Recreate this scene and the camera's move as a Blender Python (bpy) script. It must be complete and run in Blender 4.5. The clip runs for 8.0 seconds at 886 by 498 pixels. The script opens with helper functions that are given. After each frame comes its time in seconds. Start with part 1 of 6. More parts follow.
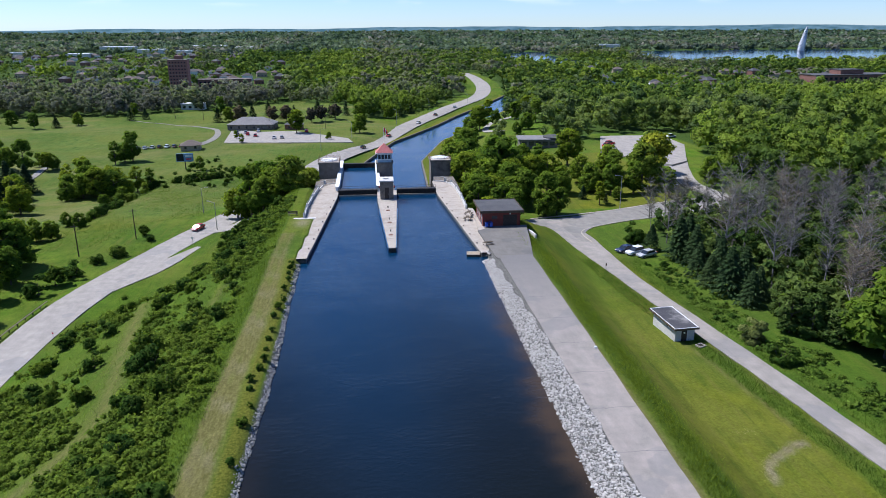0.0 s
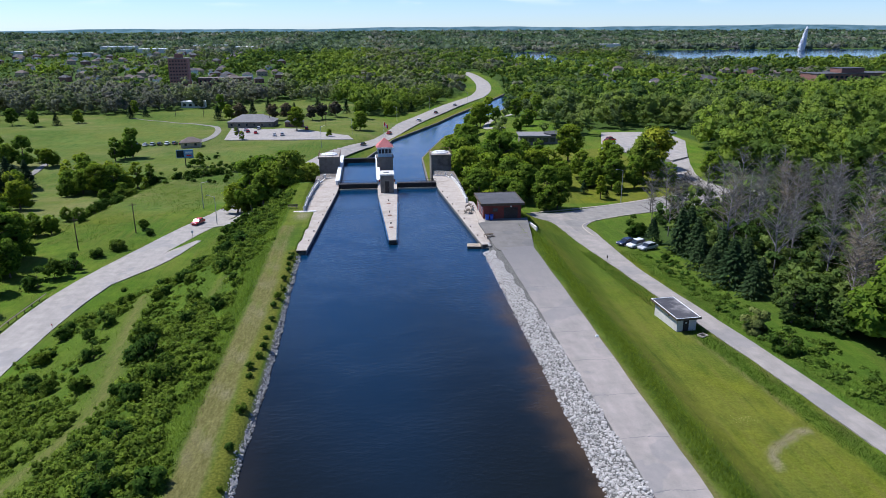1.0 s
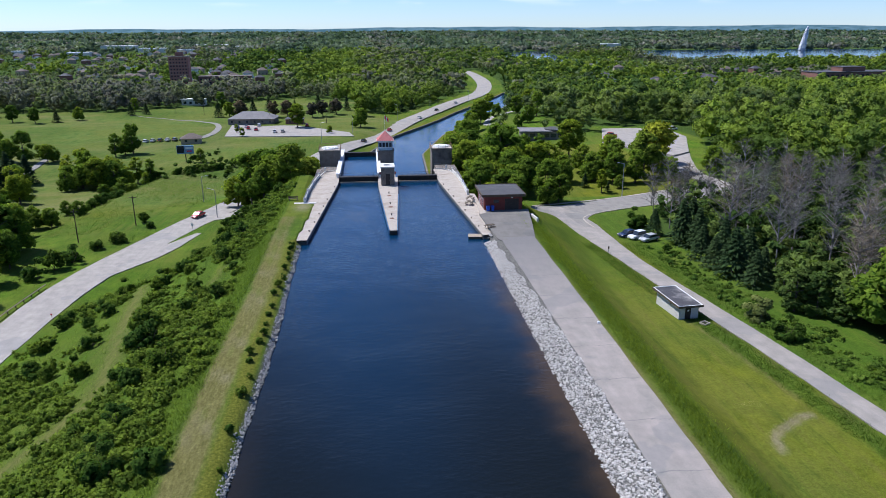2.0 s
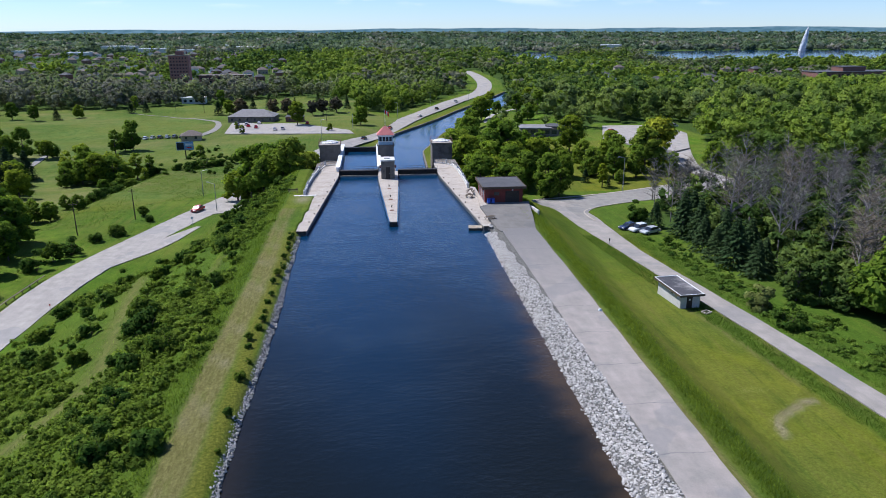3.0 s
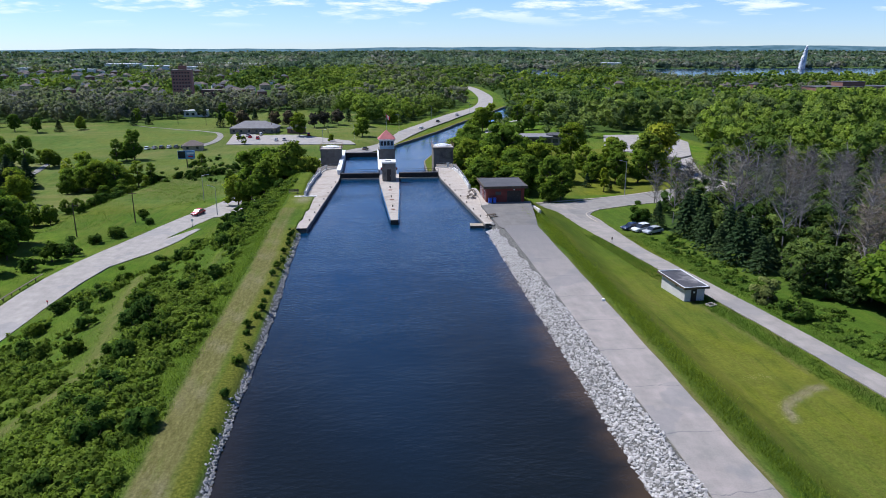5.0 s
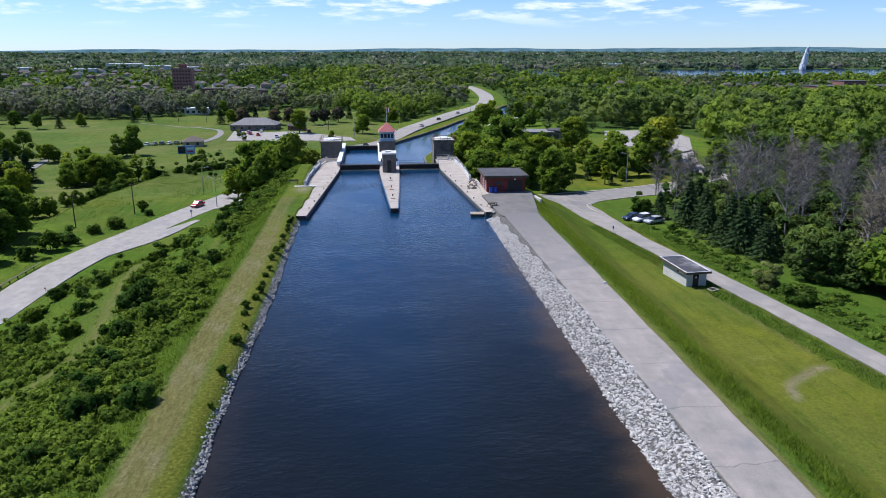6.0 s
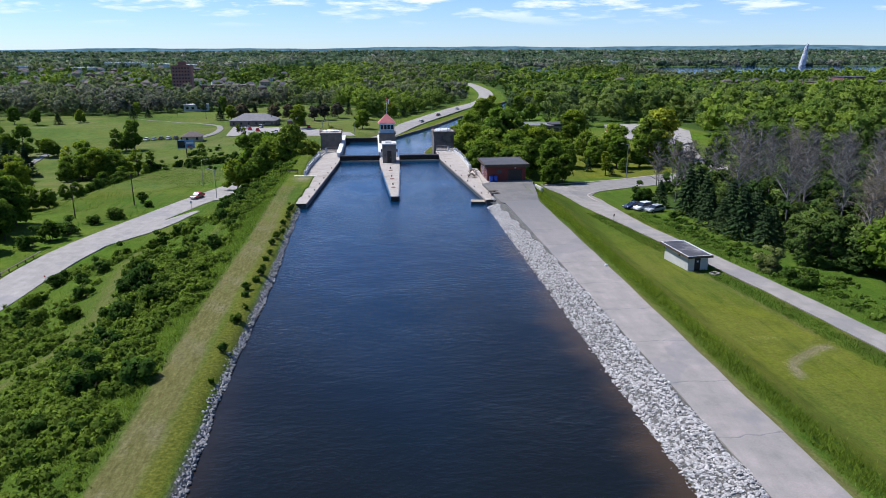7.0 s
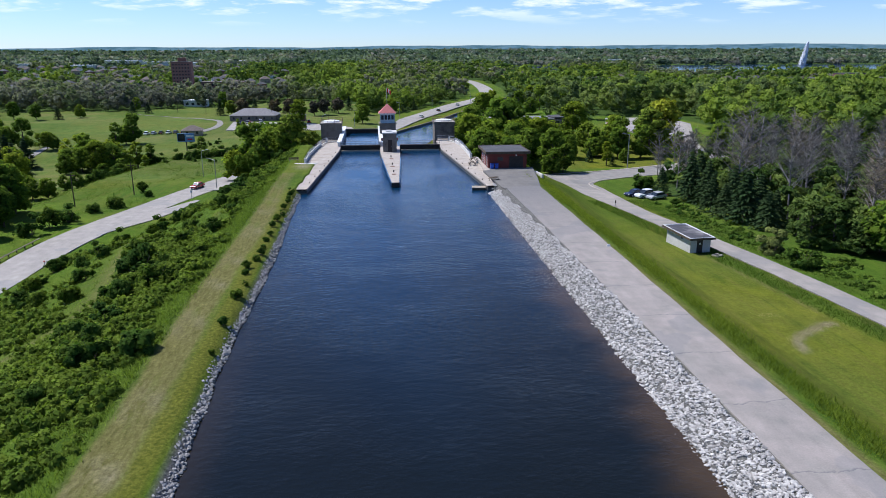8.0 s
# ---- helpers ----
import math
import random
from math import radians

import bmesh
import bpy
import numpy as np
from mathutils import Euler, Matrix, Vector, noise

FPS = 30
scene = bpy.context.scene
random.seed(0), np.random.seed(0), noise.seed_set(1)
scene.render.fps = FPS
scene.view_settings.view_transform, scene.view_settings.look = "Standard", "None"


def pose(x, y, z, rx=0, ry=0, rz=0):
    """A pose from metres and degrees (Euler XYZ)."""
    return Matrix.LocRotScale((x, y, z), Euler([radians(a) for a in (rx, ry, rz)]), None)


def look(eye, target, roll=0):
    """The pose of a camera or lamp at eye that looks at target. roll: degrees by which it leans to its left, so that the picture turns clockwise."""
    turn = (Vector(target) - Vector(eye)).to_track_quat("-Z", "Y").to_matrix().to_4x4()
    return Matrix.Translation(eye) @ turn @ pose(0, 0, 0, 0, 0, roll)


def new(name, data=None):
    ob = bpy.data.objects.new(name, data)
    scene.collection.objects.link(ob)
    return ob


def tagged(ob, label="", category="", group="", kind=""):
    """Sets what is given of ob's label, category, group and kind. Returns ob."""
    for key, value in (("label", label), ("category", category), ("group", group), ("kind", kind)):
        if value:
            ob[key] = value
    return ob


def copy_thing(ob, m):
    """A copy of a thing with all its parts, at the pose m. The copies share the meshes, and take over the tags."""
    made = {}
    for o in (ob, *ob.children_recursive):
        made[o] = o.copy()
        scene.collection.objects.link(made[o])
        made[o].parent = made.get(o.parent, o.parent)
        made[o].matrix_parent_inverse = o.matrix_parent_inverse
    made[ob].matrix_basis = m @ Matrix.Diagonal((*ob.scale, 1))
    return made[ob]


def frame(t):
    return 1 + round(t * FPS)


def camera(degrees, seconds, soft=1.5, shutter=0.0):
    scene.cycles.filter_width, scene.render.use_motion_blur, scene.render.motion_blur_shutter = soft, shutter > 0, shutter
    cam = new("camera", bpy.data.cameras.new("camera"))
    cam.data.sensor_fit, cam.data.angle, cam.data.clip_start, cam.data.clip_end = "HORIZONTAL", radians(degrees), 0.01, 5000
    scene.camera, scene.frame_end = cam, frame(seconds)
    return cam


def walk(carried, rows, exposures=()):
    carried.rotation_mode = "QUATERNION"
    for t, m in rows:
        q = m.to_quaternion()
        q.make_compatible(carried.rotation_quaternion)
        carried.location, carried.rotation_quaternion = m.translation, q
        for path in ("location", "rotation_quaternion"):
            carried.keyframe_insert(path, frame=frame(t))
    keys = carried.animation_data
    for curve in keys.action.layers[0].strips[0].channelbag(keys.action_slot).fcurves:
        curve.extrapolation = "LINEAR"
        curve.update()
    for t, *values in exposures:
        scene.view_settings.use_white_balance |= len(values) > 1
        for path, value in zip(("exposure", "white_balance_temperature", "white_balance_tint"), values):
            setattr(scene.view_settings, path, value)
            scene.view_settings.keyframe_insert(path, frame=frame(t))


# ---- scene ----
cam = camera(64.0, 8.0, soft=0.9)
PATH = [
    (0, (0.779, -0.065, 41.404), (0.736, 1.842, 40.801), -0.2),
    (0.5, (0.658, -0.11, 40.71), (0.615, 1.796, 40.106), -0.3),
    (1, (0.735, -0.077, 39.758), (0.691, 1.83, 39.156), -0.2),
    (1.5, (0.686, -0.165, 38.836), (0.641, 1.742, 38.235), -0.2),
    (3, (0.596, -0.292, 35.922), (0.551, 1.616, 35.325), -0.1),
    (3.5, (0.582, -0.338, 35.086), (0.536, 1.573, 34.499), -0.1),
    (4, (0.484, -0.384, 34.032), (0.438, 1.533, 33.463), -0.1),
    (4.5, (0.515, -0.392, 33.224), (0.468, 1.529, 32.668), -0.1),
    (6, (0.624, -0.341, 29.602), (0.574, 1.583, 29.057), -0.0),
    (6.5, (0.538, -0.456, 28.767), (0.489, 1.467, 28.219), -0.1),
    (7, (0.463, -0.613, 27.588), (0.414, 1.31, 27.04), -0.1),
    (7.5, (0.398, -0.641, 26.351), (0.349, 1.281, 25.802), -0.1),
    (8, (0.302, -0.839, 25.183), (0.253, 1.083, 24.633), -0.1),
]
# the canal's axis is the y axis; the path is turned and shifted into that plan
PLAN = pose(-4.3, 0, 0, 0, 0, -7.0)
walk(cam, [(t, PLAN @ look(eye, target, roll)) for t, eye, target, roll in PATH],
     exposures=[(0.0, 0.4, 5850, 12), (8.0, 0.33, 5850, 12)])

# ---- light ----
SUN_EL, SUN_AZ = radians(56), radians(-62)      # azimuth from +y towards +x
world = bpy.data.worlds.new("world")
scene.world = world
world.use_nodes = True
wn = world.node_tree
sky = wn.nodes.new("ShaderNodeTexSky")
sky.sky_type, sky.sun_disc = "NISHITA", False
sky.sun_elevation, sky.sun_rotation = SUN_EL, SUN_AZ
sky.altitude, sky.air_density, sky.dust_density, sky.ozone_density = 0, 0.8, 0.05, 1.2
tone = wn.nodes.new("ShaderNodeMix")
tone.data_type, tone.blend_type = "RGBA", "MULTIPLY"
tone.inputs[0].default_value, tone.inputs[7].default_value = 1.0, (0.74, 0.9, 1.2, 1)
wn.links.new(sky.outputs[0], tone.inputs[6])
wn.links.new(tone.outputs[2], wn.nodes["Background"].inputs[0])
wn.nodes["Background"].inputs[1].default_value = 0.09
sun_data = bpy.data.lights.new("sun", "SUN")
sun_data.energy, sun_data.angle, sun_data.color = 4.6, radians(0.6), (1.0, 0.955, 0.91)
sun = new("sun", sun_data)
sun_way = Vector((math.sin(SUN_AZ) * math.cos(SUN_EL), math.cos(SUN_AZ) * math.cos(SUN_EL), math.sin(SUN_EL)))
sun.matrix_world = look(sun_way * 300, (0, 0, 0))


# ---- materials ----
def material(name, build, rough=0.8, metal=0.0, spec=0.3):
    """A principled material; build(nodes, links, bsdf) wires the rest."""
    m = bpy.data.materials.new(name)
    m.use_nodes = True
    nt = m.node_tree
    b = nt.nodes["Principled BSDF"]
    b.inputs["Roughness"].default_value, b.inputs["Metallic"].default_value = rough, metal
    b.inputs["Specular IOR Level"].default_value = spec
    build(nt, b)
    return m


def node(nt, kind, links=(), **sets):
    n = nt.nodes.new(kind)
    for key, value in sets.items():
        n.inputs[key.replace("_", " ")].default_value = value
    for key, out in dict(links).items():
        nt.links.new(out, n.inputs[key])
    return n


def coords(nt, scale=(1, 1, 1)):
    tc = nt.nodes.new("ShaderNodeNewGeometry")
    mp = nt.nodes.new("ShaderNodeMapping")
    mp.inputs["Scale"].default_value = scale
    nt.links.new(tc.outputs["Position"], mp.inputs[0])
    return mp.outputs[0]


def noise_at(nt, scale, detail=4.0, rough=0.6, vec=None):
    n = nt.nodes.new("ShaderNodeTexNoise")
    n.inputs["Scale"].default_value, n.inputs["Detail"].default_value, n.inputs["Roughness"].default_value = scale, detail, rough
    nt.links.new(vec if vec is not None else coords(nt), n.inputs["Vector"])
    return n.outputs["Fac"]


def ramp(nt, fac, stops):
    r = nt.nodes.new("ShaderNodeValToRGB")
    els = r.color_ramp.elements
    while len(els) < len(stops):
        els.new(0.5)
    for e, (p, c) in zip(els, stops):
        e.position, e.color = p, (*c, 1) if len(c) == 3 else c
    nt.links.new(fac, r.inputs[0])
    return r.outputs[0]


def mixc(nt, fac, a, b, blend="MIX"):
    n = nt.nodes.new("ShaderNodeMix")
    n.data_type, n.blend_type = "RGBA", blend
    for sock, value in ((n.inputs[0], fac), (n.inputs[6], a), (n.inputs[7], b)):
        if isinstance(value, bpy.types.NodeSocket):
            nt.links.new(value, sock)
        elif isinstance(value, (int, float)):
            sock.default_value = value
        else:
            sock.default_value = (*value, 1)
    return n.outputs[2]


def bump(nt, b, height, strength=0.4, distance=0.05):
    n = nt.nodes.new("ShaderNodeBump")
    n.inputs["Strength"].default_value, n.inputs["Distance"].default_value = strength, distance
    nt.links.new(height, n.inputs["Height"])
    nt.links.new(n.outputs[0], b.inputs["Normal"])


def attribute(nt, name):
    n = nt.nodes.new("ShaderNodeAttribute")
    n.attribute_name = name
    return n.outputs["Fac"]


def mottled(name, dark, light, scale=3.0, fine=40.0, rough=0.85, metal=0.0, relief=0.3, spec=0.3, vary=0.0, stain=None):
    """Two colours mixed at two scales, with fine relief; vary: brightness change from object to object."""
    def build(nt, b):
        big, small = noise_at(nt, scale, 5), noise_at(nt, fine, 3)
        c = ramp(nt, big, [(0.3, dark), (0.7, light)])
        c = mixc(nt, 0.35, c, ramp(nt, small, [(0.3, [v * 0.6 for v in dark]), (0.7, [min(1, v * 1.25) for v in light])]))
        if stain:
            c = mixc(nt, ramp(nt, noise_at(nt, scale * 0.35, 6, 0.7), [(0.52, (0, 0, 0)), (0.68, (1, 1, 1))]), c, stain)
        if vary:
            info = nt.nodes.new("ShaderNodeObjectInfo")
            v = ramp(nt, info.outputs["Random"], [(0, [1 - vary] * 3), (1, [1.0] * 3)])
            c = mixc(nt, 1.0, c, v, "MULTIPLY")
        nt.links.new(c, b.inputs["Base Color"])
        bump(nt, b, small, relief, 0.03)
    return material(name, build, rough, metal, spec)


def leafy(name, dark, light, island=0.5, glow=0.25, cool=1.9):
    """Leaves: colour changes from tree to tree and from leaf to leaf; some light passes through."""
    dark, light = [(c[0] * (0.95 if cool > 1 else 1.0), c[1], c[2] * cool) for c in (dark, light)]
    m = bpy.data.materials.new(name)
    m.use_nodes = True
    nt = m.node_tree
    b = nt.nodes["Principled BSDF"]
    geo, info = nt.nodes.new("ShaderNodeNewGeometry"), nt.nodes.new("ShaderNodeObjectInfo")
    # bark grey of bare crowns, lightened so that it carries haze as well
    per = mixc(nt, attribute(nt, "grey"), mixc(nt, attribute(nt, "tint"), dark, light), (0.28, 0.255, 0.225))
    obj = ramp(nt, info.outputs["Random"], [(0, (0.62, 0.72, 0.72)), (0.6, (1, 1, 1)), (1, (1.28, 1.12, 0.8))])
    leaf = ramp(nt, geo.outputs["Random Per Island"], [(0, [1 - island] * 3), (1, [1 + island * 0.5] * 3)])
    c = mixc(nt, 1.0, mixc(nt, 1.0, per, obj, "MULTIPLY"), leaf, "MULTIPLY")
    nt.links.new(c, b.inputs["Base Color"])
    b.inputs["Roughness"].default_value, b.inputs["Specular IOR Level"].default_value = 0.75, 0.03
    t = nt.nodes.new("ShaderNodeBsdfTranslucent")
    nt.links.new(mixc(nt, 1.0, c, (1.1, 1.2, 0.6), "MULTIPLY"), t.inputs[0])
    mix = nt.nodes.new("ShaderNodeMixShader")
    mix.inputs[0].default_value = glow
    nt.links.new(b.outputs[0], mix.inputs[1])
    nt.links.new(t.outputs[0], mix.inputs[2])
    nt.links.new(mix.outputs[0], nt.nodes["Material Output"].inputs[0])
    return m


def grass_build(nt, b):
    lawn, dry, earth, wood = (attribute(nt, a) for a in ("lawn", "dry", "earth", "wood"))
    fine, mid, big = noise_at(nt, 3.2, 6, 0.7), noise_at(nt, 0.35, 6, 0.65), noise_at(nt, 0.045, 5, 0.6)
    streak = noise_at(nt, 1.0, 5, 0.65, coords(nt, (0.9, 0.07, 0.5)))

    drawn = noise_at(nt, 3.2, 5, 0.65, coords(nt, (1.0, 0.22, 1.0)))

    def ragged(fac):
        s = node(nt, "ShaderNodeMath", {0: fac, 1: drawn})
        t = node(nt, "ShaderNodeMath", {0: s.outputs[0], 1: mid})
        h = node(nt, "ShaderNodeMath", {0: t.outputs[0]})
        h.operation = "SUBTRACT"
        h.inputs[1].default_value = 0.95
        m = node(nt, "ShaderNodeMath", {0: h.outputs[0], 1: fac})
        m.operation = "MINIMUM"
        return ramp(nt, m.outputs[0], [(0.0, (0, 0, 0)), (0.7, (0.9, 0.9, 0.9))])

    mown = ramp(nt, mid, [(0.3, (0.09, 0.115, 0.011)), (0.7, (0.178, 0.188, 0.019))])
    mown = mixc(nt, attribute(nt, "meadow"), mown, ramp(nt, mid, [(0.3, (0.075, 0.125, 0.028)), (0.7, (0.15, 0.19, 0.05))]))
    tan = ramp(nt, noise_at(nt, 0.022, 6, 0.7, coords(nt, (0.7, 1.6, 1.0))), [(0.5, (0, 0, 0)), (0.64, (0.75, 0.75, 0.75))])
    rough = ramp(nt, mid, [(0.28, (0.045, 0.1, 0.01)), (0.5, (0.085, 0.158, 0.014)), (0.72, (0.14, 0.215, 0.02))])
    c = mixc(nt, lawn, rough, mown)
    c = mixc(nt, ramp(nt, big, [(0.4, (0, 0, 0)), (0.56, (0.5, 0.5, 0.5))]), c, (0.14, 0.15, 0.03))
    c = mixc(nt, mixc(nt, 1.0, tan, attribute(nt, "meadow"), "MULTIPLY"), c, (0.2, 0.19, 0.075))
    wide = noise_at(nt, 0.017, 4, 0.6)
    c = mixc(nt, ramp(nt, wide, [(0.4, (0.55, 0.55, 0.55)), (0.52, (0, 0, 0))]), c, (0.06, 0.11, 0.017))
    c = mixc(nt, ramp(nt, streak, [(0.5, (0, 0, 0)), (0.72, (0.55, 0.55, 0.55))]), c, (0.15, 0.14, 0.035))
    c = mixc(nt, ramp(nt, streak, [(0.28, (0.5, 0.5, 0.5)), (0.46, (0, 0, 0))]), c, (0.035, 0.075, 0.012))
    # greener tall grass; also paints cloud shadow on part of lawn and slope
    lush_shade = noise_at(nt, 1.0, 5, 0.65, coords(nt, (0.55, 0.1, 0.5)))
    c = mixc(nt, attribute(nt, "lush_shade"), c, ramp(nt, lush_shade, [(0.3, (0.045, 0.085, 0.012)), (0.55, (0.078, 0.13, 0.015)), (0.75, (0.12, 0.17, 0.02))]))
    c = mixc(nt, ragged(attribute(nt, "mossy")), c, ramp(nt, fine, [(0.3, (0.07, 0.085, 0.012)), (0.7, (0.16, 0.158, 0.026))]))
    c = mixc(nt, ragged(dry), c, ramp(nt, drawn, [(0.3, (0.1, 0.094, 0.03)), (0.7, (0.2, 0.178, 0.07))]))
    c = mixc(nt, ragged(earth), c, ramp(nt, fine, [(0.3, (0.22, 0.18, 0.12)), (0.7, (0.36, 0.31, 0.23))]))
    c = mixc(nt, wood, c, (0.05, 0.085, 0.02))
    c = mixc(nt, attribute(nt, "gravel"), c, ramp(nt, fine, [(0.3, (0.08, 0.078, 0.072)), (0.7, (0.2, 0.19, 0.175))]))
    c = mixc(nt, 0.6, c, ramp(nt, fine, [(0.25, (0.4, 0.4, 0.4)), (0.75, (1.35, 1.35, 1.3))]), "MULTIPLY")
    c = mixc(nt, 0.5, c, ramp(nt, noise_at(nt, 11.0, 4, 0.7), [(0.3, (0.45, 0.45, 0.45)), (0.7, (1.5, 1.5, 1.45))]), "MULTIPLY")
    nt.links.new(c, b.inputs["Base Color"])
    bump(nt, b, fine, 0.7, 0.25)


def asphalt_build(tone, warm=1.0, joints=0.0):
    def build(nt, b):
        v = coords(nt)
        fine, mid = noise_at(nt, 9, 5, 0.7, v), noise_at(nt, 0.5, 5, 0.6, v)
        c = ramp(nt, mid, [(0.3, (tone * 0.9, tone * 0.83, tone * 0.73)), (0.7, (tone * 1.17 * warm, tone * 1.09, tone * 0.96))])
        c = mixc(nt, 0.4, c, ramp(nt, fine, [(0.3, (0.6, 0.6, 0.6)), (0.7, (1.15, 1.15, 1.15))]), "MULTIPLY")
        wear = noise_at(nt, 1.0, 5, 0.65, coords(nt, (0.9, 0.16, 1.0)))
        c = mixc(nt, 0.45, c, ramp(nt, wear, [(0.3, (0.72, 0.72, 0.72)), (0.7, (1.12, 1.11, 1.09))]), "MULTIPLY")
        patch = noise_at(nt, 0.14, 3, 0.5, v)
        c = mixc(nt, ramp(nt, patch, [(0.58, (0, 0, 0)), (0.6, (0.35, 0.35, 0.35))]), c, (tone * 0.62,) * 3)
        if joints:      # transverse joints every few metres, a little crooked
            sep = nt.nodes.new("ShaderNodeSeparateXYZ")
            nt.links.new(v, sep.inputs[0])
            warp = node(nt, "ShaderNodeMath", {0: noise_at(nt, 0.6, 4, 0.6, v)})
            warp.operation = "MULTIPLY"
            warp.inputs[1].default_value = 0.16
            div = node(nt, "ShaderNodeMath", {0: sep.outputs[1]})
            div.operation = "DIVIDE"
            div.inputs[1].default_value = 8.4
            total = node(nt, "ShaderNodeMath", {0: div.outputs[0], 1: warp.outputs[0]})
            frac = node(nt, "ShaderNodeMath", {0: total.outputs[0]})
            frac.operation = "FRACT"
            soft = node(nt, "ShaderNodeMath", {0: mid})
            soft.operation = "MULTIPLY_ADD"
            soft.inputs[1].default_value = 14.0
            nt.links.new(sep.outputs[1], soft.inputs[2])
            older = nt.nodes.new("ShaderNodeMapRange")
            nt.links.new(soft.outputs[0], older.inputs[0])
            older.inputs[1].default_value, older.inputs[2].default_value, older.inputs[4].default_value = 88, 126, 0.85
            c = mixc(nt, older.outputs[0], c, ramp(nt, fine, [(0.3, (0.12, 0.115, 0.108)), (0.7, (0.2, 0.19, 0.18))]))
            c = mixc(nt, ramp(nt, frac.outputs[0], [(0.0, (0.85, 0.85, 0.85)), (0.016, (0, 0, 0))]), c, (tone * 0.42,) * 3)
        nt.links.new(c, b.inputs["Base Color"])
        bump(nt, b, fine, 0.35, 0.02)
    return build


def water_build(sky_blue, shallow, rough):
    def build(nt, b):
        # blue carries sky reflection; the dark mix stands for cloud shadow and steep view
        c = mixc(nt, attribute(nt, "near_dark"), sky_blue, (0.0055, 0.0068, 0.0048))
        c = mixc(nt, attribute(nt, "shallow"), c, shallow)
        nt.links.new(c, b.inputs["Base Color"])
        b.inputs["IOR"].default_value = 1.333
        v = coords(nt, (0.8, 1.0, 1.0))
        small, wide = noise_at(nt, 1.7, 6, 0.62, v), noise_at(nt, 0.06, 6, 0.68, v)
        gust = ramp(nt, wide, [(0.36, (0.15, 0.15, 0.15)), (0.62, (1, 1, 1))])
        h = mixc(nt, 1.0, small, gust, "MULTIPLY")
        nt.links.new(ramp(nt, wide, [(0.38, (0.04, 0.04, 0.04)), (0.62, (0.11, 0.11, 0.11))]), b.inputs["Roughness"])
        bump(nt, b, h, rough, 0.2)
    return build


def island_stone(name, dark, light):
    def build(nt, b):
        geo = nt.nodes.new("ShaderNodeNewGeometry")
        c = ramp(nt, geo.outputs["Random Per Island"], [(0, [v * 0.7 for v in dark]), (1, light)])
        c = mixc(nt, 0.5, c, ramp(nt, noise_at(nt, 5, 5), [(0.3, dark), (0.7, light)]))
        nt.links.new(c, b.inputs["Base Color"])
        bump(nt, b, noise_at(nt, 14, 4), 0.4, 0.04)
    return material(name, build, 0.85)


def cloud_material():
    m = bpy.data.materials.new("cloud")
    m.use_nodes = True
    nt = m.node_tree
    nt.nodes.remove(nt.nodes["Principled BSDF"])
    v = coords(nt, (0.0021, 0.0021, 0.0125))
    f = noise_at(nt, 1.0, 7, 0.62, v)
    geo = nt.nodes.new("ShaderNodeNewGeometry")
    sep = nt.nodes.new("ShaderNodeSeparateXYZ")
    nt.links.new(geo.outputs["Position"], sep.inputs[0])
    up = nt.nodes.new("ShaderNodeMapRange")
    nt.links.new(sep.outputs[2], up.inputs[0])
    up.inputs[1].default_value, up.inputs[2].default_value = 150, 300
    high = nt.nodes.new("ShaderNodeMapRange")
    nt.links.new(sep.outputs[2], high.inputs[0])
    high.inputs[1].default_value, high.inputs[2].default_value, high.inputs[4].default_value = 1300, 2600, 0.12
    less = node(nt, "ShaderNodeMath", {0: f, 1: high.outputs[0]})
    less.operation = "SUBTRACT"
    f = less.outputs[0]
    fac = mixc(nt, 1.0, ramp(nt, f, [(0.5, (0, 0, 0)), (0.62, (0.9, 0.9, 0.9))]), up.outputs[0], "MULTIPLY")
    e, t, mix = nt.nodes.new("ShaderNodeEmission"), nt.nodes.new("ShaderNodeBsdfTransparent"), nt.nodes.new("ShaderNodeMixShader")
    e.inputs[0].default_value, e.inputs[1].default_value = (0.95, 0.97, 1.0, 1), 0.95
    nt.links.new(fac, mix.inputs[0])
    nt.links.new(t.outputs[0], mix.inputs[1])
    nt.links.new(e.outputs[0], mix.inputs[2])
    nt.links.new(mix.outputs[0], nt.nodes["Material Output"].inputs[0])
    return m


def hill_material():
    """Hills on the horizon, a plain backdrop that glows, with haze blue in its colour."""
    m = bpy.data.materials.new("far_hill")
    m.use_nodes = True
    nt = m.node_tree
    nt.nodes.remove(nt.nodes["Principled BSDF"])
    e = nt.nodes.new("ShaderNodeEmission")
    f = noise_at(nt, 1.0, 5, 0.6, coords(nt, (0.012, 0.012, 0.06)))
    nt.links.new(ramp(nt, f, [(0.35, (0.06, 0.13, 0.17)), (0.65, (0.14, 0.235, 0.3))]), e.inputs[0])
    nt.links.new(e.outputs[0], nt.nodes["Material Output"].inputs[0])
    return m


def spray_material():
    """White water drops; light passes through."""
    m = mottled("spray", (0.9, 0.91, 0.92), (0.94, 0.95, 0.96), 2, 10)
    nt = m.node_tree
    t, mix = nt.nodes.new("ShaderNodeBsdfTranslucent"), nt.nodes.new("ShaderNodeMixShader")
    t.inputs[0].default_value = (0.95, 0.96, 0.97, 1)
    nt.links.new(nt.nodes["Principled BSDF"].outputs[0], mix.inputs[1])
    nt.links.new(t.outputs[0], mix.inputs[2])
    nt.links.new(mix.outputs[0], nt.nodes["Material Output"].inputs[0])
    return m


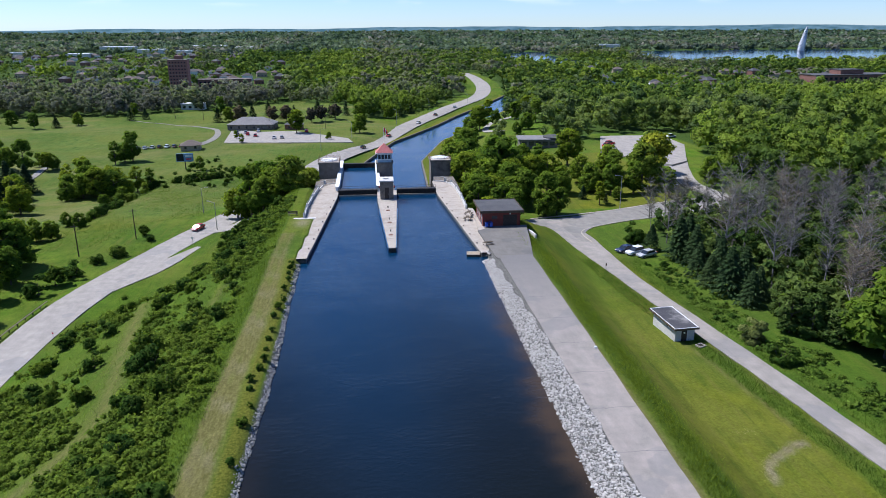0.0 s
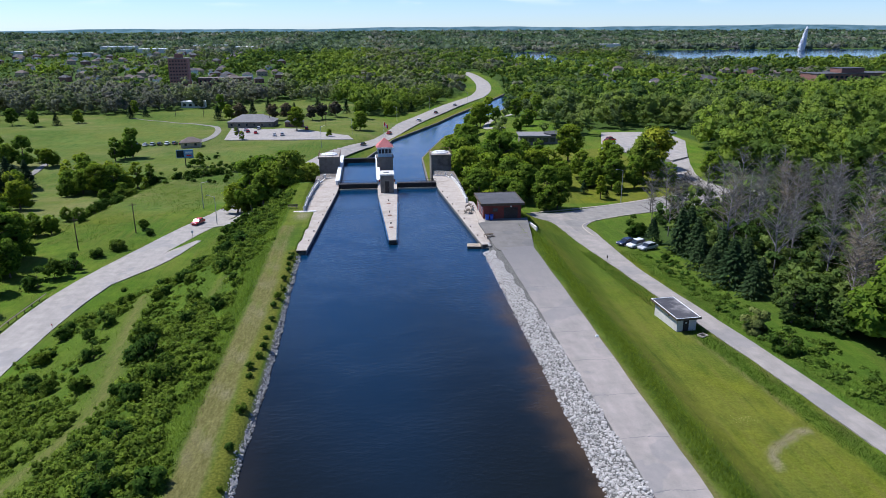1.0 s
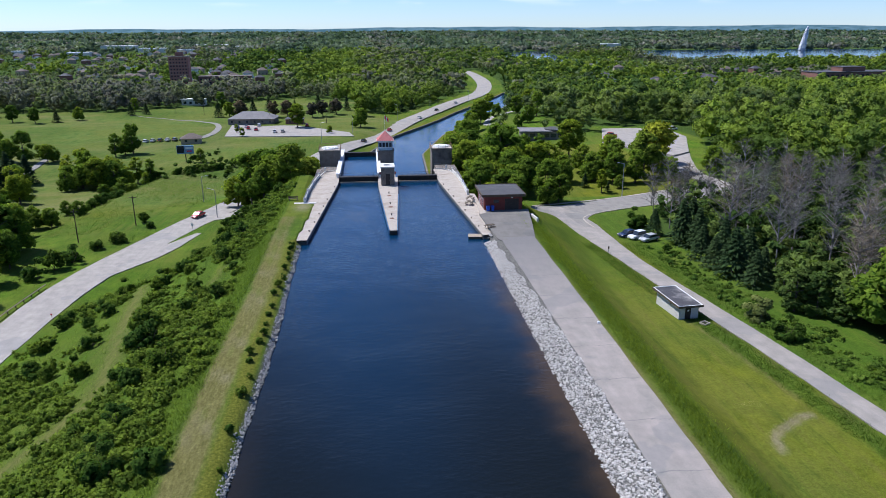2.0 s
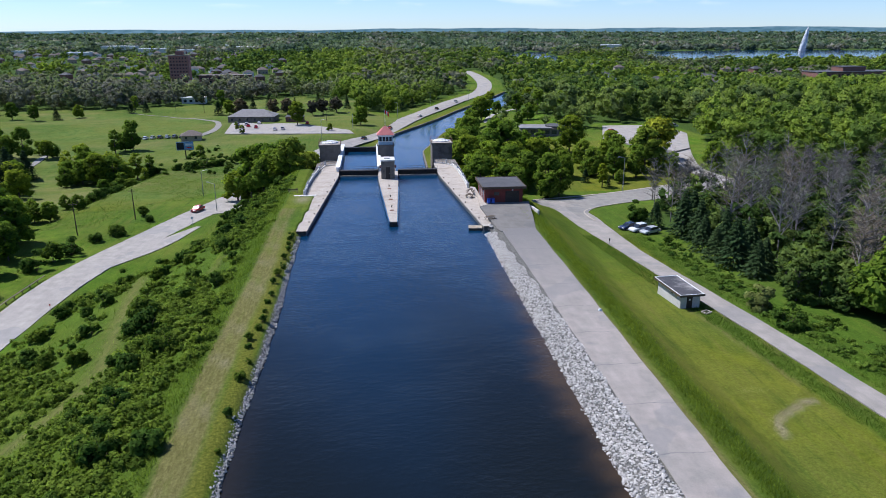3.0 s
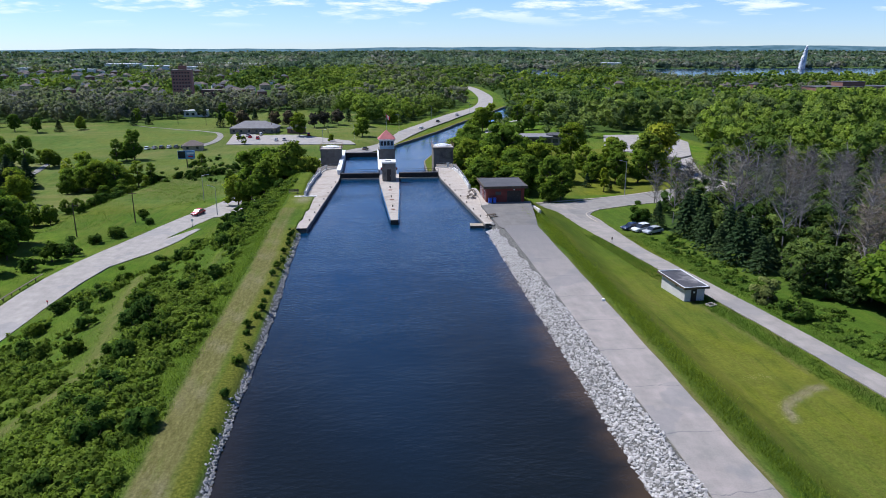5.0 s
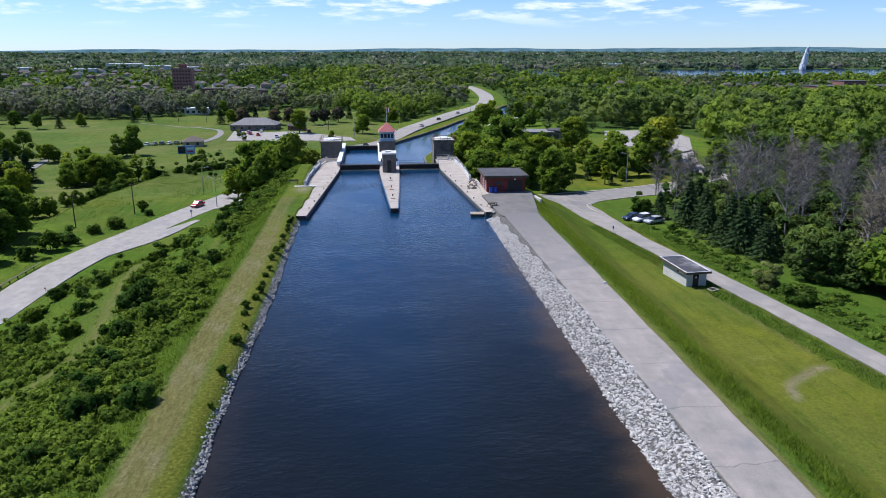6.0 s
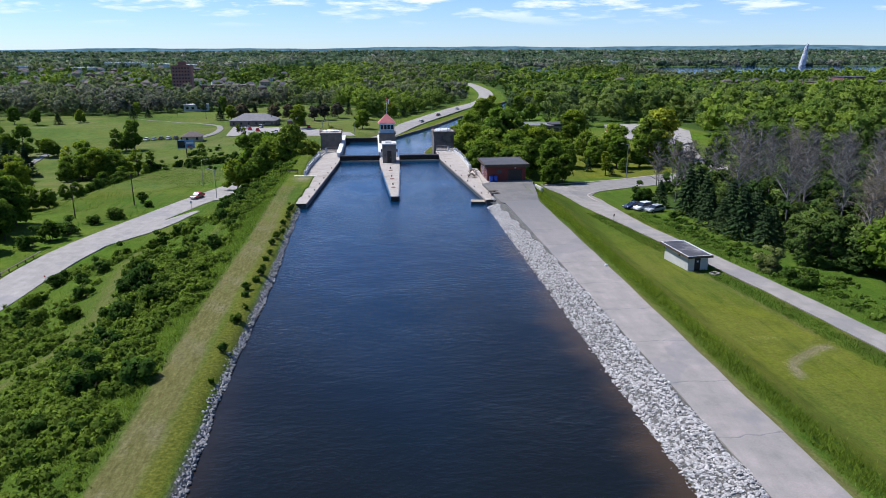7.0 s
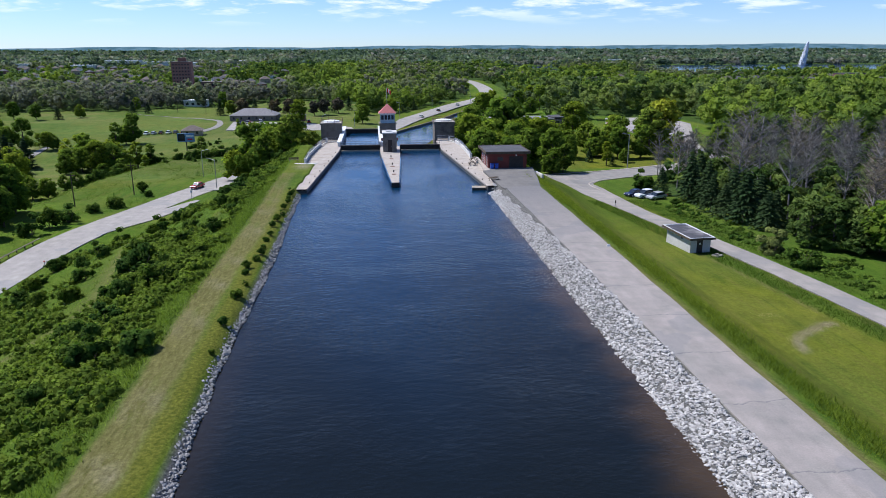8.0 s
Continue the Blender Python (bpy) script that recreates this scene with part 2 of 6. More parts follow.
MAT = {
    "grass": material("grass", grass_build, 0.95, spec=0.03),
    "asphalt_pale": material("asphalt_pale", asphalt_build(0.33, 1.03), 0.9),
    "asphalt_lane": material("asphalt_lane", asphalt_build(0.29, 1.05), 0.9),
    "asphalt_grey": material("asphalt_grey", asphalt_build(0.25), 0.9),
    "asphalt_track": material("asphalt_track", asphalt_build(0.29, 1.08, True), 0.9),
    "asphalt_dark": material("asphalt_dark", asphalt_build(0.175), 0.88),
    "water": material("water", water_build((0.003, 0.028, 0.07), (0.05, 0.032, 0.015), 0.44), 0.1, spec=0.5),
    "concrete": mottled("concrete", (0.35, 0.3, 0.245), (0.46, 0.405, 0.34), 0.8, 12, stain=(0.3, 0.255, 0.2)),
    "water_calm": material("water_calm", water_build((0.004, 0.032, 0.078), (0.03, 0.02, 0.01), 0.2), 0.1, spec=0.5),
    "concrete_white": mottled("concrete_white", (0.5, 0.48, 0.44), (0.66, 0.64, 0.6), 0.7, 10),
    "concrete_grey": mottled("concrete_grey", (0.13, 0.112, 0.092), (0.23, 0.2, 0.165), 0.9, 7, stain=(0.075, 0.066, 0.056), relief=0.5),
    "concrete_wet": mottled("concrete_wet", (0.05, 0.05, 0.05), (0.12, 0.115, 0.1), 0.8, 10, rough=0.6),
    "steel_dark": mottled("steel_dark", (0.03, 0.026, 0.022), (0.07, 0.06, 0.05), 1.2, 15, rough=0.6, metal=0.4),
    "steel_rail": mottled("steel_rail", (0.3, 0.31, 0.32), (0.42, 0.43, 0.44), 3, 30, rough=0.45, metal=0.7),
    "white_paint": mottled("white_paint", (0.62, 0.62, 0.6), (0.8, 0.8, 0.78), 0.8, 12, rough=0.6),
    "brick_red": mottled("brick_red", (0.15, 0.035, 0.025), (0.24, 0.06, 0.045), 1.0, 14, vary=0.3),
    "brick_brown": mottled("brick_brown", (0.17, 0.085, 0.065), (0.27, 0.135, 0.105), 0.4, 6),
    "brick_tower": mottled("brick_tower", (0.28, 0.115, 0.095), (0.38, 0.165, 0.135), 0.4, 6),
    "roof_felt": mottled("roof_felt", (0.055, 0.055, 0.06), (0.1, 0.098, 0.098), 0.35, 6, stain=(0.13, 0.125, 0.12)),
    "roof_pink": mottled("roof_pink", (0.42, 0.13, 0.12), (0.55, 0.2, 0.18), 1.4, 10),
    "stone_pale": mottled("stone_pale", (0.27, 0.255, 0.232), (0.6, 0.57, 0.525), 0.9, 6, vary=0.5),
    "stone_dark": mottled("stone_dark", (0.18, 0.172, 0.158), (0.42, 0.4, 0.37), 0.9, 6, vary=0.5),
    "dark_door": mottled("dark_door", (0.02, 0.016, 0.013), (0.045, 0.035, 0.03), 2, 20, rough=0.5),
    "wood_weathered": mottled("wood_weathered", (0.3, 0.24, 0.17), (0.45, 0.37, 0.27), 2, 25),
    "wood_dark": mottled("wood_dark", (0.06, 0.045, 0.03), (0.12, 0.09, 0.06), 2, 25),
    "blue_plastic": mottled("blue_plastic", (0.01, 0.06, 0.35), (0.015, 0.09, 0.45), 2, 20, rough=0.4, spec=0.5),
    "glass_dark": mottled("glass_dark", (0.015, 0.02, 0.03), (0.03, 0.04, 0.05), 1, 5, rough=0.08, spec=0.6, relief=0.0),
    "tyre": mottled("tyre", (0.012, 0.012, 0.012), (0.03, 0.03, 0.03), 3, 30),
    "bark": mottled("bark", (0.06, 0.045, 0.035), (0.13, 0.1, 0.08), 2, 14),
    "bark_grey": mottled("bark_grey", (0.15, 0.135, 0.125), (0.27, 0.25, 0.235), 1, 9),
    "flag_red": mottled("flag_red", (0.55, 0.02, 0.02), (0.68, 0.03, 0.03), 2, 10),
    "flag_white": mottled("flag_white", (0.75, 0.75, 0.75), (0.85, 0.85, 0.85), 2, 10),
    "leaf": leafy("leaf", (0.088, 0.15, 0.017), (0.26, 0.33, 0.026), 0.4, 0.48, 1.25),
    "leaf_yellow": leafy("leaf_yellow", (0.19, 0.235, 0.012), (0.29, 0.315, 0.018)),
    "leaf_spruce": leafy("leaf_spruce", (0.04, 0.07, 0.026), (0.082, 0.122, 0.042), 0.4, 0.18, 1.0),
    "leaf_wood": leafy("leaf_wood", (0.07, 0.115, 0.022), (0.19, 0.235, 0.045), 0.4, 0.4, 1.2),
    # haze is mixed into these two: far leaves paler, the farthest also bluer
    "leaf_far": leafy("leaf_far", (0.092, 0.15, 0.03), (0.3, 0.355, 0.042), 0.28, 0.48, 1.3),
    "leaf_hazed": leafy("leaf_hazed", (0.075, 0.118, 0.08), (0.165, 0.215, 0.125), 0.35, 0.35, 1.0),
    "leaf_dry": leafy("leaf_dry", (0.5, 0.4, 0.2), (0.72, 0.6, 0.36), 0.4, 0.2, 1.0),
    "leaf_grass": leafy("leaf_grass", (0.075, 0.135, 0.02), (0.19, 0.27, 0.04), 0.3, 0.45, 1.0),
    "leaf_bush": leafy("leaf_bush", (0.036, 0.084, 0.014), (0.142, 0.212, 0.03), 0.4, 0.42, 1.0),
    "leaf_pale": leafy("leaf_pale", (0.09, 0.13, 0.045), (0.17, 0.215, 0.085), 0.3, 0.3, 1.0),
    "leaf_brown": leafy("leaf_brown", (0.065, 0.06, 0.042), (0.12, 0.105, 0.075), 0.4, 0.2, 1.0),
    "twig": leafy("twig", (0.115, 0.1, 0.085), (0.21, 0.187, 0.165), 0.35, 0.0, 1.0),
    "block_white": mottled("block_white", (0.42, 0.405, 0.375), (0.57, 0.55, 0.51), 0.8, 12),
    "fender_blue": mottled("fender_blue", (0.12, 0.25, 0.42), (0.22, 0.36, 0.52), 2, 20),
    "rust": mottled("rust", (0.12, 0.06, 0.04), (0.24, 0.13, 0.09), 2, 18),
    "cabin_blue": mottled("cabin_blue", (0.3, 0.42, 0.5), (0.4, 0.52, 0.6), 2, 15),
    "roof_felt_dark": mottled("roof_felt_dark", (0.035, 0.033, 0.035), (0.09, 0.085, 0.085), 0.5, 8, rough=0.6, stain=(0.3, 0.28, 0.26)),
    "roof_grey": mottled("roof_grey", (0.17, 0.16, 0.16), (0.25, 0.24, 0.23), 0.5, 7),
    "roof_brown": mottled("roof_brown", (0.11, 0.088, 0.075), (0.18, 0.145, 0.12), 0.7, 8),
    "stone_pale_heap": island_stone("stone_pale_heap", (0.26, 0.243, 0.216), (0.62, 0.585, 0.53)),
    "stone_dark_heap": island_stone("stone_dark_heap", (0.18, 0.172, 0.158), (0.42, 0.4, 0.37)),
    "spray": spray_material(),
    "cloud": cloud_material(),
    "far_hill": hill_material(),
}


# ---- mesh helpers ----
def part(name, bm, mat, parent=None, label=""):
    """Links a bmesh as one mesh object, under a thing or a part."""
    me = bpy.data.meshes.new(name)
    bm.to_mesh(me)
    bm.free()
    me.materials.append(MAT[mat])
    ob = new(name, me)
    if parent is not None:
        ob.parent = parent
    if label:
        ob["label"] = label
    return ob


def thing(name, x, y, z, label, category, group="", kind="", turn=0.0):
    ob = new(name)
    ob.matrix_basis = pose(x, y, z, 0, 0, turn)
    return tagged(ob, label, category, group, kind)


def box(bm, x0, x1, y0, y1, z0, z1, bevel=0.0):
    made = bmesh.ops.create_cube(bm, size=1.0, matrix=Matrix.LocRotScale(((x0 + x1) / 2, (y0 + y1) / 2, (z0 + z1) / 2), None, (x1 - x0, y1 - y0, z1 - z0)))
    if bevel:
        es = list({e for v in made["verts"] for e in v.link_edges})
        bmesh.ops.bevel(bm, geom=es, offset=bevel, segments=2, affect="EDGES")
    return bm


def boxes(*rows, bevel=0.0):
    bm = bmesh.new()
    for r in rows:
        box(bm, *r, bevel=bevel)
    return bm


def prism(poly, z0, z1, bevel=0.0):
    bm = bmesh.new()
    low, high = [bm.verts.new((x, y, z0)) for x, y in poly], [bm.verts.new((x, y, z1)) for x, y in poly]
    bm.faces.new(low[::-1]), bm.faces.new(high)
    n = len(poly)
    for i in range(n):
        bm.faces.new((low[i], low[(i + 1) % n], high[(i + 1) % n], high[i]))
    bmesh.ops.recalc_face_normals(bm, faces=bm.faces)
    if bevel:
        bmesh.ops.bevel(bm, geom=list(bm.edges), offset=bevel, segments=2, affect="EDGES")
    return bm


def tube(bm, a, b, r0, r1=None, sides=6):
    a, b = Vector(a), Vector(b)
    d = b - a
    turn = d.to_track_quat("Z", "Y").to_matrix().to_4x4()
    bmesh.ops.create_cone(bm, cap_ends=True, segments=sides, radius1=r0, radius2=r0 if r1 is None else r1, depth=d.length,
                          matrix=Matrix.Translation((a + b) / 2) @ turn)
    return bm


def mesh_np(name, verts, faces, mat, attrs=None, smooth=False, normals=None):
    """A mesh from arrays: faces all of one length; attrs: floats for each vertex."""
    me = bpy.data.meshes.new(name)
    n, k = faces.shape
    me.vertices.add(len(verts))
    me.vertices.foreach_set("co", np.ascontiguousarray(verts, np.float32).ravel())
    me.loops.add(n * k)
    me.loops.foreach_set("vertex_index", np.ascontiguousarray(faces, np.int32).ravel())
    me.polygons.add(n)
    me.polygons.foreach_set("loop_start", np.arange(0, n * k, k, dtype=np.int32))
    me.polygons.foreach_set("use_smooth", np.full(n, smooth))
    me.update(calc_edges=True)
    for key, values in (attrs or {}).items():
        a = me.attributes.new(key, "FLOAT", "POINT")
        a.data.foreach_set("value", np.ascontiguousarray(values, np.float32))
    if normals is not None:
        me.normals_split_custom_set_from_vertices(np.ascontiguousarray(normals, np.float32))
    me.materials.append(MAT[mat])
    return me


# ---- the lie of the land ----
def sm(a, b, t):
    t = np.clip((np.asarray(t, float) - a) / (b - a), 0, 1)
    return t * t * (3 - 2 * t)


CANAL_Y = np.array([190.0, 250, 325, 383, 415, 447, 487, 560, 640])
CANAL_X = np.array([0.0, 4, 6, 21, 36, 50.5, 66, 98, 130])


def canal_mid(y):
    return np.interp(y, CANAL_Y, CANAL_X)


def in_lake(x, y):
    """More than 0 inside the lake and the river bend beyond the woods."""
    lake = 1 - np.maximum(np.abs(y - (1490 + 14 * np.sin(x / 70))) / 255, np.where(x < 520, (520 - x) / 60 + 1, 0))
    bend = 1 - np.hypot((x - 300 - ((y - 1330) / 100) ** 2 * 6) / 60, (y - 1370) / 340)
    return np.maximum(lake, bend)


def waves(x, y):
    return (np.sin(x * 0.031 + 1.3) * np.sin(y * 0.027 + 0.4) + 0.5 * np.sin(x * 0.083 + y * 0.06) + 0.35 * np.sin(x * 0.19 - y * 0.14 + 2))


def ground(x, y):
    """Height of the land at x, y (arrays or numbers)."""
    x, y = np.asarray(x, float), np.asarray(y, float)
    left = -10.5 - 5.5 * sm(185, 290, y) + 0.35 * waves(x, y)
    left = left - 3.0 * sm(80, 91, -x) * sm(150, 190, y) * (1 - sm(265, 300, y))
    right = -2.4 - 3.6 * sm(75, 180, y) + 1.9 * sm(200, 260, y) * sm(60, 95, x) - 10 * sm(330, 520, y)
    right = right + 0.2 * waves(x, y) * sm(58, 75, x)
    v = sm(195, 235, y) * (1 - sm(24, 62, x))
    right = right * (1 - v) - 17 * v
    w = sm(-12, 12, x)
    base = left * (1 - w) + right * w
    f = sm(480, 650, y)
    hills = 0.4 * sm(1700, 4700, y) * (17 + 12 * sm(-2500, 2800, x) + 4 * np.sin(x / 420 + 0.8) + 2 * np.sin(x / 170))
    shore = sm(-0.9, -0.1, in_lake(x, y))
    base = base * (1 - f) + f * (-16.5 - 2.3 * shore + 1.5 * waves(x / 4, y / 4) * (1 - shore) + hills)
    # the embankment that carries the upper reach
    dl = np.clip((-22.6 - x) / (37 - 18 * sm(112, 158, y)), 0, 1)
    bank_l = 1.0 - (1.0 - left) * (0.75 * dl + 0.25 * sm(0, 1, dl)) + 0.25 * waves(x * 3, y * 3) * sm(0, 0.2, dl) * (1 - sm(0.8, 1, dl))
    dr = np.clip((x - 25.2) / (8.5 + 7.5 * sm(90, 165, y)), 0, 1)
    bank_r = 1.25 - (1.25 - right) * (0.6 * dr + 0.4 * sm(0, 1, dr))
    bank = np.where(x < 0, bank_l, bank_r)
    end = np.where(x > 18, sm(150.5, 172, y), sm(183, 204, y))
    z = bank * (1 - end) + base * end
    # upper canal
    half_l, half_r = 16.4 - 3.0 * sm(124, 176, y), 15.5 - 2.0 * sm(124, 176, y)
    shore = np.interp(y, [28, 40, 52, 60, 75, 90, 100, 123], [-16.3, -16.5, -16.95, -16.95, -16.6, -16.6, -16.95, -17.1])
    cut_l = np.interp(x - shore, [-1.3, -0.75, 0.05, 2.5], [0, 0.2, 1.1, 4.2])
    cut_r = np.interp(x, [12.0, 15.6, 18.9], [4.2, 1.5, 0])
    cut_r = np.where(y > 122, np.where(x < half_r + 1.5, 4.5, 0), cut_r)
    cut_l = np.where(y > 124, np.where(x > -half_l - 1.2, 4.5, 0), cut_l)
    z = np.where(y < 180, z - np.where(x < 0, cut_l, cut_r), z)
    under = ((y > 124) & (y < 192)) & (((x < 0) & (x > np.where(y < 152.5, -17.0, -19.6))) | ((x > 0) & (x < 18.4)))
    z = np.where(under, np.minimum(z, 0.3), z)
    # pit of the lift and lower canal
    z = np.where((y >= 178) & (y < 222) & (np.abs(x) < 13.5), -22.5, z)
    d = np.abs(x - canal_mid(y)) - 13
    slope = sm(3.0, 17.0, d)
    low = np.where(d < 0.9, -22.5, np.minimum(z, -18.95) * (1 - slope) + z * slope)
    z = np.where((y >= 205) & (y < 640), low, z)
    return np.where(in_lake(x, y) > 0, -23.0, z)


def gz(x, y):
    return float(ground(x, y))


def spaced(marks):
    out = []
    for (a, s), (b, _) in zip(marks, marks[1:]):
        out.append(np.arange(a, b - s * 0.4, s))
    return np.concatenate(out + [np.array([marks[-1][0]])])


ROADS = {}      # name -> (points, half width)


def road_distance(x, y, pts):
    """Distance from a road's middle line."""
    best = np.full(np.shape(x), 1e9)
    for (ax, ay), (bx, by) in zip(pts, pts[1:]):
        dx, dy = bx - ax, by - ay
        t = np.clip(((x - ax) * dx + (y - ay) * dy) / (dx * dx + dy * dy + 1e-9), 0, 1)
        best = np.minimum(best, np.hypot(x - ax - t * dx, y - ay - t * dy))
    return best


def smooth_line(pts, step=2.5):
    """A smooth line through the corners of a road."""
    p = [np.array(q, float) for q in pts]
    p = [2 * p[0] - p[1]] + p + [2 * p[-1] - p[-2]]
    out = []
    for a, b, c, d in zip(p, p[1:], p[2:], p[3:]):
        n = max(2, int(np.linalg.norm(c - b) / step))
        for i in range(n):
            t = i / n
            out.append(0.5 * (2 * b + (c - a) * t + (2 * a - 5 * b + 4 * c - d) * t * t + (3 * b - a - 3 * c + d) * t ** 3))
    out.append(p[-2])
    return [(float(q[0]), float(q[1])) for q in out]


ROADS["access_road"] = (smooth_line([(22.0, -60), (21.95, 30), (21.95, 60), (22.0, 90), (21.9, 112), (21.9, 121)]), [2.35, 2.35, 2.4, 2.5, 2.8, 3.1], "asphalt_track")
ROADS["park_road"] = (smooth_line([(54, -60), (51.6, 40), (49.3, 60), (47.6, 75), (45.8, 90), (44.2, 107), (43.4, 120), (43.0, 135), (42.6, 150), (41.0, 160), (38, 168)]), [1.9, 1.9, 1.9, 1.9, 1.85, 1.8, 1.8, 1.9, 2.0, 3.2, 5], "asphalt_lane")
ROADS["cross_road"] = (smooth_line([(30, 165), (38, 166), (47, 167.4), (58, 171.5), (71, 176.5), (84, 181.5), (98, 183.5), (140, 182), (230, 184)]), [4, 5.2, 6.2, 5.2, 5.0, 4.5, 4.2, 4, 4], "asphalt_grey")
ROADS["valley_road"] = (smooth_line([(-58, -60), (-62, 40), (-64, 85), (-64, 108), (-63, 130), (-59.5, 150), (-53, 174), (-45, 198), (-40, 225), (-36, 260), (-25, 312)]), [4] * 11, "asphalt_pale")
ROADS["main_road"] = (smooth_line([(-36, 262), (-25, 312), (-14.5, 344), (-0.5, 379), (20, 439), (49.5, 513), (87, 612), (106, 697), (115, 811), (112, 900)]), [5.0, 5.0, 5.2, 5.4, 5.8, 6.5, 7, 7, 6.5, 6.5], "asphalt_pale")
ROADS["fork_road"] = (smooth_line([(-61.0, 134), (-57.0, 146), (-53.6, 153.5), (-50.4, 161), (-46.6, 171)]), [0.4, 1.6, 2.6, 2.0, 0.6], "asphalt_pale")
ROADS["side_drive"] = (smooth_line([(-49, 186), (-43.5, 187), (-39.8, 190), (-38.5, 195)]), [3.4, 2.8, 2.2, 2.0], "asphalt_pale")
ROADS["meadow_path"] = (smooth_line([(-89.8, 364.7), (-87.7, 373.0), (-86.7, 385.1), (-89.1, 409.1), (-95.1, 426.3), (-106.2, 436.3), (-126.0, 449.9), (-155.6, 470.6)]), [2.0, 1.8, 1.6, 1.3, 0.9, 0.6, 0.5, 0.5], "asphalt_grey")
ROADS["grove_path"] = (smooth_line([(-142, 318), (-140.5, 306), (-139, 294), (-141, 282)]), [1.3, 1.3, 1.3, 1.2], "asphalt_grey")
ROADS["lower_path"] = (smooth_line([(58, 330), (52, 345), (62, 372), (80, 405)]), [1.5, 1.5, 1.5, 1.5], "asphalt_pale")
ROADS["parking_drive"] = (smooth_line([(97, 184), (94, 205), (99, 225), (104, 240)]), [3, 3, 3, 3.5], "asphalt_pale")


def road_margin(x, y, pts, widths):
    """Distance from a road's edge, less than 0 on the road."""
    best = np.full(np.shape(x), 1e9)
    w = np.interp(np.linspace(0, 1, len(pts)), np.linspace(0, 1, len(widths)), widths)
    for (ax, ay), (bx, by), wa, wb in zip(pts, pts[1:], w, w[1:]):
        dx, dy = bx - ax, by - ay
        t = np.clip(((x - ax) * dx + (y - ay) * dy) / (dx * dx + dy * dy + 1e-9), 0, 1)
        best = np.minimum(best, np.hypot(x - ax - t * dx, y - ay - t * dy) - wa - (wb - wa) * t)
    return best


def on_road(x, y, margin=0.0):
    hit = np.zeros(np.shape(x), bool)
    for pts, width, _ in ROADS.values():
        hit |= road_margin(x, y, pts, width) < margin
    return hit


def inside(x, y, poly):
    """Which points lie inside a polygon."""
    x, y = np.asarray(x, float), np.asarray(y, float)
    hit = np.zeros(np.shape(x), bool)
    for (ax, ay), (bx, by) in zip(poly, poly[1:] + poly[:1]):
        hit ^= ((ay > y) != (by > y)) & (x < (bx - ax) * (y - ay) / (by - ay + 1e-12) + ax)
    return hit


SLOPE_PATH = [(-47, 128), (-45.2, 121.7), (-41.3, 99.3), (-37.7, 82.8), (-37.6, 75.5), (-39.5, 69), (-44, 60), (-50, 50)]
PARKING_RIGHT = [(82, 258), (94, 296), (121, 297), (120, 270), (106, 236), (98, 230)]
PARKING_LEFT = [(-79, 372), (-83, 416), (-46, 410), (-16, 380), (-13, 366)]
WOOD_RIGHT = [(66, 40), (64, 84), (60, 98), (61, 112), (60, 128), (57, 146), (66, 161), (100, 172), (330, 172), (330, -40), (110, -40)]
WOOD_BACK = [(110, 196), (112, 234), (124, 262), (124, 300), (92, 302), (80, 280), (78, 296), (58, 300), (84, 314), (78, 372), (62, 380), (55, 310), (40, 290), (30, 300), (34, 345), (48, 380), (90, 450), (150, 560), (165, 640), (560, 640), (560, 196)]
TREES_LOCK = [(20, 206), (36, 196), (38, 215), (40, 245), (36, 280), (30, 290), (24, 260)]
GOLF = [(-420, 190), (-150, 190), (-72, 190), (-48, 215), (-40, 260), (-30, 305), (-8, 360), (14, 425), (-10, 470), (-15, 540), (-60, 585), (-130, 520), (-175, 490), (-300, 500), (-420, 540)]


def is_wood(x, y):
    far = (y > 470) & ~inside(x, y, GOLF) & (road_distance(x, y, ROADS["main_road"][0][::6]) > 17) & (in_lake(x, y) < -0.02)
    side = (np.abs(x - 0) > 330) & (y > -60) & ~inside(x, y, GOLF)
    w = far | side | inside(x, y, WOOD_RIGHT) | inside(x, y, WOOD_BACK) | inside(x, y, TREES_LOCK)
    ok = (np.abs(x - canal_mid(y)) > 24) | (y > 620) | (y < 200)
    ok &= ~((y > 300) & (y < 455) & (x > canal_mid(y)) & (x < canal_mid(y) + 46))
    return w & ok & ~on_road(x, y, 3.0) & (in_lake(x, y) < -0.02)


# ---- ground, one sheet ----
xs = spaced([(-4200, 300), (-1500, 120), (-600, 40), (-240, 10), (-120, 2.5), (-70, 1.3), (-25, 0.5), (-15, 1.3), (14.5, 0.6), (44, 1.3), (62, 2.5), (140, 8), (300, 40), (900, 120), (1800, 300), (4200, 300)])
ys = spaced([(-260, 20), (-60, 8), (24, 1.0), (72, 1.4), (200, 2.2), (330, 6), (560, 20), (1100, 24), (1800, 120), (2600, 300), (4950, 300)])
gx, gy = np.meshgrid(xs, ys)
gh = ground(gx, gy) - np.where(on_road(gx, gy, -0.4), 0.12, 0) - np.where(inside(gx, gy, PARKING_RIGHT) | inside(gx, gy, PARKING_LEFT), 0.25, 0)
nx, ny = len(xs), len(ys)
idx = np.arange(nx * ny).reshape(ny, nx)
quads = np.stack([idx[:-1, :-1], idx[:-1, 1:], idx[1:, 1:], idx[1:, :-1]], -1).reshape(-1, 4)
lawn_mask = np.where((gx > 30) & (gx < 47) & (gy < 172), 1.0, 0) + np.where((gx < -17.5) & (gx > -22.5) & (gy < 185), 0.25, 0) \
    + np.where(inside(gx, gy, GOLF), 0.8, 0) + np.where((gx > 36) & (gx < 86) & (gy > 180) & (gy < 260), 1.0, 0) + np.where((gy > 140) & (gx < -17) & (gx > -25) & (gy < 182), 0.3, 0)
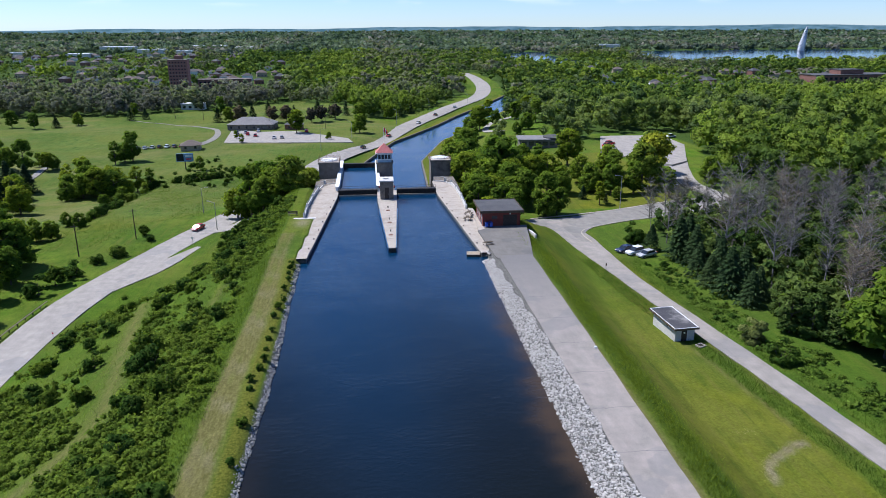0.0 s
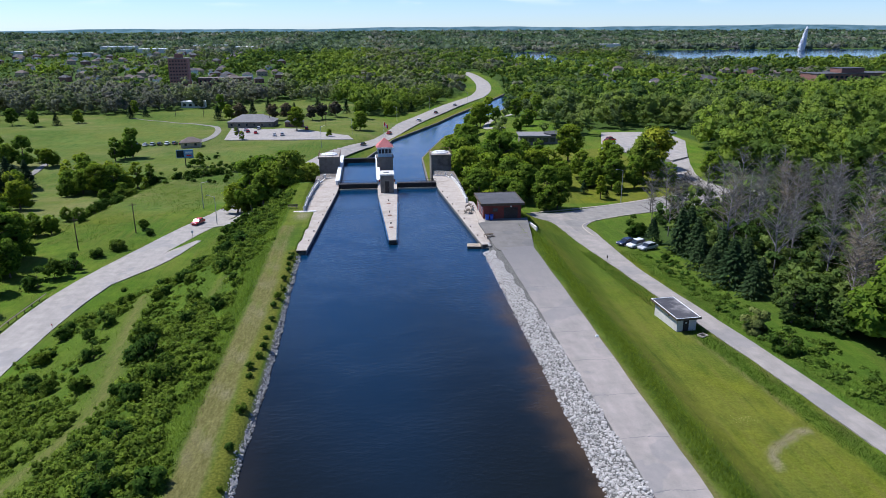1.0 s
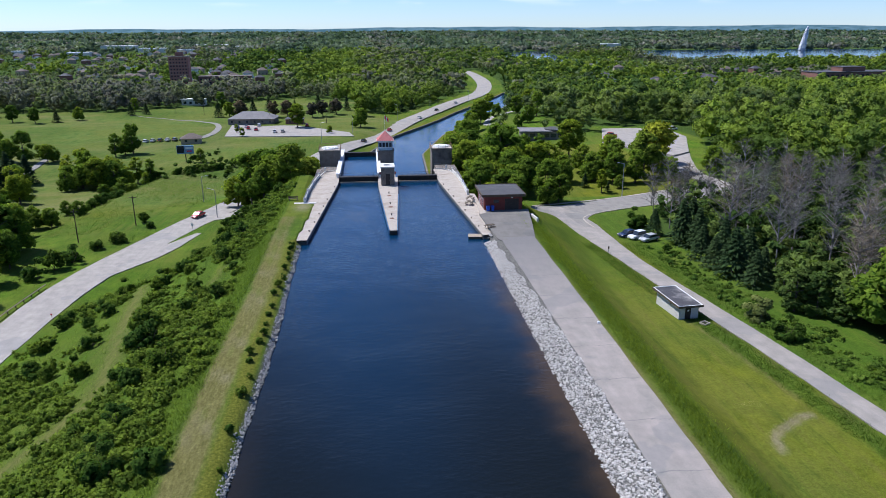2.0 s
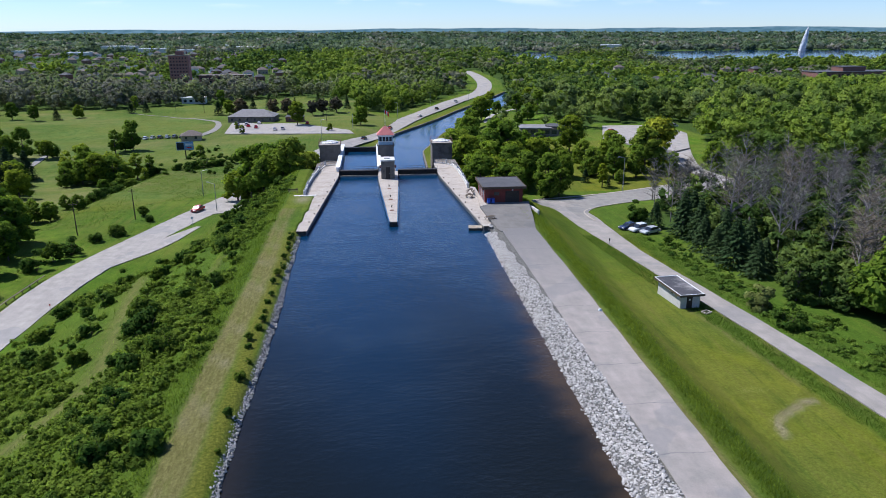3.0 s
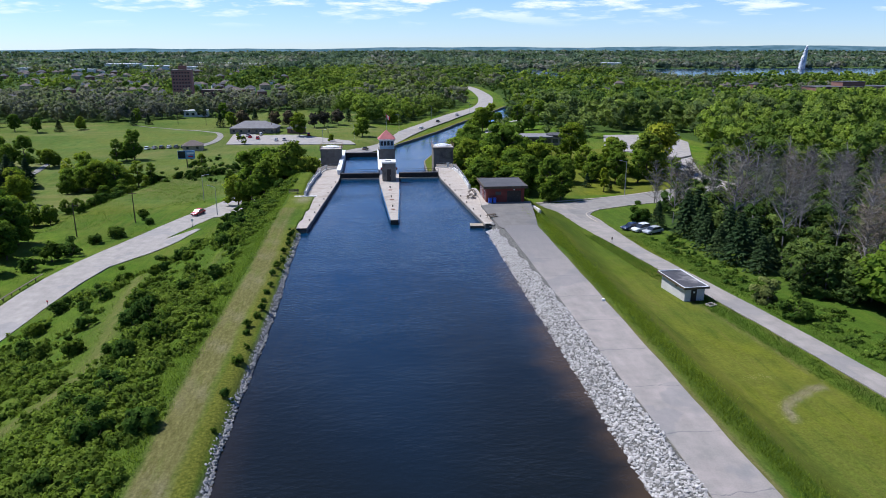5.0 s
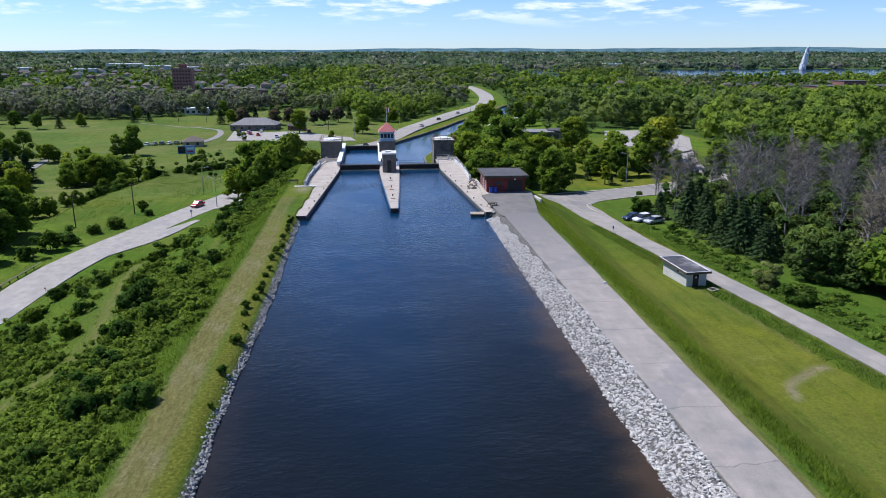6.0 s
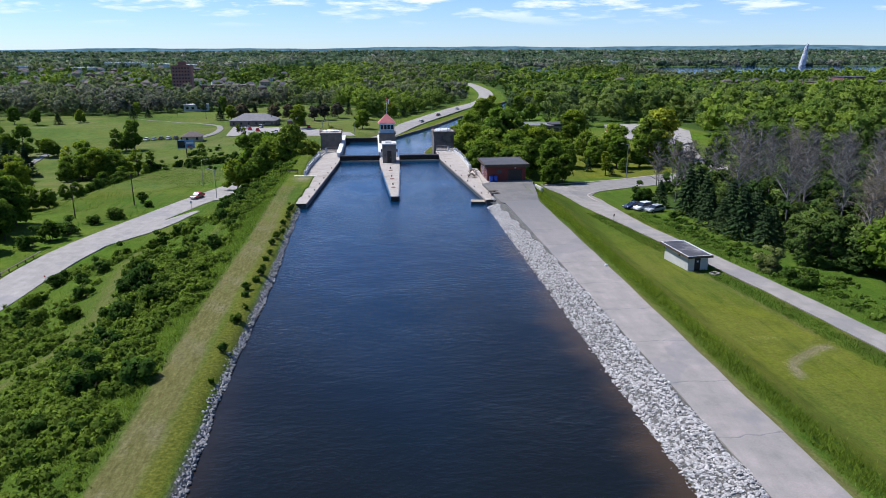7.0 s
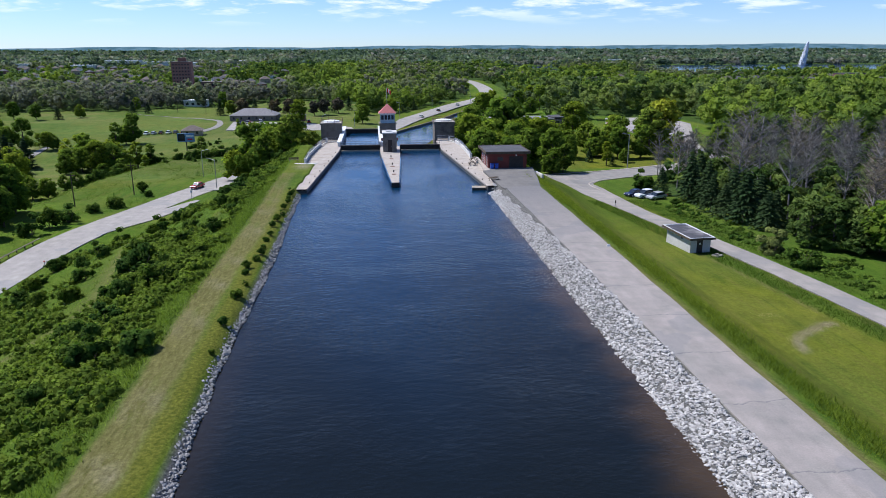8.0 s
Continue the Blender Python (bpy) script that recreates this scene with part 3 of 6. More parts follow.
wander = 0.25 * np.sin(gy / 9)
track = (np.exp(-((gx + 21.9 + wander) / 0.6) ** 2) + np.exp(-((gx + 20.25 + wander) / 0.6) ** 2) + 0.45 * np.exp(-((gx + 21.0 + wander) / 1.2) ** 2)) * (gy < 142) * (0.85 + 0.15 * np.sin(gy * 0.37) + 0.12 * np.sin(gy * 0.9 + gx)) * (1 - 0.5 * sm(85, 140, gy))
rim = np.exp(-((gx + 18.5) / 0.8) ** 2) * (gy < 124)
edge_r = (np.exp(-((gx - 24.7) / 0.45) ** 2) * 0.7 + np.exp(-((gx - 19.5) / 0.5) ** 2)) * (gy < 122)
slope_paths = np.exp(-(road_distance(gx, gy, SLOPE_PATH) / 1.3) ** 2) * 0.55 + np.exp(-(road_distance(gx, gy, [(-29.6, 116), (-29.5, 111), (-30.2, 98), (-32, 90)]) / 0.8) ** 2) * 0.4
bench_spot = np.exp(-(np.hypot((gx + 19.0) / 1.6, (gy - 149) / 3.0)) ** 2) * 0.5
ruts = track * 0.25 * np.clip(np.sin(gy * 0.55 + 1.3 * np.sin(gy * 0.17)) * 0.6 + np.sin(gy * 1.3 + gx * 2) * 0.4, 0, 1)
lane = np.interp(gy, [-60, 40, 60, 75, 90, 107, 120, 135, 150], [54, 51.6, 49.3, 47.6, 45.8, 44.2, 43.4, 43.0, 42.6])
ditch = lane - gx
# tall grass strips; far lawn and left slope are darkened for cloud shadow
lush_shade_mask = np.where(gy < 172, sm(25.8, 26.6, gx) * (1 - sm(29.0, 31.0, gx)) * 0.9 + sm(31, 34, gx) * sm(100, 128, gy) * (gx < lane) * 0.5 + sm(1.9, 2.6, ditch) * (1 - sm(4.6, 5.8, ditch)) * 0.85 * (1 - sm(88, 96, gy)) + sm(2.0, 3.2, -ditch) * (1 - sm(14, 18, -ditch)) * 0.5, 0) \
    + np.where((gx < -22.4) & (gx > -40) & (gy < 160), 0.8, 0) + np.where((gx <= -40) & (gx > -60) & (gy < 150), 0.35, 0)
scuff = np.exp(-(road_distance(gx, gy, [(35.7, 57.2), (36.2, 59.2), (37.3, 60.4), (38.9, 61.4), (40.8, 62.6), (42.4, 63.2)]) / 0.4) ** 2) * 0.62
worn = np.exp(-((ditch - 5.4) / 0.35) ** 2) * (gy < 90) * (gy > 66) * 0.5 + np.exp(-((ditch - 2.2) / 0.4) ** 2) * (gy < 140) * 0.35
land = new("ground", mesh_np("ground", np.stack([gx, gy, gh], -1).reshape(-1, 3), quads, "grass", {
    "lawn": np.clip(lawn_mask, 0, 1).ravel(), "dry": np.clip(track + edge_r + slope_paths + worn, 0, 1).ravel(), "mossy": np.clip(rim, 0, 1).ravel(), "meadow": (sm(185, 215, gy) * (gx < 30)).ravel(),
    "gravel": np.where((gy < 124) & (((gx > 14.5) & (gx < 19.3)) | ((gx > -17.5) & (gx < -15))), 1.0, 0).ravel(), "lush_shade": np.clip(lush_shade_mask, 0, 1).ravel(), "earth": np.clip(bench_spot + ruts + scuff, 0, 1).ravel(), "wood": is_wood(gx, gy).astype(float).ravel() * 0.9}, True))
tagged(land, "green grassland with mown lawns and embankment slopes", "ground", kind="structure")


# ---- roads and parking places ----
def road_mesh(name, pts, widths, mat, lift=0.06, across=5):
    n = len(pts)
    w = np.interp(np.linspace(0, 1, n), np.linspace(0, 1, len(widths)), widths)
    p = np.array(pts)
    d = np.gradient(p, axis=0)
    d /= np.linalg.norm(d, axis=1)[:, None]
    side = np.stack([d[:, 1], -d[:, 0]], -1)
    s = np.linspace(-1, 1, across)
    q = p[:, None, :] + side[:, None, :] * (w[:, None] * s)[:, :, None]
    q[:, 0] += side * (np.sin(np.arange(n) * 1.7) * 0.05)[:, None]
    q[:, -1] += side * (np.sin(np.arange(n) * 1.3 + 1) * 0.05)[:, None]
    z = ground(q[..., 0], q[..., 1])
    z = z * 0.65 + ground(p[:, 0], p[:, 1])[:, None] * 0.35 + lift
    top = np.concatenate([q, z[..., None]], -1)
    low = top[:, [0, -1]].copy()
    low[..., 2] -= 0.25
    v = np.concatenate([low[:, :1], top, low[:, 1:]], 1)
    k = across + 2
    i = np.arange(n * k).reshape(n, k)
    f = np.stack([i[:-1, :-1], i[:-1, 1:], i[1:, 1:], i[1:, :-1]], -1).reshape(-1, 4)
    return mesh_np(name, v.reshape(-1, 3), f, mat)


ROAD_LABEL = {"access_road": "pale worn asphalt service road along the canal", "park_road": "narrow grey asphalt road below the embankment",
              "cross_road": "grey asphalt cross road with patched surface", "valley_road": "pale two-lane asphalt road in the valley",
              "fork_road": "pale worn gravel shoulder beside the valley road", "side_drive": "pale asphalt drive turning off the valley road", "main_road": "long pale asphalt road beside the lower canal", "parking_drive": "pale asphalt drive to the parking lot", "meadow_path": "pale footpath across the golf course",
              "grove_path": "pale gravel path beside the grove", "lower_path": "pale footpath on the lower canal lawn"}
for i, (name, (pts, widths, mat)) in enumerate(ROADS.items()):
    tagged(new(name, road_mesh(name, pts, widths, mat, 0.06 + 0.012 * i)), ROAD_LABEL[name], "road", kind="structure")


# rounded corner between the park road and the cross road
arc = [((1 - t) ** 2 * 44.5 + 2 * t * (1 - t) * 43.6 + t * t * 57, (1 - t) ** 2 * 147 + 2 * t * (1 - t) * 161 + t * t * 165.6) for t in np.linspace(0, 1, 16)]
cv_ = np.array([(a, b) for a, b in zip(np.interp(np.linspace(0, 1, 16), [0, 0.35, 1], [42.6, 41.6, 57]), np.interp(np.linspace(0, 1, 16), [0, 0.35, 1], [149, 166, 170]))])
cq = np.concatenate([np.array(arc), cv_])
tagged(new("road_corner", mesh_np("road_corner", np.concatenate([cq, (ground(cq[:, 0], cq[:, 1]) + 0.1)[:, None]], 1), np.array([(i, i + 1, i + 17, i + 16) for i in range(15)]), "asphalt_grey")), "rounded asphalt corner of the road junction", "road", kind="structure")


def kerb(pts, label, width=0.16, rise=0.15):
    line = np.array(smooth_line(pts, 1.0))
    d = np.gradient(line, axis=0)
    d /= np.linalg.norm(d, axis=1)[:, None]
    side = np.stack([d[:, 1], -d[:, 0]], -1) * width
    a, b = line + side, line - side
    za, zb = ground(a[:, 0], a[:, 1]), ground(b[:, 0], b[:, 1])
    v = np.stack([np.c_[a, za - 0.2], np.c_[a, za + rise], np.c_[b, zb + rise], np.c_[b, zb - 0.2]], 1).reshape(-1, 3)
    f = np.array([(4 * i + j, 4 * i + j + 1, 4 * i + j + 5, 4 * i + j + 4) for i in range(len(line) - 1) for j in range(3)])
    return tagged(new("kerb", mesh_np("kerb", v, f, "concrete")), label, "kerb", kind="structure")


kerb([(36, 171.4), (44.7, 173.6), (55, 176.4), (66, 180.4), (78, 185.6), (88, 187.2)], "pale concrete kerb along the mown lawn", 0.3)
kerb([(44.8, 147.5), (44.6, 153), (45.4, 157.6), (48.6, 161.0), (54, 164.0), (62, 167.6)], "pale concrete kerb round the road corner")


def flat_lot(name, poly, mat, label, lift=0.05, thick=0.5):
    z = max(gz(x, y) for x, y in poly) * 0.5 + sum(gz(x, y) for x, y in poly) / len(poly) * 0.5
    return tagged(part(name, prism(poly, z - thick, z + lift), mat), label, "parking lot", kind="structure"), z + lift


lot_right, lot_right_z = flat_lot("parking_lot", PARKING_RIGHT, "asphalt_pale", "pale asphalt parking lot among trees", 0.1, 3)
lot_left, lot_left_z = flat_lot("parking_lot", PARKING_LEFT, "asphalt_pale", "pale asphalt parking lot beside the visitor building", 0.1, 2)

# ---- water ----
def water_sheet(name, verts, faces, shallow, label, mat="water_calm", near_dark=None):
    return tagged(new(name, mesh_np(name, verts, faces, mat, {"shallow": shallow, "near_dark": np.zeros(len(verts)) if near_dark is None else near_dark})), label, "water", kind="structure")


wx, wy = np.meshgrid(np.linspace(-17.6, 18.4, 61), np.arange(-260, 178.3, 1.5))
k = np.arange(wx.size).reshape(wx.shape)
wq = np.stack([k[:-1, :-1], k[:-1, 1:], k[1:, 1:], k[1:, :-1]], -1).reshape(-1, 4)
shoal = sm(11.2, 16.4, wx + 0.7 * np.sin(wy * 0.21) + 0.5 * np.sin(wy * 0.77) + 0.4 * np.sin(wy * 1.9 + wx)) ** 2 * (1 - sm(85, 124, wy)) + 0.3 * sm(-13.5, -17, wx) * (1 - sm(40, 75, wy))
# last mask darkens the near end: silty bed plus painted shadow and weak reflection
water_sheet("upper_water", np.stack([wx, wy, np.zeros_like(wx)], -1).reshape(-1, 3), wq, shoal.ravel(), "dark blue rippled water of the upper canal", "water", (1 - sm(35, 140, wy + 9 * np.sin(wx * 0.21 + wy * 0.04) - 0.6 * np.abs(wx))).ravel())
ly = np.arange(222, 641, 4.0)
lx = canal_mid(ly)
lv = np.stack([np.stack([lx - 14.5, ly, np.full_like(ly, -19.8)], -1), np.stack([lx + 14.5, ly, np.full_like(ly, -19.8)], -1)], 1).reshape(-1, 3)
lf = np.array([(2 * i, 2 * i + 1, 2 * i + 3, 2 * i + 2) for i in range(len(ly) - 1)])
for s_, wname in ((-1, "canal_wall_left"), (1, "canal_wall_right")):
    cols = [(12.9, -23.0, 0), (12.9, -18.75, 0), (13.5, -18.7, 0), (13.5, -18.95, 0)]
    rows_ = [np.stack([lx + s_ * o, ly, np.full_like(ly, zz)], -1) for o, zz, _ in cols]
    vv = np.stack(rows_, 1).reshape(-1, 3)
    ff = np.array([(4 * i + j, 4 * i + j + 1, 4 * i + j + 5, 4 * i + j + 4) for i in range(len(ly) - 1) for j in range(3)])
    tagged(new(wname, mesh_np(wname, vv, ff, "concrete_grey")), "dark concrete canal wall with worn coping", "canal wall", kind="structure")
    offs = np.array([13.45, 14.2, 15.2, 16.2, 17.5])
    rows_ = [np.stack([lx + s_ * o, ly, np.maximum(ground(lx + s_ * o, ly), -18.9) + 0.12], -1) for o in offs]
    vv = np.stack(rows_, 1).reshape(-1, 3)
    ff = np.array([(5 * i + j, 5 * i + j + 1, 5 * i + j + 6, 5 * i + j + 5) for i in range(len(ly) - 1) for j in range(4)])
    tagged(new("verge_" + wname[11:], mesh_np("verge", vv, ff, "grass", {"lawn": np.ones(len(vv))}, True)), "mown green verge beside the lower canal", "verge", kind="structure")
water_sheet("lower_water", lv, lf, np.zeros(len(lv)), "blue water of the lower canal")
water_sheet("lake_water", np.array([(150, 780, -20.0), (1900, 780, -20.0), (1900, 1800, -20.0), (150, 1800, -20.0)]), np.array([(0, 1, 2, 3)]), np.zeros(4), "wide blue lake beyond the woods")

# ---- lift lock ----
def rail(name, pts, parent, height=1.05, gap=1.6, mid=2, mat="steel_rail"):
    """A pipe rail along a line: each post and each bar is a part."""
    for (a, b) in zip(pts, pts[1:]):
        a, b = Vector(a), Vector(b)
        n = max(1, round((b - a).length / gap))
        for i in range(n + 1):
            p = a.lerp(b, i / n)
            part("post", tube(bmesh.new(), p, p + Vector((0, 0, height)), 0.035), mat, parent)
        for j in range(mid + 1):
            h = Vector((0, 0, height * (j + 1) / (mid + 1)))
            part("bar", tube(bmesh.new(), a + h, b + h, 0.03), mat, parent)


def quay(side):
    s = side
    q = thing("quay_platform", 0, 0, 0, "pale concrete quay with dark wet canal wall", "quay")
    line = [(-18.9, 153.2), (-18.9, 162), (-18.4, 172), (-17.6, 181), (-16.4, 187.6), (-12.9, 188.6)] if s < 0 else [(17.6, 157.2), (17.8, 168), (17.7, 178), (17.0, 184), (15.8, 187.4), (12.7, 188.6)]
    ly_ = [p[1] for p in line[:5]] + [188.6]
    lx_ = [abs(p[0]) + 0.15 for p in line[:5]] + [14.0]
    step = 153.0 if s < 0 else 157.0

    def xin(y):
        return float(np.interp(y, [124.3, 172.5, 189], [16.2, 12.5, 12.5])) - 0.08

    def xout(y):
        if y < step:
            return float(np.interp(y, [124.3, 152.6], [18.2, 16.7])) if s < 0 else float(np.interp(y, [125, 138, 157], [17.7, 18.6, 18.2]))
        return float(np.interp(y, ly_, lx_))

    cuts = list(np.linspace(124.35, step - 0.05, 8)) + list(np.linspace(step, 188.6, 9))
    for i, (y0, y1) in enumerate(zip(cuts, cuts[1:])):
        if y1 - y0 < 0.2:
            continue
        e = 0.03
        slab = [(s * xin(y0), y0), (s * xout(y0 + 0.01), y0), (s * xout(y1 - e - 0.01), y1 - e), (s * xin(y1 - e), y1 - e)]
        part("slab", prism(slab, 0.6, 0.9, 0.02), "concrete", q)
        core = [(s * (xin(y0) + 0.06), y0), (s * (xout(y0 + 0.01) - 0.05), y0), (s * (xout(y1 - 0.01) - 0.05), y1), (s * (xin(y1) + 0.06), y1)]
        part("wall", prism(core, -4 if y0 < 170 else -21, 0.86), "concrete_wet", q, "dark wet concrete wall")
    # parapet with stepped panels, bowed outwards
    for j, ((ax, ay), (bx, by)) in enumerate(zip(line, line[1:])):
        a, b = Vector((ax, ay, 0.9)), Vector((bx, by, 0.9))
        d = (b - a).normalized()
        nrm = Vector((d.y, -d.x, 0)) * 0.14
        h = 0.75 if j < 3 else 0.25
        quad = [(p.x, p.y) for p in (a - nrm, a + nrm, b + nrm, b - nrm)]
        part("parapet", prism(quad, 0.9, 0.9 + h, 0.02), "concrete_white", q)
        c = a
        part("pier", boxes((c.x - 0.24, c.x + 0.24, c.y - 0.24, c.y + 0.24, 0.9, 2.05), bevel=0.03), "concrete_white", q)
        rail("rail", [(a.x, a.y, 0.9 + h), (b.x, b.y, 0.9 + h)], q, 1.15 - h + 0.25, 1.3, 1)
    for i in range(7):
        y = 130 + i * 6.4
        x = s * (np.interp(y, [124.3, 172.5], [16.2, 12.5]) + 0.35)
        bm = tube(tube(bmesh.new(), (x, y, 0.9), (x, y, 1.1), 0.09, 0.07, 8), (x, y, 1.1), (x, y, 1.17), 0.14, 0.14, 8)
        part("bollard", bm, "steel_dark", q, "small black mooring bollard")
    return q


quay(-1)
quay(1)
curb = thing("concrete_curb", 0, 0, 0, "white concrete kerb across the lawn", "kerb")
part("slab", boxes((-21.2, -16.4, 152.2, 153.2, 0.55, 1.02), bevel=0.03), "concrete_white", curb)

# central pier, a long wedge
pier = thing("centre_pier", 0, 0, 0, "wedge-shaped pale concrete pier with blue edge", "pier")
wedge = [(-0.95, 129.2), (0.35, 129.1), (2.1, 168), (2.4, 179), (-2.5, 179), (-2.7, 170)]
part("wall", prism(wedge, -4, 0.55, 0.03), "concrete_wet", pier, "dark wet concrete wall")


def wedge_x(y):
    return np.interp(y, [129.2, 170, 179], [-0.95, -2.7, -2.5]), np.interp(y, [129.1, 168, 179], [0.35, 2.1, 2.4])


for i in range(8):
    y0, y1 = 129.2 + i * 6.2, 129.2 + (i + 1) * 6.2 - 0.05
    (a0, b0), (a1, b1) = wedge_x(y0), wedge_x(y1)
    part("slab", prism([(a0, y0), (b0, y0), (b1, y1), (a1, y1)], 0.5, 0.9, 0.02), "concrete", pier)
    for sgn, e0, e1 in ((-1, a0, a1), (1, b0, b1)):
        if y1 < 166:
            for j in range(3):
                t = (j + 0.5) / 3
                x, y = e0 + (e1 - e0) * t, y0 + (y1 - y0) * t
                part("fender", boxes((x - 0.09 + sgn * 0.12, x + 0.09 + sgn * 0.12, y - 0.55, y + 0.55, 0.1, 0.88), bevel=0.03), "fender_blue", pier, "faded blue fender strip")
part("nose_plate", boxes((-1.0, 0.42, 128.9, 129.25, 0.05, 0.86), bevel=0.05), "steel_dark", pier, "dark steel nose plate")
for y in (138.0, 147.5, 158.0):
    part("hatch", tube(bmesh.new(), (-0.3, y, 0.88), (-0.3, y, 0.96), 0.5, 0.46, 14), "rust", pier, "rusty round hatch")
    bm = tube(tube(bmesh.new(), (-0.3, y + 2.5, 0.9), (-0.3, y + 2.5, 1.2), 0.12, 0.09, 8), (-0.3, y + 2.5, 1.2), (-0.3, y + 2.5, 1.28), 0.17, 0.17, 8)
    part("bollard", bm, "steel_dark", pier, "black mooring bollard")

# gatehouse on the pier
house = thing("gatehouse", -0.3, 170.9, 0.9, "small grey concrete gatehouse with flat white roof", "gatehouse")
part("body", boxes((-1.6, 1.6, -2.0, 2.6, 0, 4.3), bevel=0.06), "concrete_grey", house)
part("roof", boxes((-1.75, 1.75, -2.15, 2.75, 4.3, 4.62), bevel=0.04), "concrete_white", house, "pale flat roof slab")
part("roof_hatch", boxes((-0.9, 0.5, -0.4, 1.4, 4.6, 4.9), bevel=0.05), "concrete_white", house)
door = part("door", boxes((-0.5, 0.5, -2.06, -1.98, 0.05, 2.9), bevel=0.01), "dark_door", house, "dark tall doorway")
part("door_handle", tube(bmesh.new(), (0.32, -2.1, 1.2), (0.32, -2.1, 1.45), 0.03), "steel_rail", door)
for x in (-0.62, 0.62):
    part("jamb", boxes((x - 0.12, x + 0.12, -2.12, -1.98, 0, 3.05), bevel=0.02), "concrete_grey", house)
for s in (-1, 1):
    lamp = part("signal_lamp", boxes((s * 1.85 - 0.18, s * 1.85 + 0.18, -1.6, -1.3, 2.6, 3.3), bevel=0.04), "steel_dark", house, "red signal lamp box")
    part("lens", tube(bmesh.new(), (s * 1.85, -1.62, 3.05), (s * 1.85, -1.7, 3.05), 0.12, 0.12, 10), "flag_red", lamp, "red lens")


# gates between the upper reach and the chambers
def gate(x0, x1, y, label):
    g = thing("lock_gate", 0, 0, 0, label, "lock gate", "lock gates")
    part("leaf", boxes((x0, x1, y - 0.5, y + 0.5, -4, 1.15), bevel=0.04), "steel_dark", g)
    part("walkway", boxes((x0, x1, y - 0.8, y + 0.8, 1.15, 1.4), bevel=0.02), "steel_dark", g)
    n = 10
    for i in range(n + 1):
        x = x0 + 0.15 + (x1 - x0 - 0.3) * i / n
        part("rib", boxes((x - 0.09, x + 0.09, y - 0.72, y - 0.5, -1, 1.15)), "steel_dark", g)
    return g


for x0, x1 in ((-12.4, -2.5), (2.4, 12.4)):
    g = gate(x0, x1, 178.3, "dark brown steel lock gate with pipe rail")
    rail("rail", [(x0, 177.6, 1.4), (x1, 177.6, 1.4)], g, 1.0, 1.25, 1, "steel_dark")
    sill = thing("timber_fender", 0, 0, 0, "weathered timber fender floating against the gate", "fender")
    part("beam", boxes((x0 + 0.1, x1 - 0.1, 176.9, 177.3, -0.3, 0.3), bevel=0.06), "wood_weathered", sill)

# raised chamber
chamber = thing("lift_chamber", 0, 0, 0, "raised steel boat chamber full of water", "lift chamber")
part("hull", boxes((-13.0, -2.0, 179, 216.5, -6.5, -2.6), bevel=0.05), "steel_dark", chamber)
for x in (-12.75, -2.25):
    side = part("side_girder", boxes((x - 0.32, x + 0.32, 179, 216, -2.7, 1.9), bevel=0.03), "white_paint", chamber, "white painted side girder")
    part("walkway", boxes((x - 0.55, x + 0.55, 179, 216, 1.9, 2.1), bevel=0.02), "white_paint", side)
    for i in range(12):
        y = 180.5 + i * 3.1
        part("stiffener", boxes((x - 0.5, x + 0.5, y - 0.08, y + 0.08, -2.6, 1.9)), "white_paint", side)
far_gate = part("end_gate", boxes((-12.4, -2.5, 214.6, 215.4, -2.7, 1.1), bevel=0.04), "steel_dark", chamber, "dark steel end gate")
part("walkway", boxes((-12.4, -2.5, 214.3, 215.7, 1.1, 1.35), bevel=0.02), "steel_dark", far_gate)
chw = new("chamber_water", mesh_np("chamber_water", np.array([(-12.5, 179, 0.1), (-2.4, 179, 0.1), (-2.4, 214.7, 0.1), (-12.5, 214.7, 0.1)]), np.array([(0, 1, 2, 3)]), "water_calm", {"shallow": np.zeros(4)}))
tagged(chw, "calm blue water in the raised chamber", "water", kind="structure")

# side towers with round caps
for s in (-1, 1):
    t = thing("lift_tower", s * 15.7, 201.2, 0, "square grey concrete tower with white round cap", "tower", "lift towers")
    for j, (z0, z1, g) in enumerate(((-21, -14, 0.25), (-14, -7, 0.12), (-7, -0.4, 0.0), (-0.25, 4.4, 0.0))):
        part("wall", boxes((-2.8 - g, 2.8 + g, -3.2 - g, 3.2 + g, z0, z1), bevel=0.05), "concrete_grey", t)
    part("band", boxes((-2.72, 2.72, -3.12, 3.12, -0.45, -0.2)), "concrete_grey", t)
    part("cornice", boxes((-3.05, 3.05, -3.45, 3.45, 4.4, 4.85), bevel=0.05), "concrete_grey", t)
    part("roof_deck", boxes((-2.75, 2.75, -3.1, 3.1, 4.85, 4.93)), "concrete", t)
    part("cap", tube(bmesh.new(), (0, 0, 4.9), (0, 0, 5.25), 2.35, 2.2, 28), "white_paint", t, "white round cap")
    part("cap_lid", tube(bmesh.new(), (0, 0, 5.25), (0, 0, 5.45), 2.15, 1.2, 28), "white_paint", t)
    rail("rail", [(-2.95, -3.3, 4.85), (2.95, -3.3, 4.85), (2.95, 3.3, 4.85), (-2.95, 3.3, 4.85), (-2.95, -3.3, 4.85)], t, 0.95, 1.9, 1, "rust")

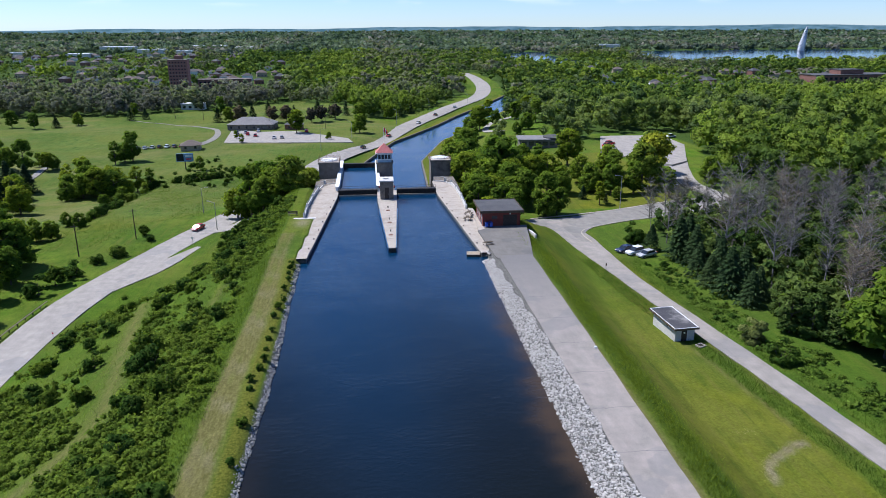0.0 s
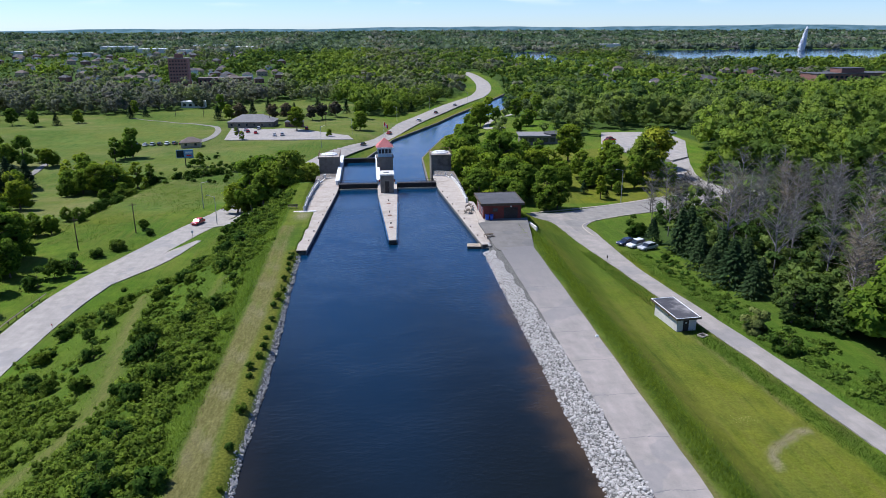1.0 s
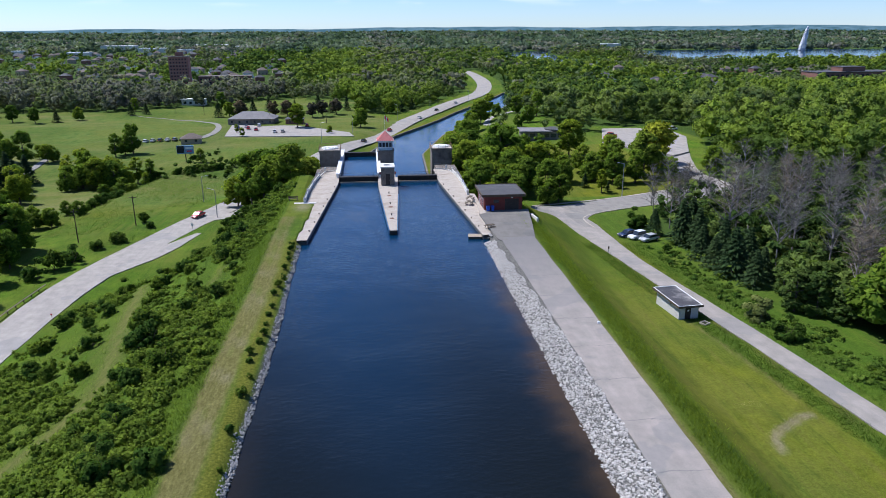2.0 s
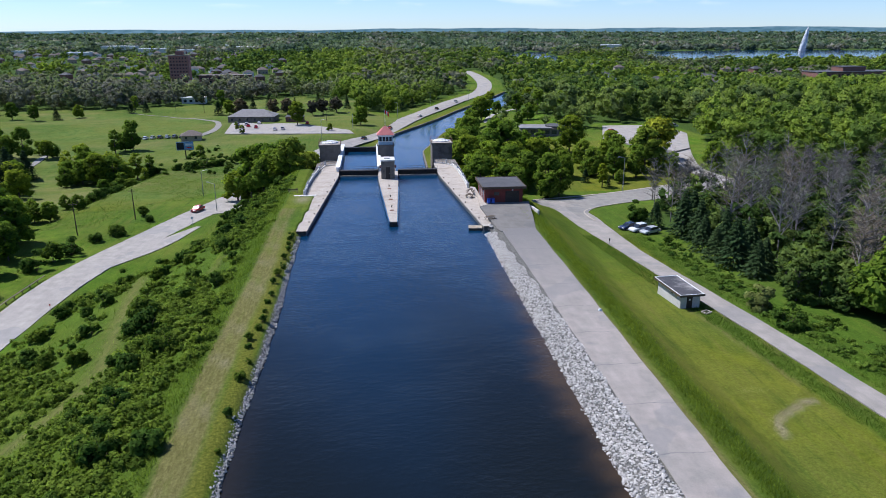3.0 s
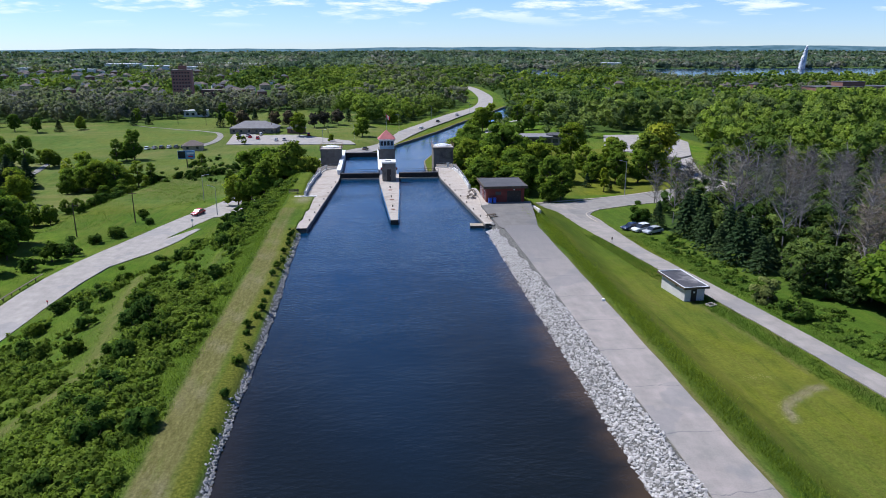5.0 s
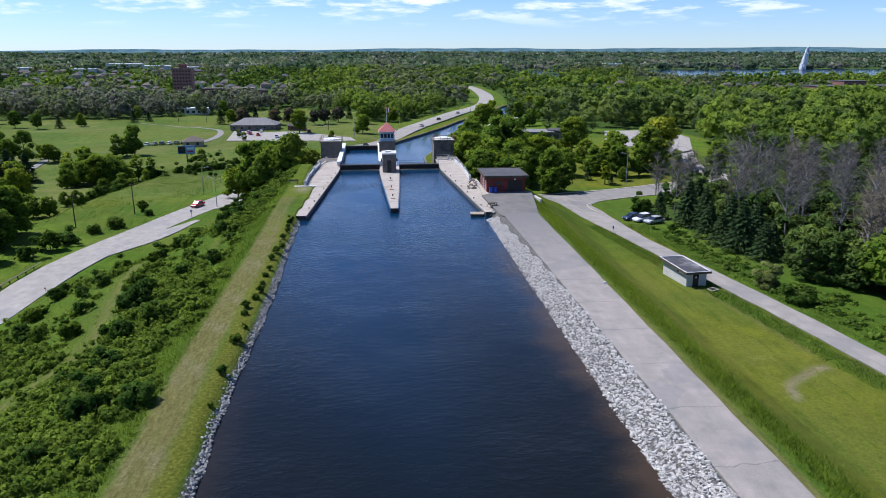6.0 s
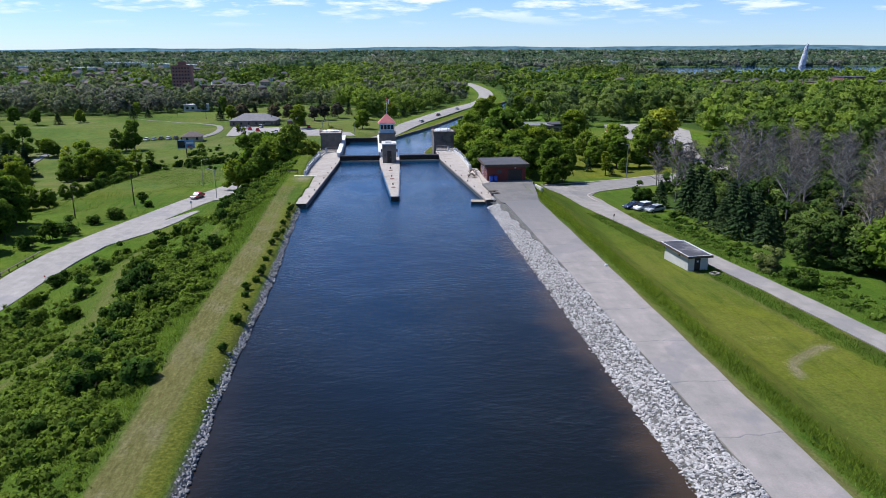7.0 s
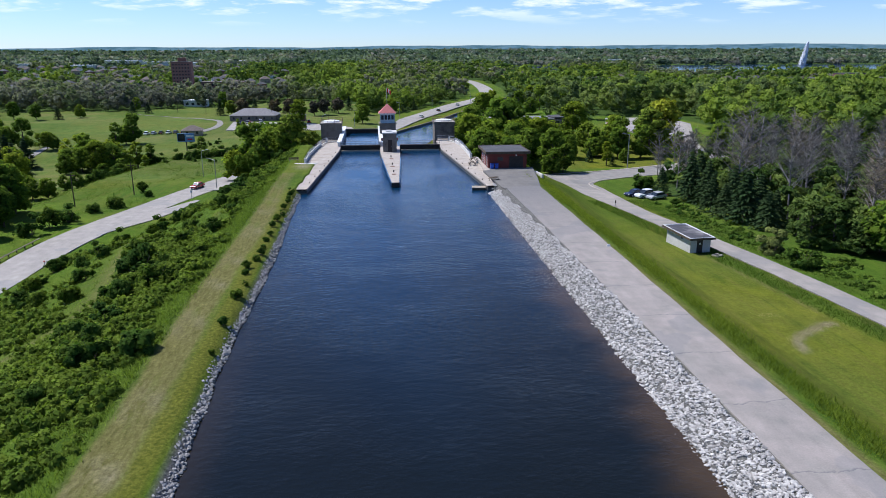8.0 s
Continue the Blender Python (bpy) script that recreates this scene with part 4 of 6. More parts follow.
# centre tower with cabin, pyramid roof and flag
tower = thing("control_tower", -0.2, 198.2, 0, "grey concrete control tower with pink pyramid roof", "tower")
part("shaft", boxes((-2.2, 2.2, -2.2, 2.2, -21, 4.6), bevel=0.06), "concrete_grey", tower)
part("ledge", boxes((-2.45, 2.45, -2.45, 2.45, 4.6, 4.9), bevel=0.04), "concrete_grey", tower)
cabin = part("cabin", boxes((-1.95, 1.95, -1.95, 1.95, 4.9, 7.5), bevel=0.04), "cabin_blue", tower, "pale blue-grey cabin")
for i in range(4):
    x = -1.38 + i * 0.92
    for y, d in ((-1.95, -1), (1.95, 1)):
        win = part("window", boxes((x - 0.34, x + 0.34, y + d * 0.0, y + d * 0.05, 5.85, 7.05) if d > 0 else (x - 0.34, x + 0.34, y - 0.05, y, 5.85, 7.05)), "glass_dark", cabin)
    for sx in (-1, 1):
        part("window", boxes((min(sx * 1.95, sx * 2.0), max(sx * 1.95, sx * 2.0), x - 0.34, x + 0.34, 5.85, 7.05)), "glass_dark", cabin)
for y in (-2.03, 2.03):
    part("sill", boxes((-2.05, 2.05, y - 0.07, y + 0.07, 5.68, 5.82)), "white_paint", cabin)
    part("lintel", boxes((-2.05, 2.05, y - 0.07, y + 0.07, 7.1, 7.3)), "white_paint", cabin)
bm = bmesh.new()
bmesh.ops.create_cone(bm, cap_ends=True, segments=4, radius1=3.45, radius2=0.12, depth=2.4, matrix=Matrix.Translation((0, 0, 8.75)) @ Matrix.Rotation(radians(45), 4, "Z"))
part("roof", bm, "roof_pink", tower, "faded pink pyramid roof")
part("fascia", boxes((-2.42, 2.42, -2.42, 2.42, 7.42, 7.6)), "white_paint", tower)
pole = thing("flagpole", -0.2, 198.2, 9.8, "thin white flagpole on the tower roof", "flagpole")
part("pole", tube(bmesh.new(), (0, 0, -0.3), (0, 0, 4.6), 0.05, 0.035, 8), "white_paint", pole)


def flag_part(x0, x1, mat):
    v, f = [], []
    n, m = 7, 5
    for i in range(n):
        for j in range(m):
            x = x0 + (x1 - x0) * i / (n - 1)
            v.append((x * 0.72, 0.22 * math.sin(x * 3.2) + 0.05, 4.5 - 1.1 * j / (m - 1) - 0.6 * x + 0.06 * math.sin(x * 5)))
    f = np.array([(i * m + j, i * m + j + 1, (i + 1) * m + j + 1, (i + 1) * m + j) for i in range(n - 1) for j in range(m - 1)])
    ob = new("flag_panel", mesh_np("flag_panel", np.array(v), f, mat, smooth=True))
    ob.parent = pole
    sol = ob.modifiers.new("thick", "SOLIDIFY")
    sol.thickness = 0.02
    return ob


flag_part(0.05, 0.55, "flag_red")
flag_part(0.55, 1.0, "flag_white")
flag_part(1.0, 1.5, "flag_red")

# lock body below the quays
body = thing("lock_wall", 0, 0, 0, "grey concrete retaining wall of the lift lock", "wall", kind="structure")
for x0, x1 in ((-19.0, -13.4), (13.4, 19.0)):
    part("wall", boxes((x0, x1, 179.4, 196, -21.5, 0.55)), "concrete_grey", body)
part("wall", boxes((-1.9, 1.9, 179.3, 195.6, -21.5, 0.85)), "concrete_grey", body)
part("floor", boxes((-13.4, 13.4, 177, 224, -23.5, -22.0)), "concrete_grey", body)
bed = thing("canal_sill", 0, 0, 0, "submerged concrete sill under the gates", "sill", kind="structure")
part("wall", boxes((-13.4, 13.4, 178.9, 179.3, -22, -1.0)), "concrete_grey", bed)

# ---- brick service building ----
bh = thing("brick_building", 18.9, 140.8, 1.15, "single-storey red brick service building with flat roof", "building")
part("wall", boxes((0, 7.9, 0, 9.2, -1.2, 3.1)), "brick_red", bh, "red brick walls")
part("roof", boxes((-0.55, 8.45, -0.6, 9.8, 3.1, 3.45), bevel=0.04), "roof_felt", bh, "dark grey flat roof")
for r in ((-0.62, 8.52, -0.68, -0.56, 3.05, 3.56), (-0.62, 8.52, 9.76, 9.88, 3.05, 3.56), (-0.64, -0.52, -0.56, 9.76, 3.05, 3.56), (8.42, 8.54, -0.56, 9.76, 3.05, 3.56)):
    part("fascia", boxes(r), "wood_dark", bh)
d = part("overhead_door", boxes((4.3, 7.2, -0.04, 0.05, 0.05, 2.5)), "dark_door", bh, "dark overhead door")
for i in range(5):
    part("panel", boxes((4.36, 7.14, -0.07, -0.04, 0.1 + i * 0.48, 0.52 + i * 0.48), bevel=0.01), "dark_door", d)
part("wall_lamp", boxes((5.6, 5.9, -0.2, 0, 2.62, 2.85), bevel=0.03), "white_paint", bh)
w = part("window", boxes((1.9, 3.0, -0.03, 0.05, 1.7, 2.3)), "glass_dark", bh)
part("window_frame", boxes((1.84, 3.06, -0.05, 0.02, 1.62, 1.7), (1.84, 3.06, -0.05, 0.02, 2.3, 2.38)), "wood_dark", w)
for y in (1.4, 4.2, 6.6):
    dd = part("door", boxes((-0.05, 0.05, y, y + 1.0, 0.05, 2.15)), "dark_door" if y != 4.2 else "brick_brown", bh, "dark side door")
    part("frame", boxes((-0.07, 0.02, y - 0.1, y, 0, 2.25), (-0.07, 0.02, y + 1.0, y + 1.1, 0, 2.25), (-0.07, 0.02, y - 0.1, y + 1.1, 2.15, 2.27)), "white_paint", dd)

# service yard
yard = tagged(part("service_yard", prism([(17.5, 138.4), (18.1, 121), (18.5, 119.4), (24.7, 118.6), (26.3, 128), (28.2, 141), (19.2, 141)], 0.3, 1.3), "asphalt_dark"), "dark patched asphalt yard before the brick building", "yard", kind="structure")
apron = tagged(part("concrete_apron", prism([(17.9, 156.5), (19.0, 156), (19.0, 138.8), (17.6, 137.9), (18.2, 146)], 0.2, 1.33), "concrete"), "pale concrete apron beside the brick building", "pavement", kind="structure")


def wheeled_bin(x, y):
    b = thing("wheeled_bin", x, y, 1.29, "blue plastic wheeled bin with lid", "bin", "bins by the brick building")
    part("body", prism([(-0.3, -0.32), (0.3, -0.32), (0.34, 0.34), (-0.34, 0.34)], 0.08, 1.0, 0.04), "blue_plastic", b)
    part("lid", boxes((-0.37, 0.37, -0.4, 0.42, 1.0, 1.1), bevel=0.03), "blue_plastic", b)
    for x2 in (-0.3, 0.3):
        part("wheel", tube(bmesh.new(), (x2 - 0.04, 0.34, 0.12), (x2 + 0.04, 0.34, 0.12), 0.12, 0.12, 12), "tyre", b)
    return b


wheeled_bin(19.6, 140.0)
wheeled_bin(20.5, 140.05)


def picnic_table(x, y, z, turn, label):
    t = thing("picnic_table", x, y, z, label, "picnic table", turn=turn)
    for i in range(4):
        part("plank", boxes((-0.9, 0.9, -0.38 + i * 0.2, -0.2 + i * 0.2, 0.72, 0.77)), "wood_dark", t)
    for s in (-1, 1):
        part("bench", boxes((-0.9, 0.9, s * 0.72 - 0.13, s * 0.72 + 0.13, 0.42, 0.47)), "wood_dark", t)
    for x2 in (-0.65, 0.65):
        bm = tube(tube(bmesh.new(), (x2, -0.75, 0), (x2, -0.2, 0.72), 0.05), (x2, 0.75, 0), (x2, 0.2, 0.72), 0.05)
        part("leg_frame", bm, "steel_dark", t)
    return t


picnic_table(16.6, 147.5, 0.93, 80, "dark picnic table on the pale quay")
picnic_table(17.3, 150.6, 1.27, 70, "dark picnic table on the pale apron")
picnic_table(18.0, 128.2, 1.0, 20, "dark picnic table beside the stone bank")


def bench(x, y, z, turn):
    b = thing("park_bench", x, y, z, "dark park bench on the lawn by the quay", "bench", turn=turn)
    for i in range(3):
        part("slat", boxes((-1.1, 1.1, -0.25 + i * 0.17, -0.1 + i * 0.17, 0.42, 0.47)), "wood_dark", b)
    for i in range(2):
        part("back_slat", boxes((-1.1, 1.1, 0.27, 0.32, 0.55 + i * 0.2, 0.7 + i * 0.2)), "wood_dark", b)
    for x2 in (-0.85, 0.85):
        part("leg", boxes((x2 - 0.06, x2 + 0.06, -0.22, 0.3, 0, 0.42)), "concrete_grey", b)
        part("back_support", boxes((x2 - 0.04, x2 + 0.04, 0.3, 0.36, 0.2, 0.95)), "steel_dark", b)


bench(-21.6, 155.5, gz(-21.6, 155.5), 5)

# floating landing stage and barrier
stage = thing("landing_stage", 14.75, 125.6, 0, "small weathered wooden landing stage", "landing stage", turn=-8)
for i in range(9):
    part("plank", boxes((-1.25, 1.25, -1.0 + i * 0.225, -0.8 + i * 0.225, 0.42, 0.48)), "wood_weathered", stage)
for y in (-0.8, 0.8):
    part("float", boxes((-1.2, 1.2, y - 0.2, y + 0.2, -0.25, 0.42), bevel=0.04), "wood_dark", stage)
barrier = thing("concrete_barrier", 28.7, 137.5, gz(28.7, 137.5), "pale concrete barrier at the yard's edge", "barrier", turn=98)
part("block", boxes((-2.2, 2.2, -0.18, 0.18, -0.1, 0.85), bevel=0.06), "concrete_white", barrier)

# ---- pump hut ----
hz = gz(40.5, 93.5) - 0.06
hut = thing("pump_hut", 40.5, 93.45, hz, "white block pump hut with dark flat roof", "hut", turn=4.5)
part("wall", boxes((-1.5, 1.5, -3.2, 3.7, -0.4, 2.2)), "block_white", hut, "off-white block walls")
part("roof", boxes((-1.95, 1.8, -3.8, 4.3, 2.2, 2.36), bevel=0.02), "roof_felt_dark", hut, "weathered dark roof")
for r in ((-2.01, 1.86, -3.86, -3.76, 2.12, 2.42), (-2.01, 1.86, 4.26, 4.36, 2.12, 2.42), (-2.01, -1.91, -3.76, 4.26, 2.12, 2.42), (1.76, 1.86, -3.76, 4.26, 2.12, 2.42)):
    part("fascia", boxes(r), "wood_dark", hut, "dark brown fascia")
for r in ((-1.95, 1.8, -3.8, -3.68, 2.36, 2.45), (-1.95, 1.8, 4.18, 4.3, 2.36, 2.45), (-1.95, -1.83, -3.68, 4.18, 2.36, 2.45), (1.68, 1.8, -3.68, 4.18, 2.36, 2.45)):
    part("roof_edge", boxes(r), "white_paint", hut, "pale metal roof edge")
part("door", boxes((-0.55, 0.3, -3.26, -3.18, 0.02, 2.05), bevel=0.01), "dark_door", hut, "dark steel door")
part("door_sign", boxes((-0.25, 0.0, -3.28, -3.26, 1.35, 1.6)), "white_paint", hut)
part("vent", boxes((-1.56, -1.48, -0.9, -0.5, 1.6, 1.85)), "steel_dark", hut)
pit = thing("valve_pit", 42.3, 88.2, gz(42.3, 88.2), "low concrete valve pit in the grass", "pit", turn=25)
for r in ((-0.6, 0.6, -0.5, -0.4, -0.2, 0.22), (-0.6, 0.6, 0.4, 0.5, -0.2, 0.22), (-0.6, -0.5, -0.4, 0.4, -0.2, 0.22), (0.5, 0.6, -0.4, 0.4, -0.2, 0.22)):
    part("kerb", boxes(r), "concrete", pit)
part("cover", boxes((-0.5, 0.5, -0.4, 0.4, -0.2, 0.1)), "dark_door", pit)

# ---- plants ----
rng = np.random.default_rng(7)


def leaf_cloud(centres, radii, n, size, r, flat=0.75, round_=0.5):
    """n leaf cards on the shells of puffs; returns corners (n, 4, 3) and soft outward directions (n, 3)."""
    pick = r.choice(len(centres), n, p=radii ** 2 / np.sum(radii ** 2))
    d = r.normal(size=(n, 3))
    d /= np.linalg.norm(d, axis=1)[:, None]
    d[:, 2] = np.where(d[:, 2] < -0.3, -d[:, 2], d[:, 2])
    p = centres[pick] + d * radii[pick][:, None] * r.uniform(0.72, 1.08, (n, 1)) * np.array([1, 1, flat])
    nrm = d + r.normal(size=(n, 3)) * 0.42 + np.array([-0.15, 0.0, 0.45])
    nrm /= np.linalg.norm(nrm, axis=1)[:, None]
    a = np.cross(nrm, r.normal(size=(n, 3)))
    a /= np.linalg.norm(a, axis=1)[:, None] + 1e-9
    b = np.cross(nrm, a)
    s = size * r.uniform(0.6, 1.3, (n, 1))
    a, b = a * s * 0.62, b * s * 0.5
    heart = centres.mean(0)
    away = p - heart
    away /= np.linalg.norm(away, axis=1)[:, None] + 1e-9
    soft = (1.2 - round_) * d + round_ * away + np.array([0, 0, 0.25]) + r.normal(size=(n, 3)) * 0.2
    soft /= np.linalg.norm(soft, axis=1)[:, None]
    tri = np.stack([p + a * 1.15, p - a * 0.65 + b * 1.05, p - a * 0.65 - b * 1.05], 1)
    return tri, soft


def inner_clumps(centres, radii, r, flat=0.75, fill=0.8):
    """Eight-sided clumps of foliage inside the puffs, as triangles with soft directions."""
    k = np.array([(1, 0, 0), (0, 1, 0), (-1, 0, 0), (0, -1, 0), (0, 0, 1), (0, 0, -1)], float)
    f = np.array([(0, 1, 4), (1, 2, 4), (2, 3, 4), (3, 0, 4), (1, 0, 5), (2, 1, 5), (3, 2, 5), (0, 3, 5)])
    tris, soft = [], []
    for c, q in zip(centres, radii):
        a = r.uniform(0, 6.3)
        turn = np.array([(math.cos(a), -math.sin(a), 0.2), (math.sin(a), math.cos(a), 0.1), (-0.2, 0.1, 1)])
        v = (k @ turn.T) * q * fill * r.uniform(0.85, 1.1, (6, 1)) * np.array([1, 1, flat]) + c
        t = v[f]
        d = t.mean(1) - c
        tris.append(t)
        soft.append(d / (np.linalg.norm(d, axis=1)[:, None] + 1e-9) + np.array([0, 0, 0.3]))
    soft = np.concatenate(soft)
    return np.concatenate(tris), soft / np.linalg.norm(soft, axis=1)[:, None]


def crown_puffs(r, height, radius, low, count):
    """Puffs that fill an uneven crown."""
    t = r.uniform(0, 1, count)
    z = low + (height - low) * t
    wide = radius * np.sqrt(np.clip(1 - (2 * (t - 0.38) / 1.35) ** 2, 0.06, 1))
    ang = np.arange(count) * 2.4 + r.uniform(0, 0.9, count)
    off = wide * r.uniform(0.35, 0.8, count)
    size = radius * r.uniform(0.26, 0.46, count) * (1.1 - 0.35 * t)
    c = np.stack([np.cos(ang) * off, np.sin(ang) * off, z - size * 0.4], -1)
    return c, size


def cards_mesh(name, cards, mat, tint, grey=0.0, soft=None):
    n, k = cards.shape[:2]
    return mesh_np(name, cards.reshape(-1, 3), np.arange(n * k).reshape(n, k), mat, {"tint": np.repeat(tint, k) if np.ndim(tint) else np.full(n * k, tint),
        **({"grey": np.repeat(grey, k)} if np.ndim(grey) else {})}, soft is not None, None if soft is None else np.repeat(soft, k, 0))


def foliage(c, puff, n, size, r, flat=0.75, round_=0.5):
    """Leaves and the clumps behind them."""
    a, sa = leaf_cloud(c, puff, n, size, r, flat, round_)
    b, sb = inner_clumps(c, puff, r, flat)
    return np.concatenate([a, b]), np.concatenate([sa, sb])


def limbs(r, height, low, radius, girth, count):
    bm = bmesh.new()
    top = Vector((r.uniform(-0.3, 0.3), r.uniform(-0.3, 0.3), height * 0.8))
    tube(bm, (0, 0, -0.4), Vector((top.x * 0.4, top.y * 0.4, height * 0.42)), girth, girth * 0.65, 7)
    tube(bm, (top.x * 0.4, top.y * 0.4, height * 0.41), top, girth * 0.65, girth * 0.15, 6)
    for i in range(count):
        a, t = i * 2.4 + r.uniform(0, 0.8), r.uniform(0.3, 0.75)
        p = Vector((top.x * t, top.y * t, height * 0.8 * t + 0.2))
        reach = radius * r.uniform(0.5, 0.85)
        q = p + Vector((math.cos(a) * reach, math.sin(a) * reach, reach * r.uniform(0.4, 0.9)))
        tube(bm, p, q, girth * 0.4, girth * 0.08, 5)
    return bm


def broadleaf(seed, height, radius, n=2000, size=0.56, mat="leaf", low=0.22, tint=0.5, label="leafy green broadleaf tree"):
    r = np.random.default_rng(seed)
    ob = thing("tree", 0, 0, -500, label, "tree")
    part("trunk", limbs(r, height, low, radius, 0.12 + height * 0.013, 7), "bark", ob)
    c, s = crown_puffs(r, height * 0.93, radius, height * low, 44)
    cards, soft = foliage(c, s, n, size, r)
    # crown shade is in the tint: inner clumps darker, the top lighter
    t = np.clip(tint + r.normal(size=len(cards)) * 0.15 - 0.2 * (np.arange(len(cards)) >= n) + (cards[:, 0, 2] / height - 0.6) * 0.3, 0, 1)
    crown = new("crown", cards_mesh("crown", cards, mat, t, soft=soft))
    crown.parent = ob
    return ob


def spruce(seed, height, radius, n=1500):
    r = np.random.default_rng(seed)
    ob = thing("spruce_tree", 0, 0, -500, "dark green spruce with drooping boughs", "tree")
    part("trunk", tube(bmesh.new(), (0, 0, -0.4), (0, 0, height * 0.97), 0.2, 0.03, 6), "bark", ob)
    t = r.uniform(0.02, 1, n) ** 0.75
    tier = np.round(t * 15) / 15
    t = 0.6 * tier + 0.4 * t
    rad = radius * (1 - t * 0.97) * r.uniform(0.45, 1.05, n)
    ang = r.uniform(0, 2 * np.pi, n)
    lobe = 1 + 0.22 * np.sin(ang * 7 + tier * 40)
    rad = rad * lobe
    p = np.stack([np.cos(ang) * rad, np.sin(ang) * rad, height * (0.05 + 0.95 * t) - rad * 0.28], -1)
    out = np.stack([np.cos(ang), np.sin(ang), np.full(n, -0.35)], -1)
    sidev = np.stack([-np.sin(ang), np.cos(ang), r.normal(size=n) * 0.3], -1)
    L, W = r.uniform(0.5, 0.95, (n, 1)) * radius * 0.3, r.uniform(0.12, 0.25, (n, 1))
    cards = np.stack([p - out * L * 0.5, p - sidev * W, p + out * L * 0.7, p + sidev * W], 1)
    crown = new("crown", cards_mesh("crown", cards, "leaf_spruce", np.clip(0.3 + r.normal(size=n) * 0.2, 0, 1)))
    crown.parent = ob
    return ob


def bare_tree(seed, height, leaves=120):
    """A grey tree with many thin bare branches and a few leaves."""
    r = np.random.default_rng(seed)
    ob = thing("bare_tree", 0, 0, -500, "grey leafless tree with fine branches", "tree")
    bm = bmesh.new()
    top = Vector((r.uniform(-0.8, 0.8), r.uniform(-0.8, 0.8), height))
    tube(bm, (0, 0, -0.4), top * 0.5, 0.16, 0.11, 6)
    tube(bm, top * 0.5, top, 0.11, 0.02, 5)
    twigs = []
    for i in range(26):
        t = r.uniform(0.28, 0.97)
        a = i * 2.4 + r.uniform(0, 0.7)
        reach = height * 0.3 * (1.15 - t * 0.75) * r.uniform(0.5, 1.3)
        p = top * t
        q = p + Vector((math.cos(a) * reach, math.sin(a) * reach, reach * r.uniform(0.35, 1.1)))
        tube(bm, p, q, 0.07, 0.018, 4)
        twigs.append((p, q))
    part("trunk", bm, "bark_grey", ob)
    cards = []
    for p, q in twigs:
        for j in range(17):
            t = r.uniform(0.2, 1)
            b = p.lerp(q, t)
            d = Vector((r.normal(), r.normal(), abs(r.normal()) * 0.6 + 0.1)).normalized() * r.uniform(0.5, 1.3)
            s = d.cross(Vector((r.normal(), r.normal(), r.normal()))).normalized() * 0.03
            cards.append([b - s, b + s, b + d])
            e = b + d * r.uniform(0.4, 0.8)
            d2 = (d + Vector((r.normal(), r.normal(), r.normal())) * 0.5) * 0.7
            cards.append([e - s * 0.8, e + s * 0.8, e + d2])
    tw = new("twig_mass", cards_mesh("twig_mass", np.array(cards), "twig", np.clip(0.5 + r.normal(size=len(cards)) * 0.25, 0, 1)))
    tw.parent = ob
    tagged(tw, kind="stuff")
    return ob


def shrub(seed, height, radius, n=620, size=0.3, mat="leaf", tint=0.4, label="dense round green leafy shrub"):
    r = np.random.default_rng(seed)
    ob = thing("shrub", 0, 0, -500, label, "shrub")
    c, s = crown_puffs(r, height, radius, height * 0.1, 14)
    s *= 1.1
    cards, soft = foliage(c, s, n, size, r, 0.85)
    # clumps inside get a darker tint for the shade between leaves
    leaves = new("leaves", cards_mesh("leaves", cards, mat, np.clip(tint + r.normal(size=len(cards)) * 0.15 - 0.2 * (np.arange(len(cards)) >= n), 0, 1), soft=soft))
    leaves.parent = ob
    bm = bmesh.new()
    for i in range(5):
        tube(bm, (0, 0, -0.2), (math.cos(i * 1.3) * radius * 0.5, math.sin(i * 1.3) * radius * 0.5, height * 0.6), 0.04, 0.015, 4)
    part("stem_cluster", bm, "bark", ob)
    return ob


MODELS = {
    "broad": [broadleaf(11, 11, 4.6), broadleaf(12, 12.5, 5.0, tint=0.35), broadleaf(13, 10, 4.2, tint=0.7), broadleaf(14, 13, 4.4, tint=0.55, low=0.18)],
    "slim": [broadleaf(21, 12, 2.9, 1000, tint=0.5), broadleaf(22, 13, 3.2, 1100, tint=0.7, label="tall slim green tree")],
    "brown": [broadleaf(33, 10.5, 4.2, 1500, mat="leaf_brown", low=0.3, label="purple-brown leafy tree on the golf course")],
    "dark": [broadleaf(15, 10.5, 4.4, mat="leaf_wood", tint=0.2, label="dense dark green tree at the edge of the wood"), broadleaf(16, 11, 3.6, 1500, mat="leaf_wood", tint=0.45, low=0.12, label="bushy green tree in the wood")],
    "gold": [broadleaf(31, 12, 4.6, mat="leaf_yellow", tint=0.5, label="yellow-green leafy tree")],
    "spruce": [spruce(41, 9.6, 3.7, 1900), spruce(42, 8.5, 3.6, 1900), spruce(43, 9.2, 3.3, 1900)],
    "bare": [bare_tree(51, 12), bare_tree(52, 10.5), bare_tree(53, 13)],
    "shrub": [shrub(61, 2.2, 1.6, mat="leaf_bush"), shrub(62, 1.7, 1.5, mat="leaf_bush", tint=0.6), shrub(63, 2.8, 1.9, mat="leaf_bush", tint=0.3)],
    "tall_shrub": [shrub(65, 3.6, 2.2, 1300, 0.34, mat="leaf_bush", tint=0.45, label="tall dense dark green shrub")],
    "pale": [shrub(64, 3.4, 1.9, 1300, 0.32, mat="leaf_pale", tint=0.5, label="pale grey-green round shrub")],
}
used = set()


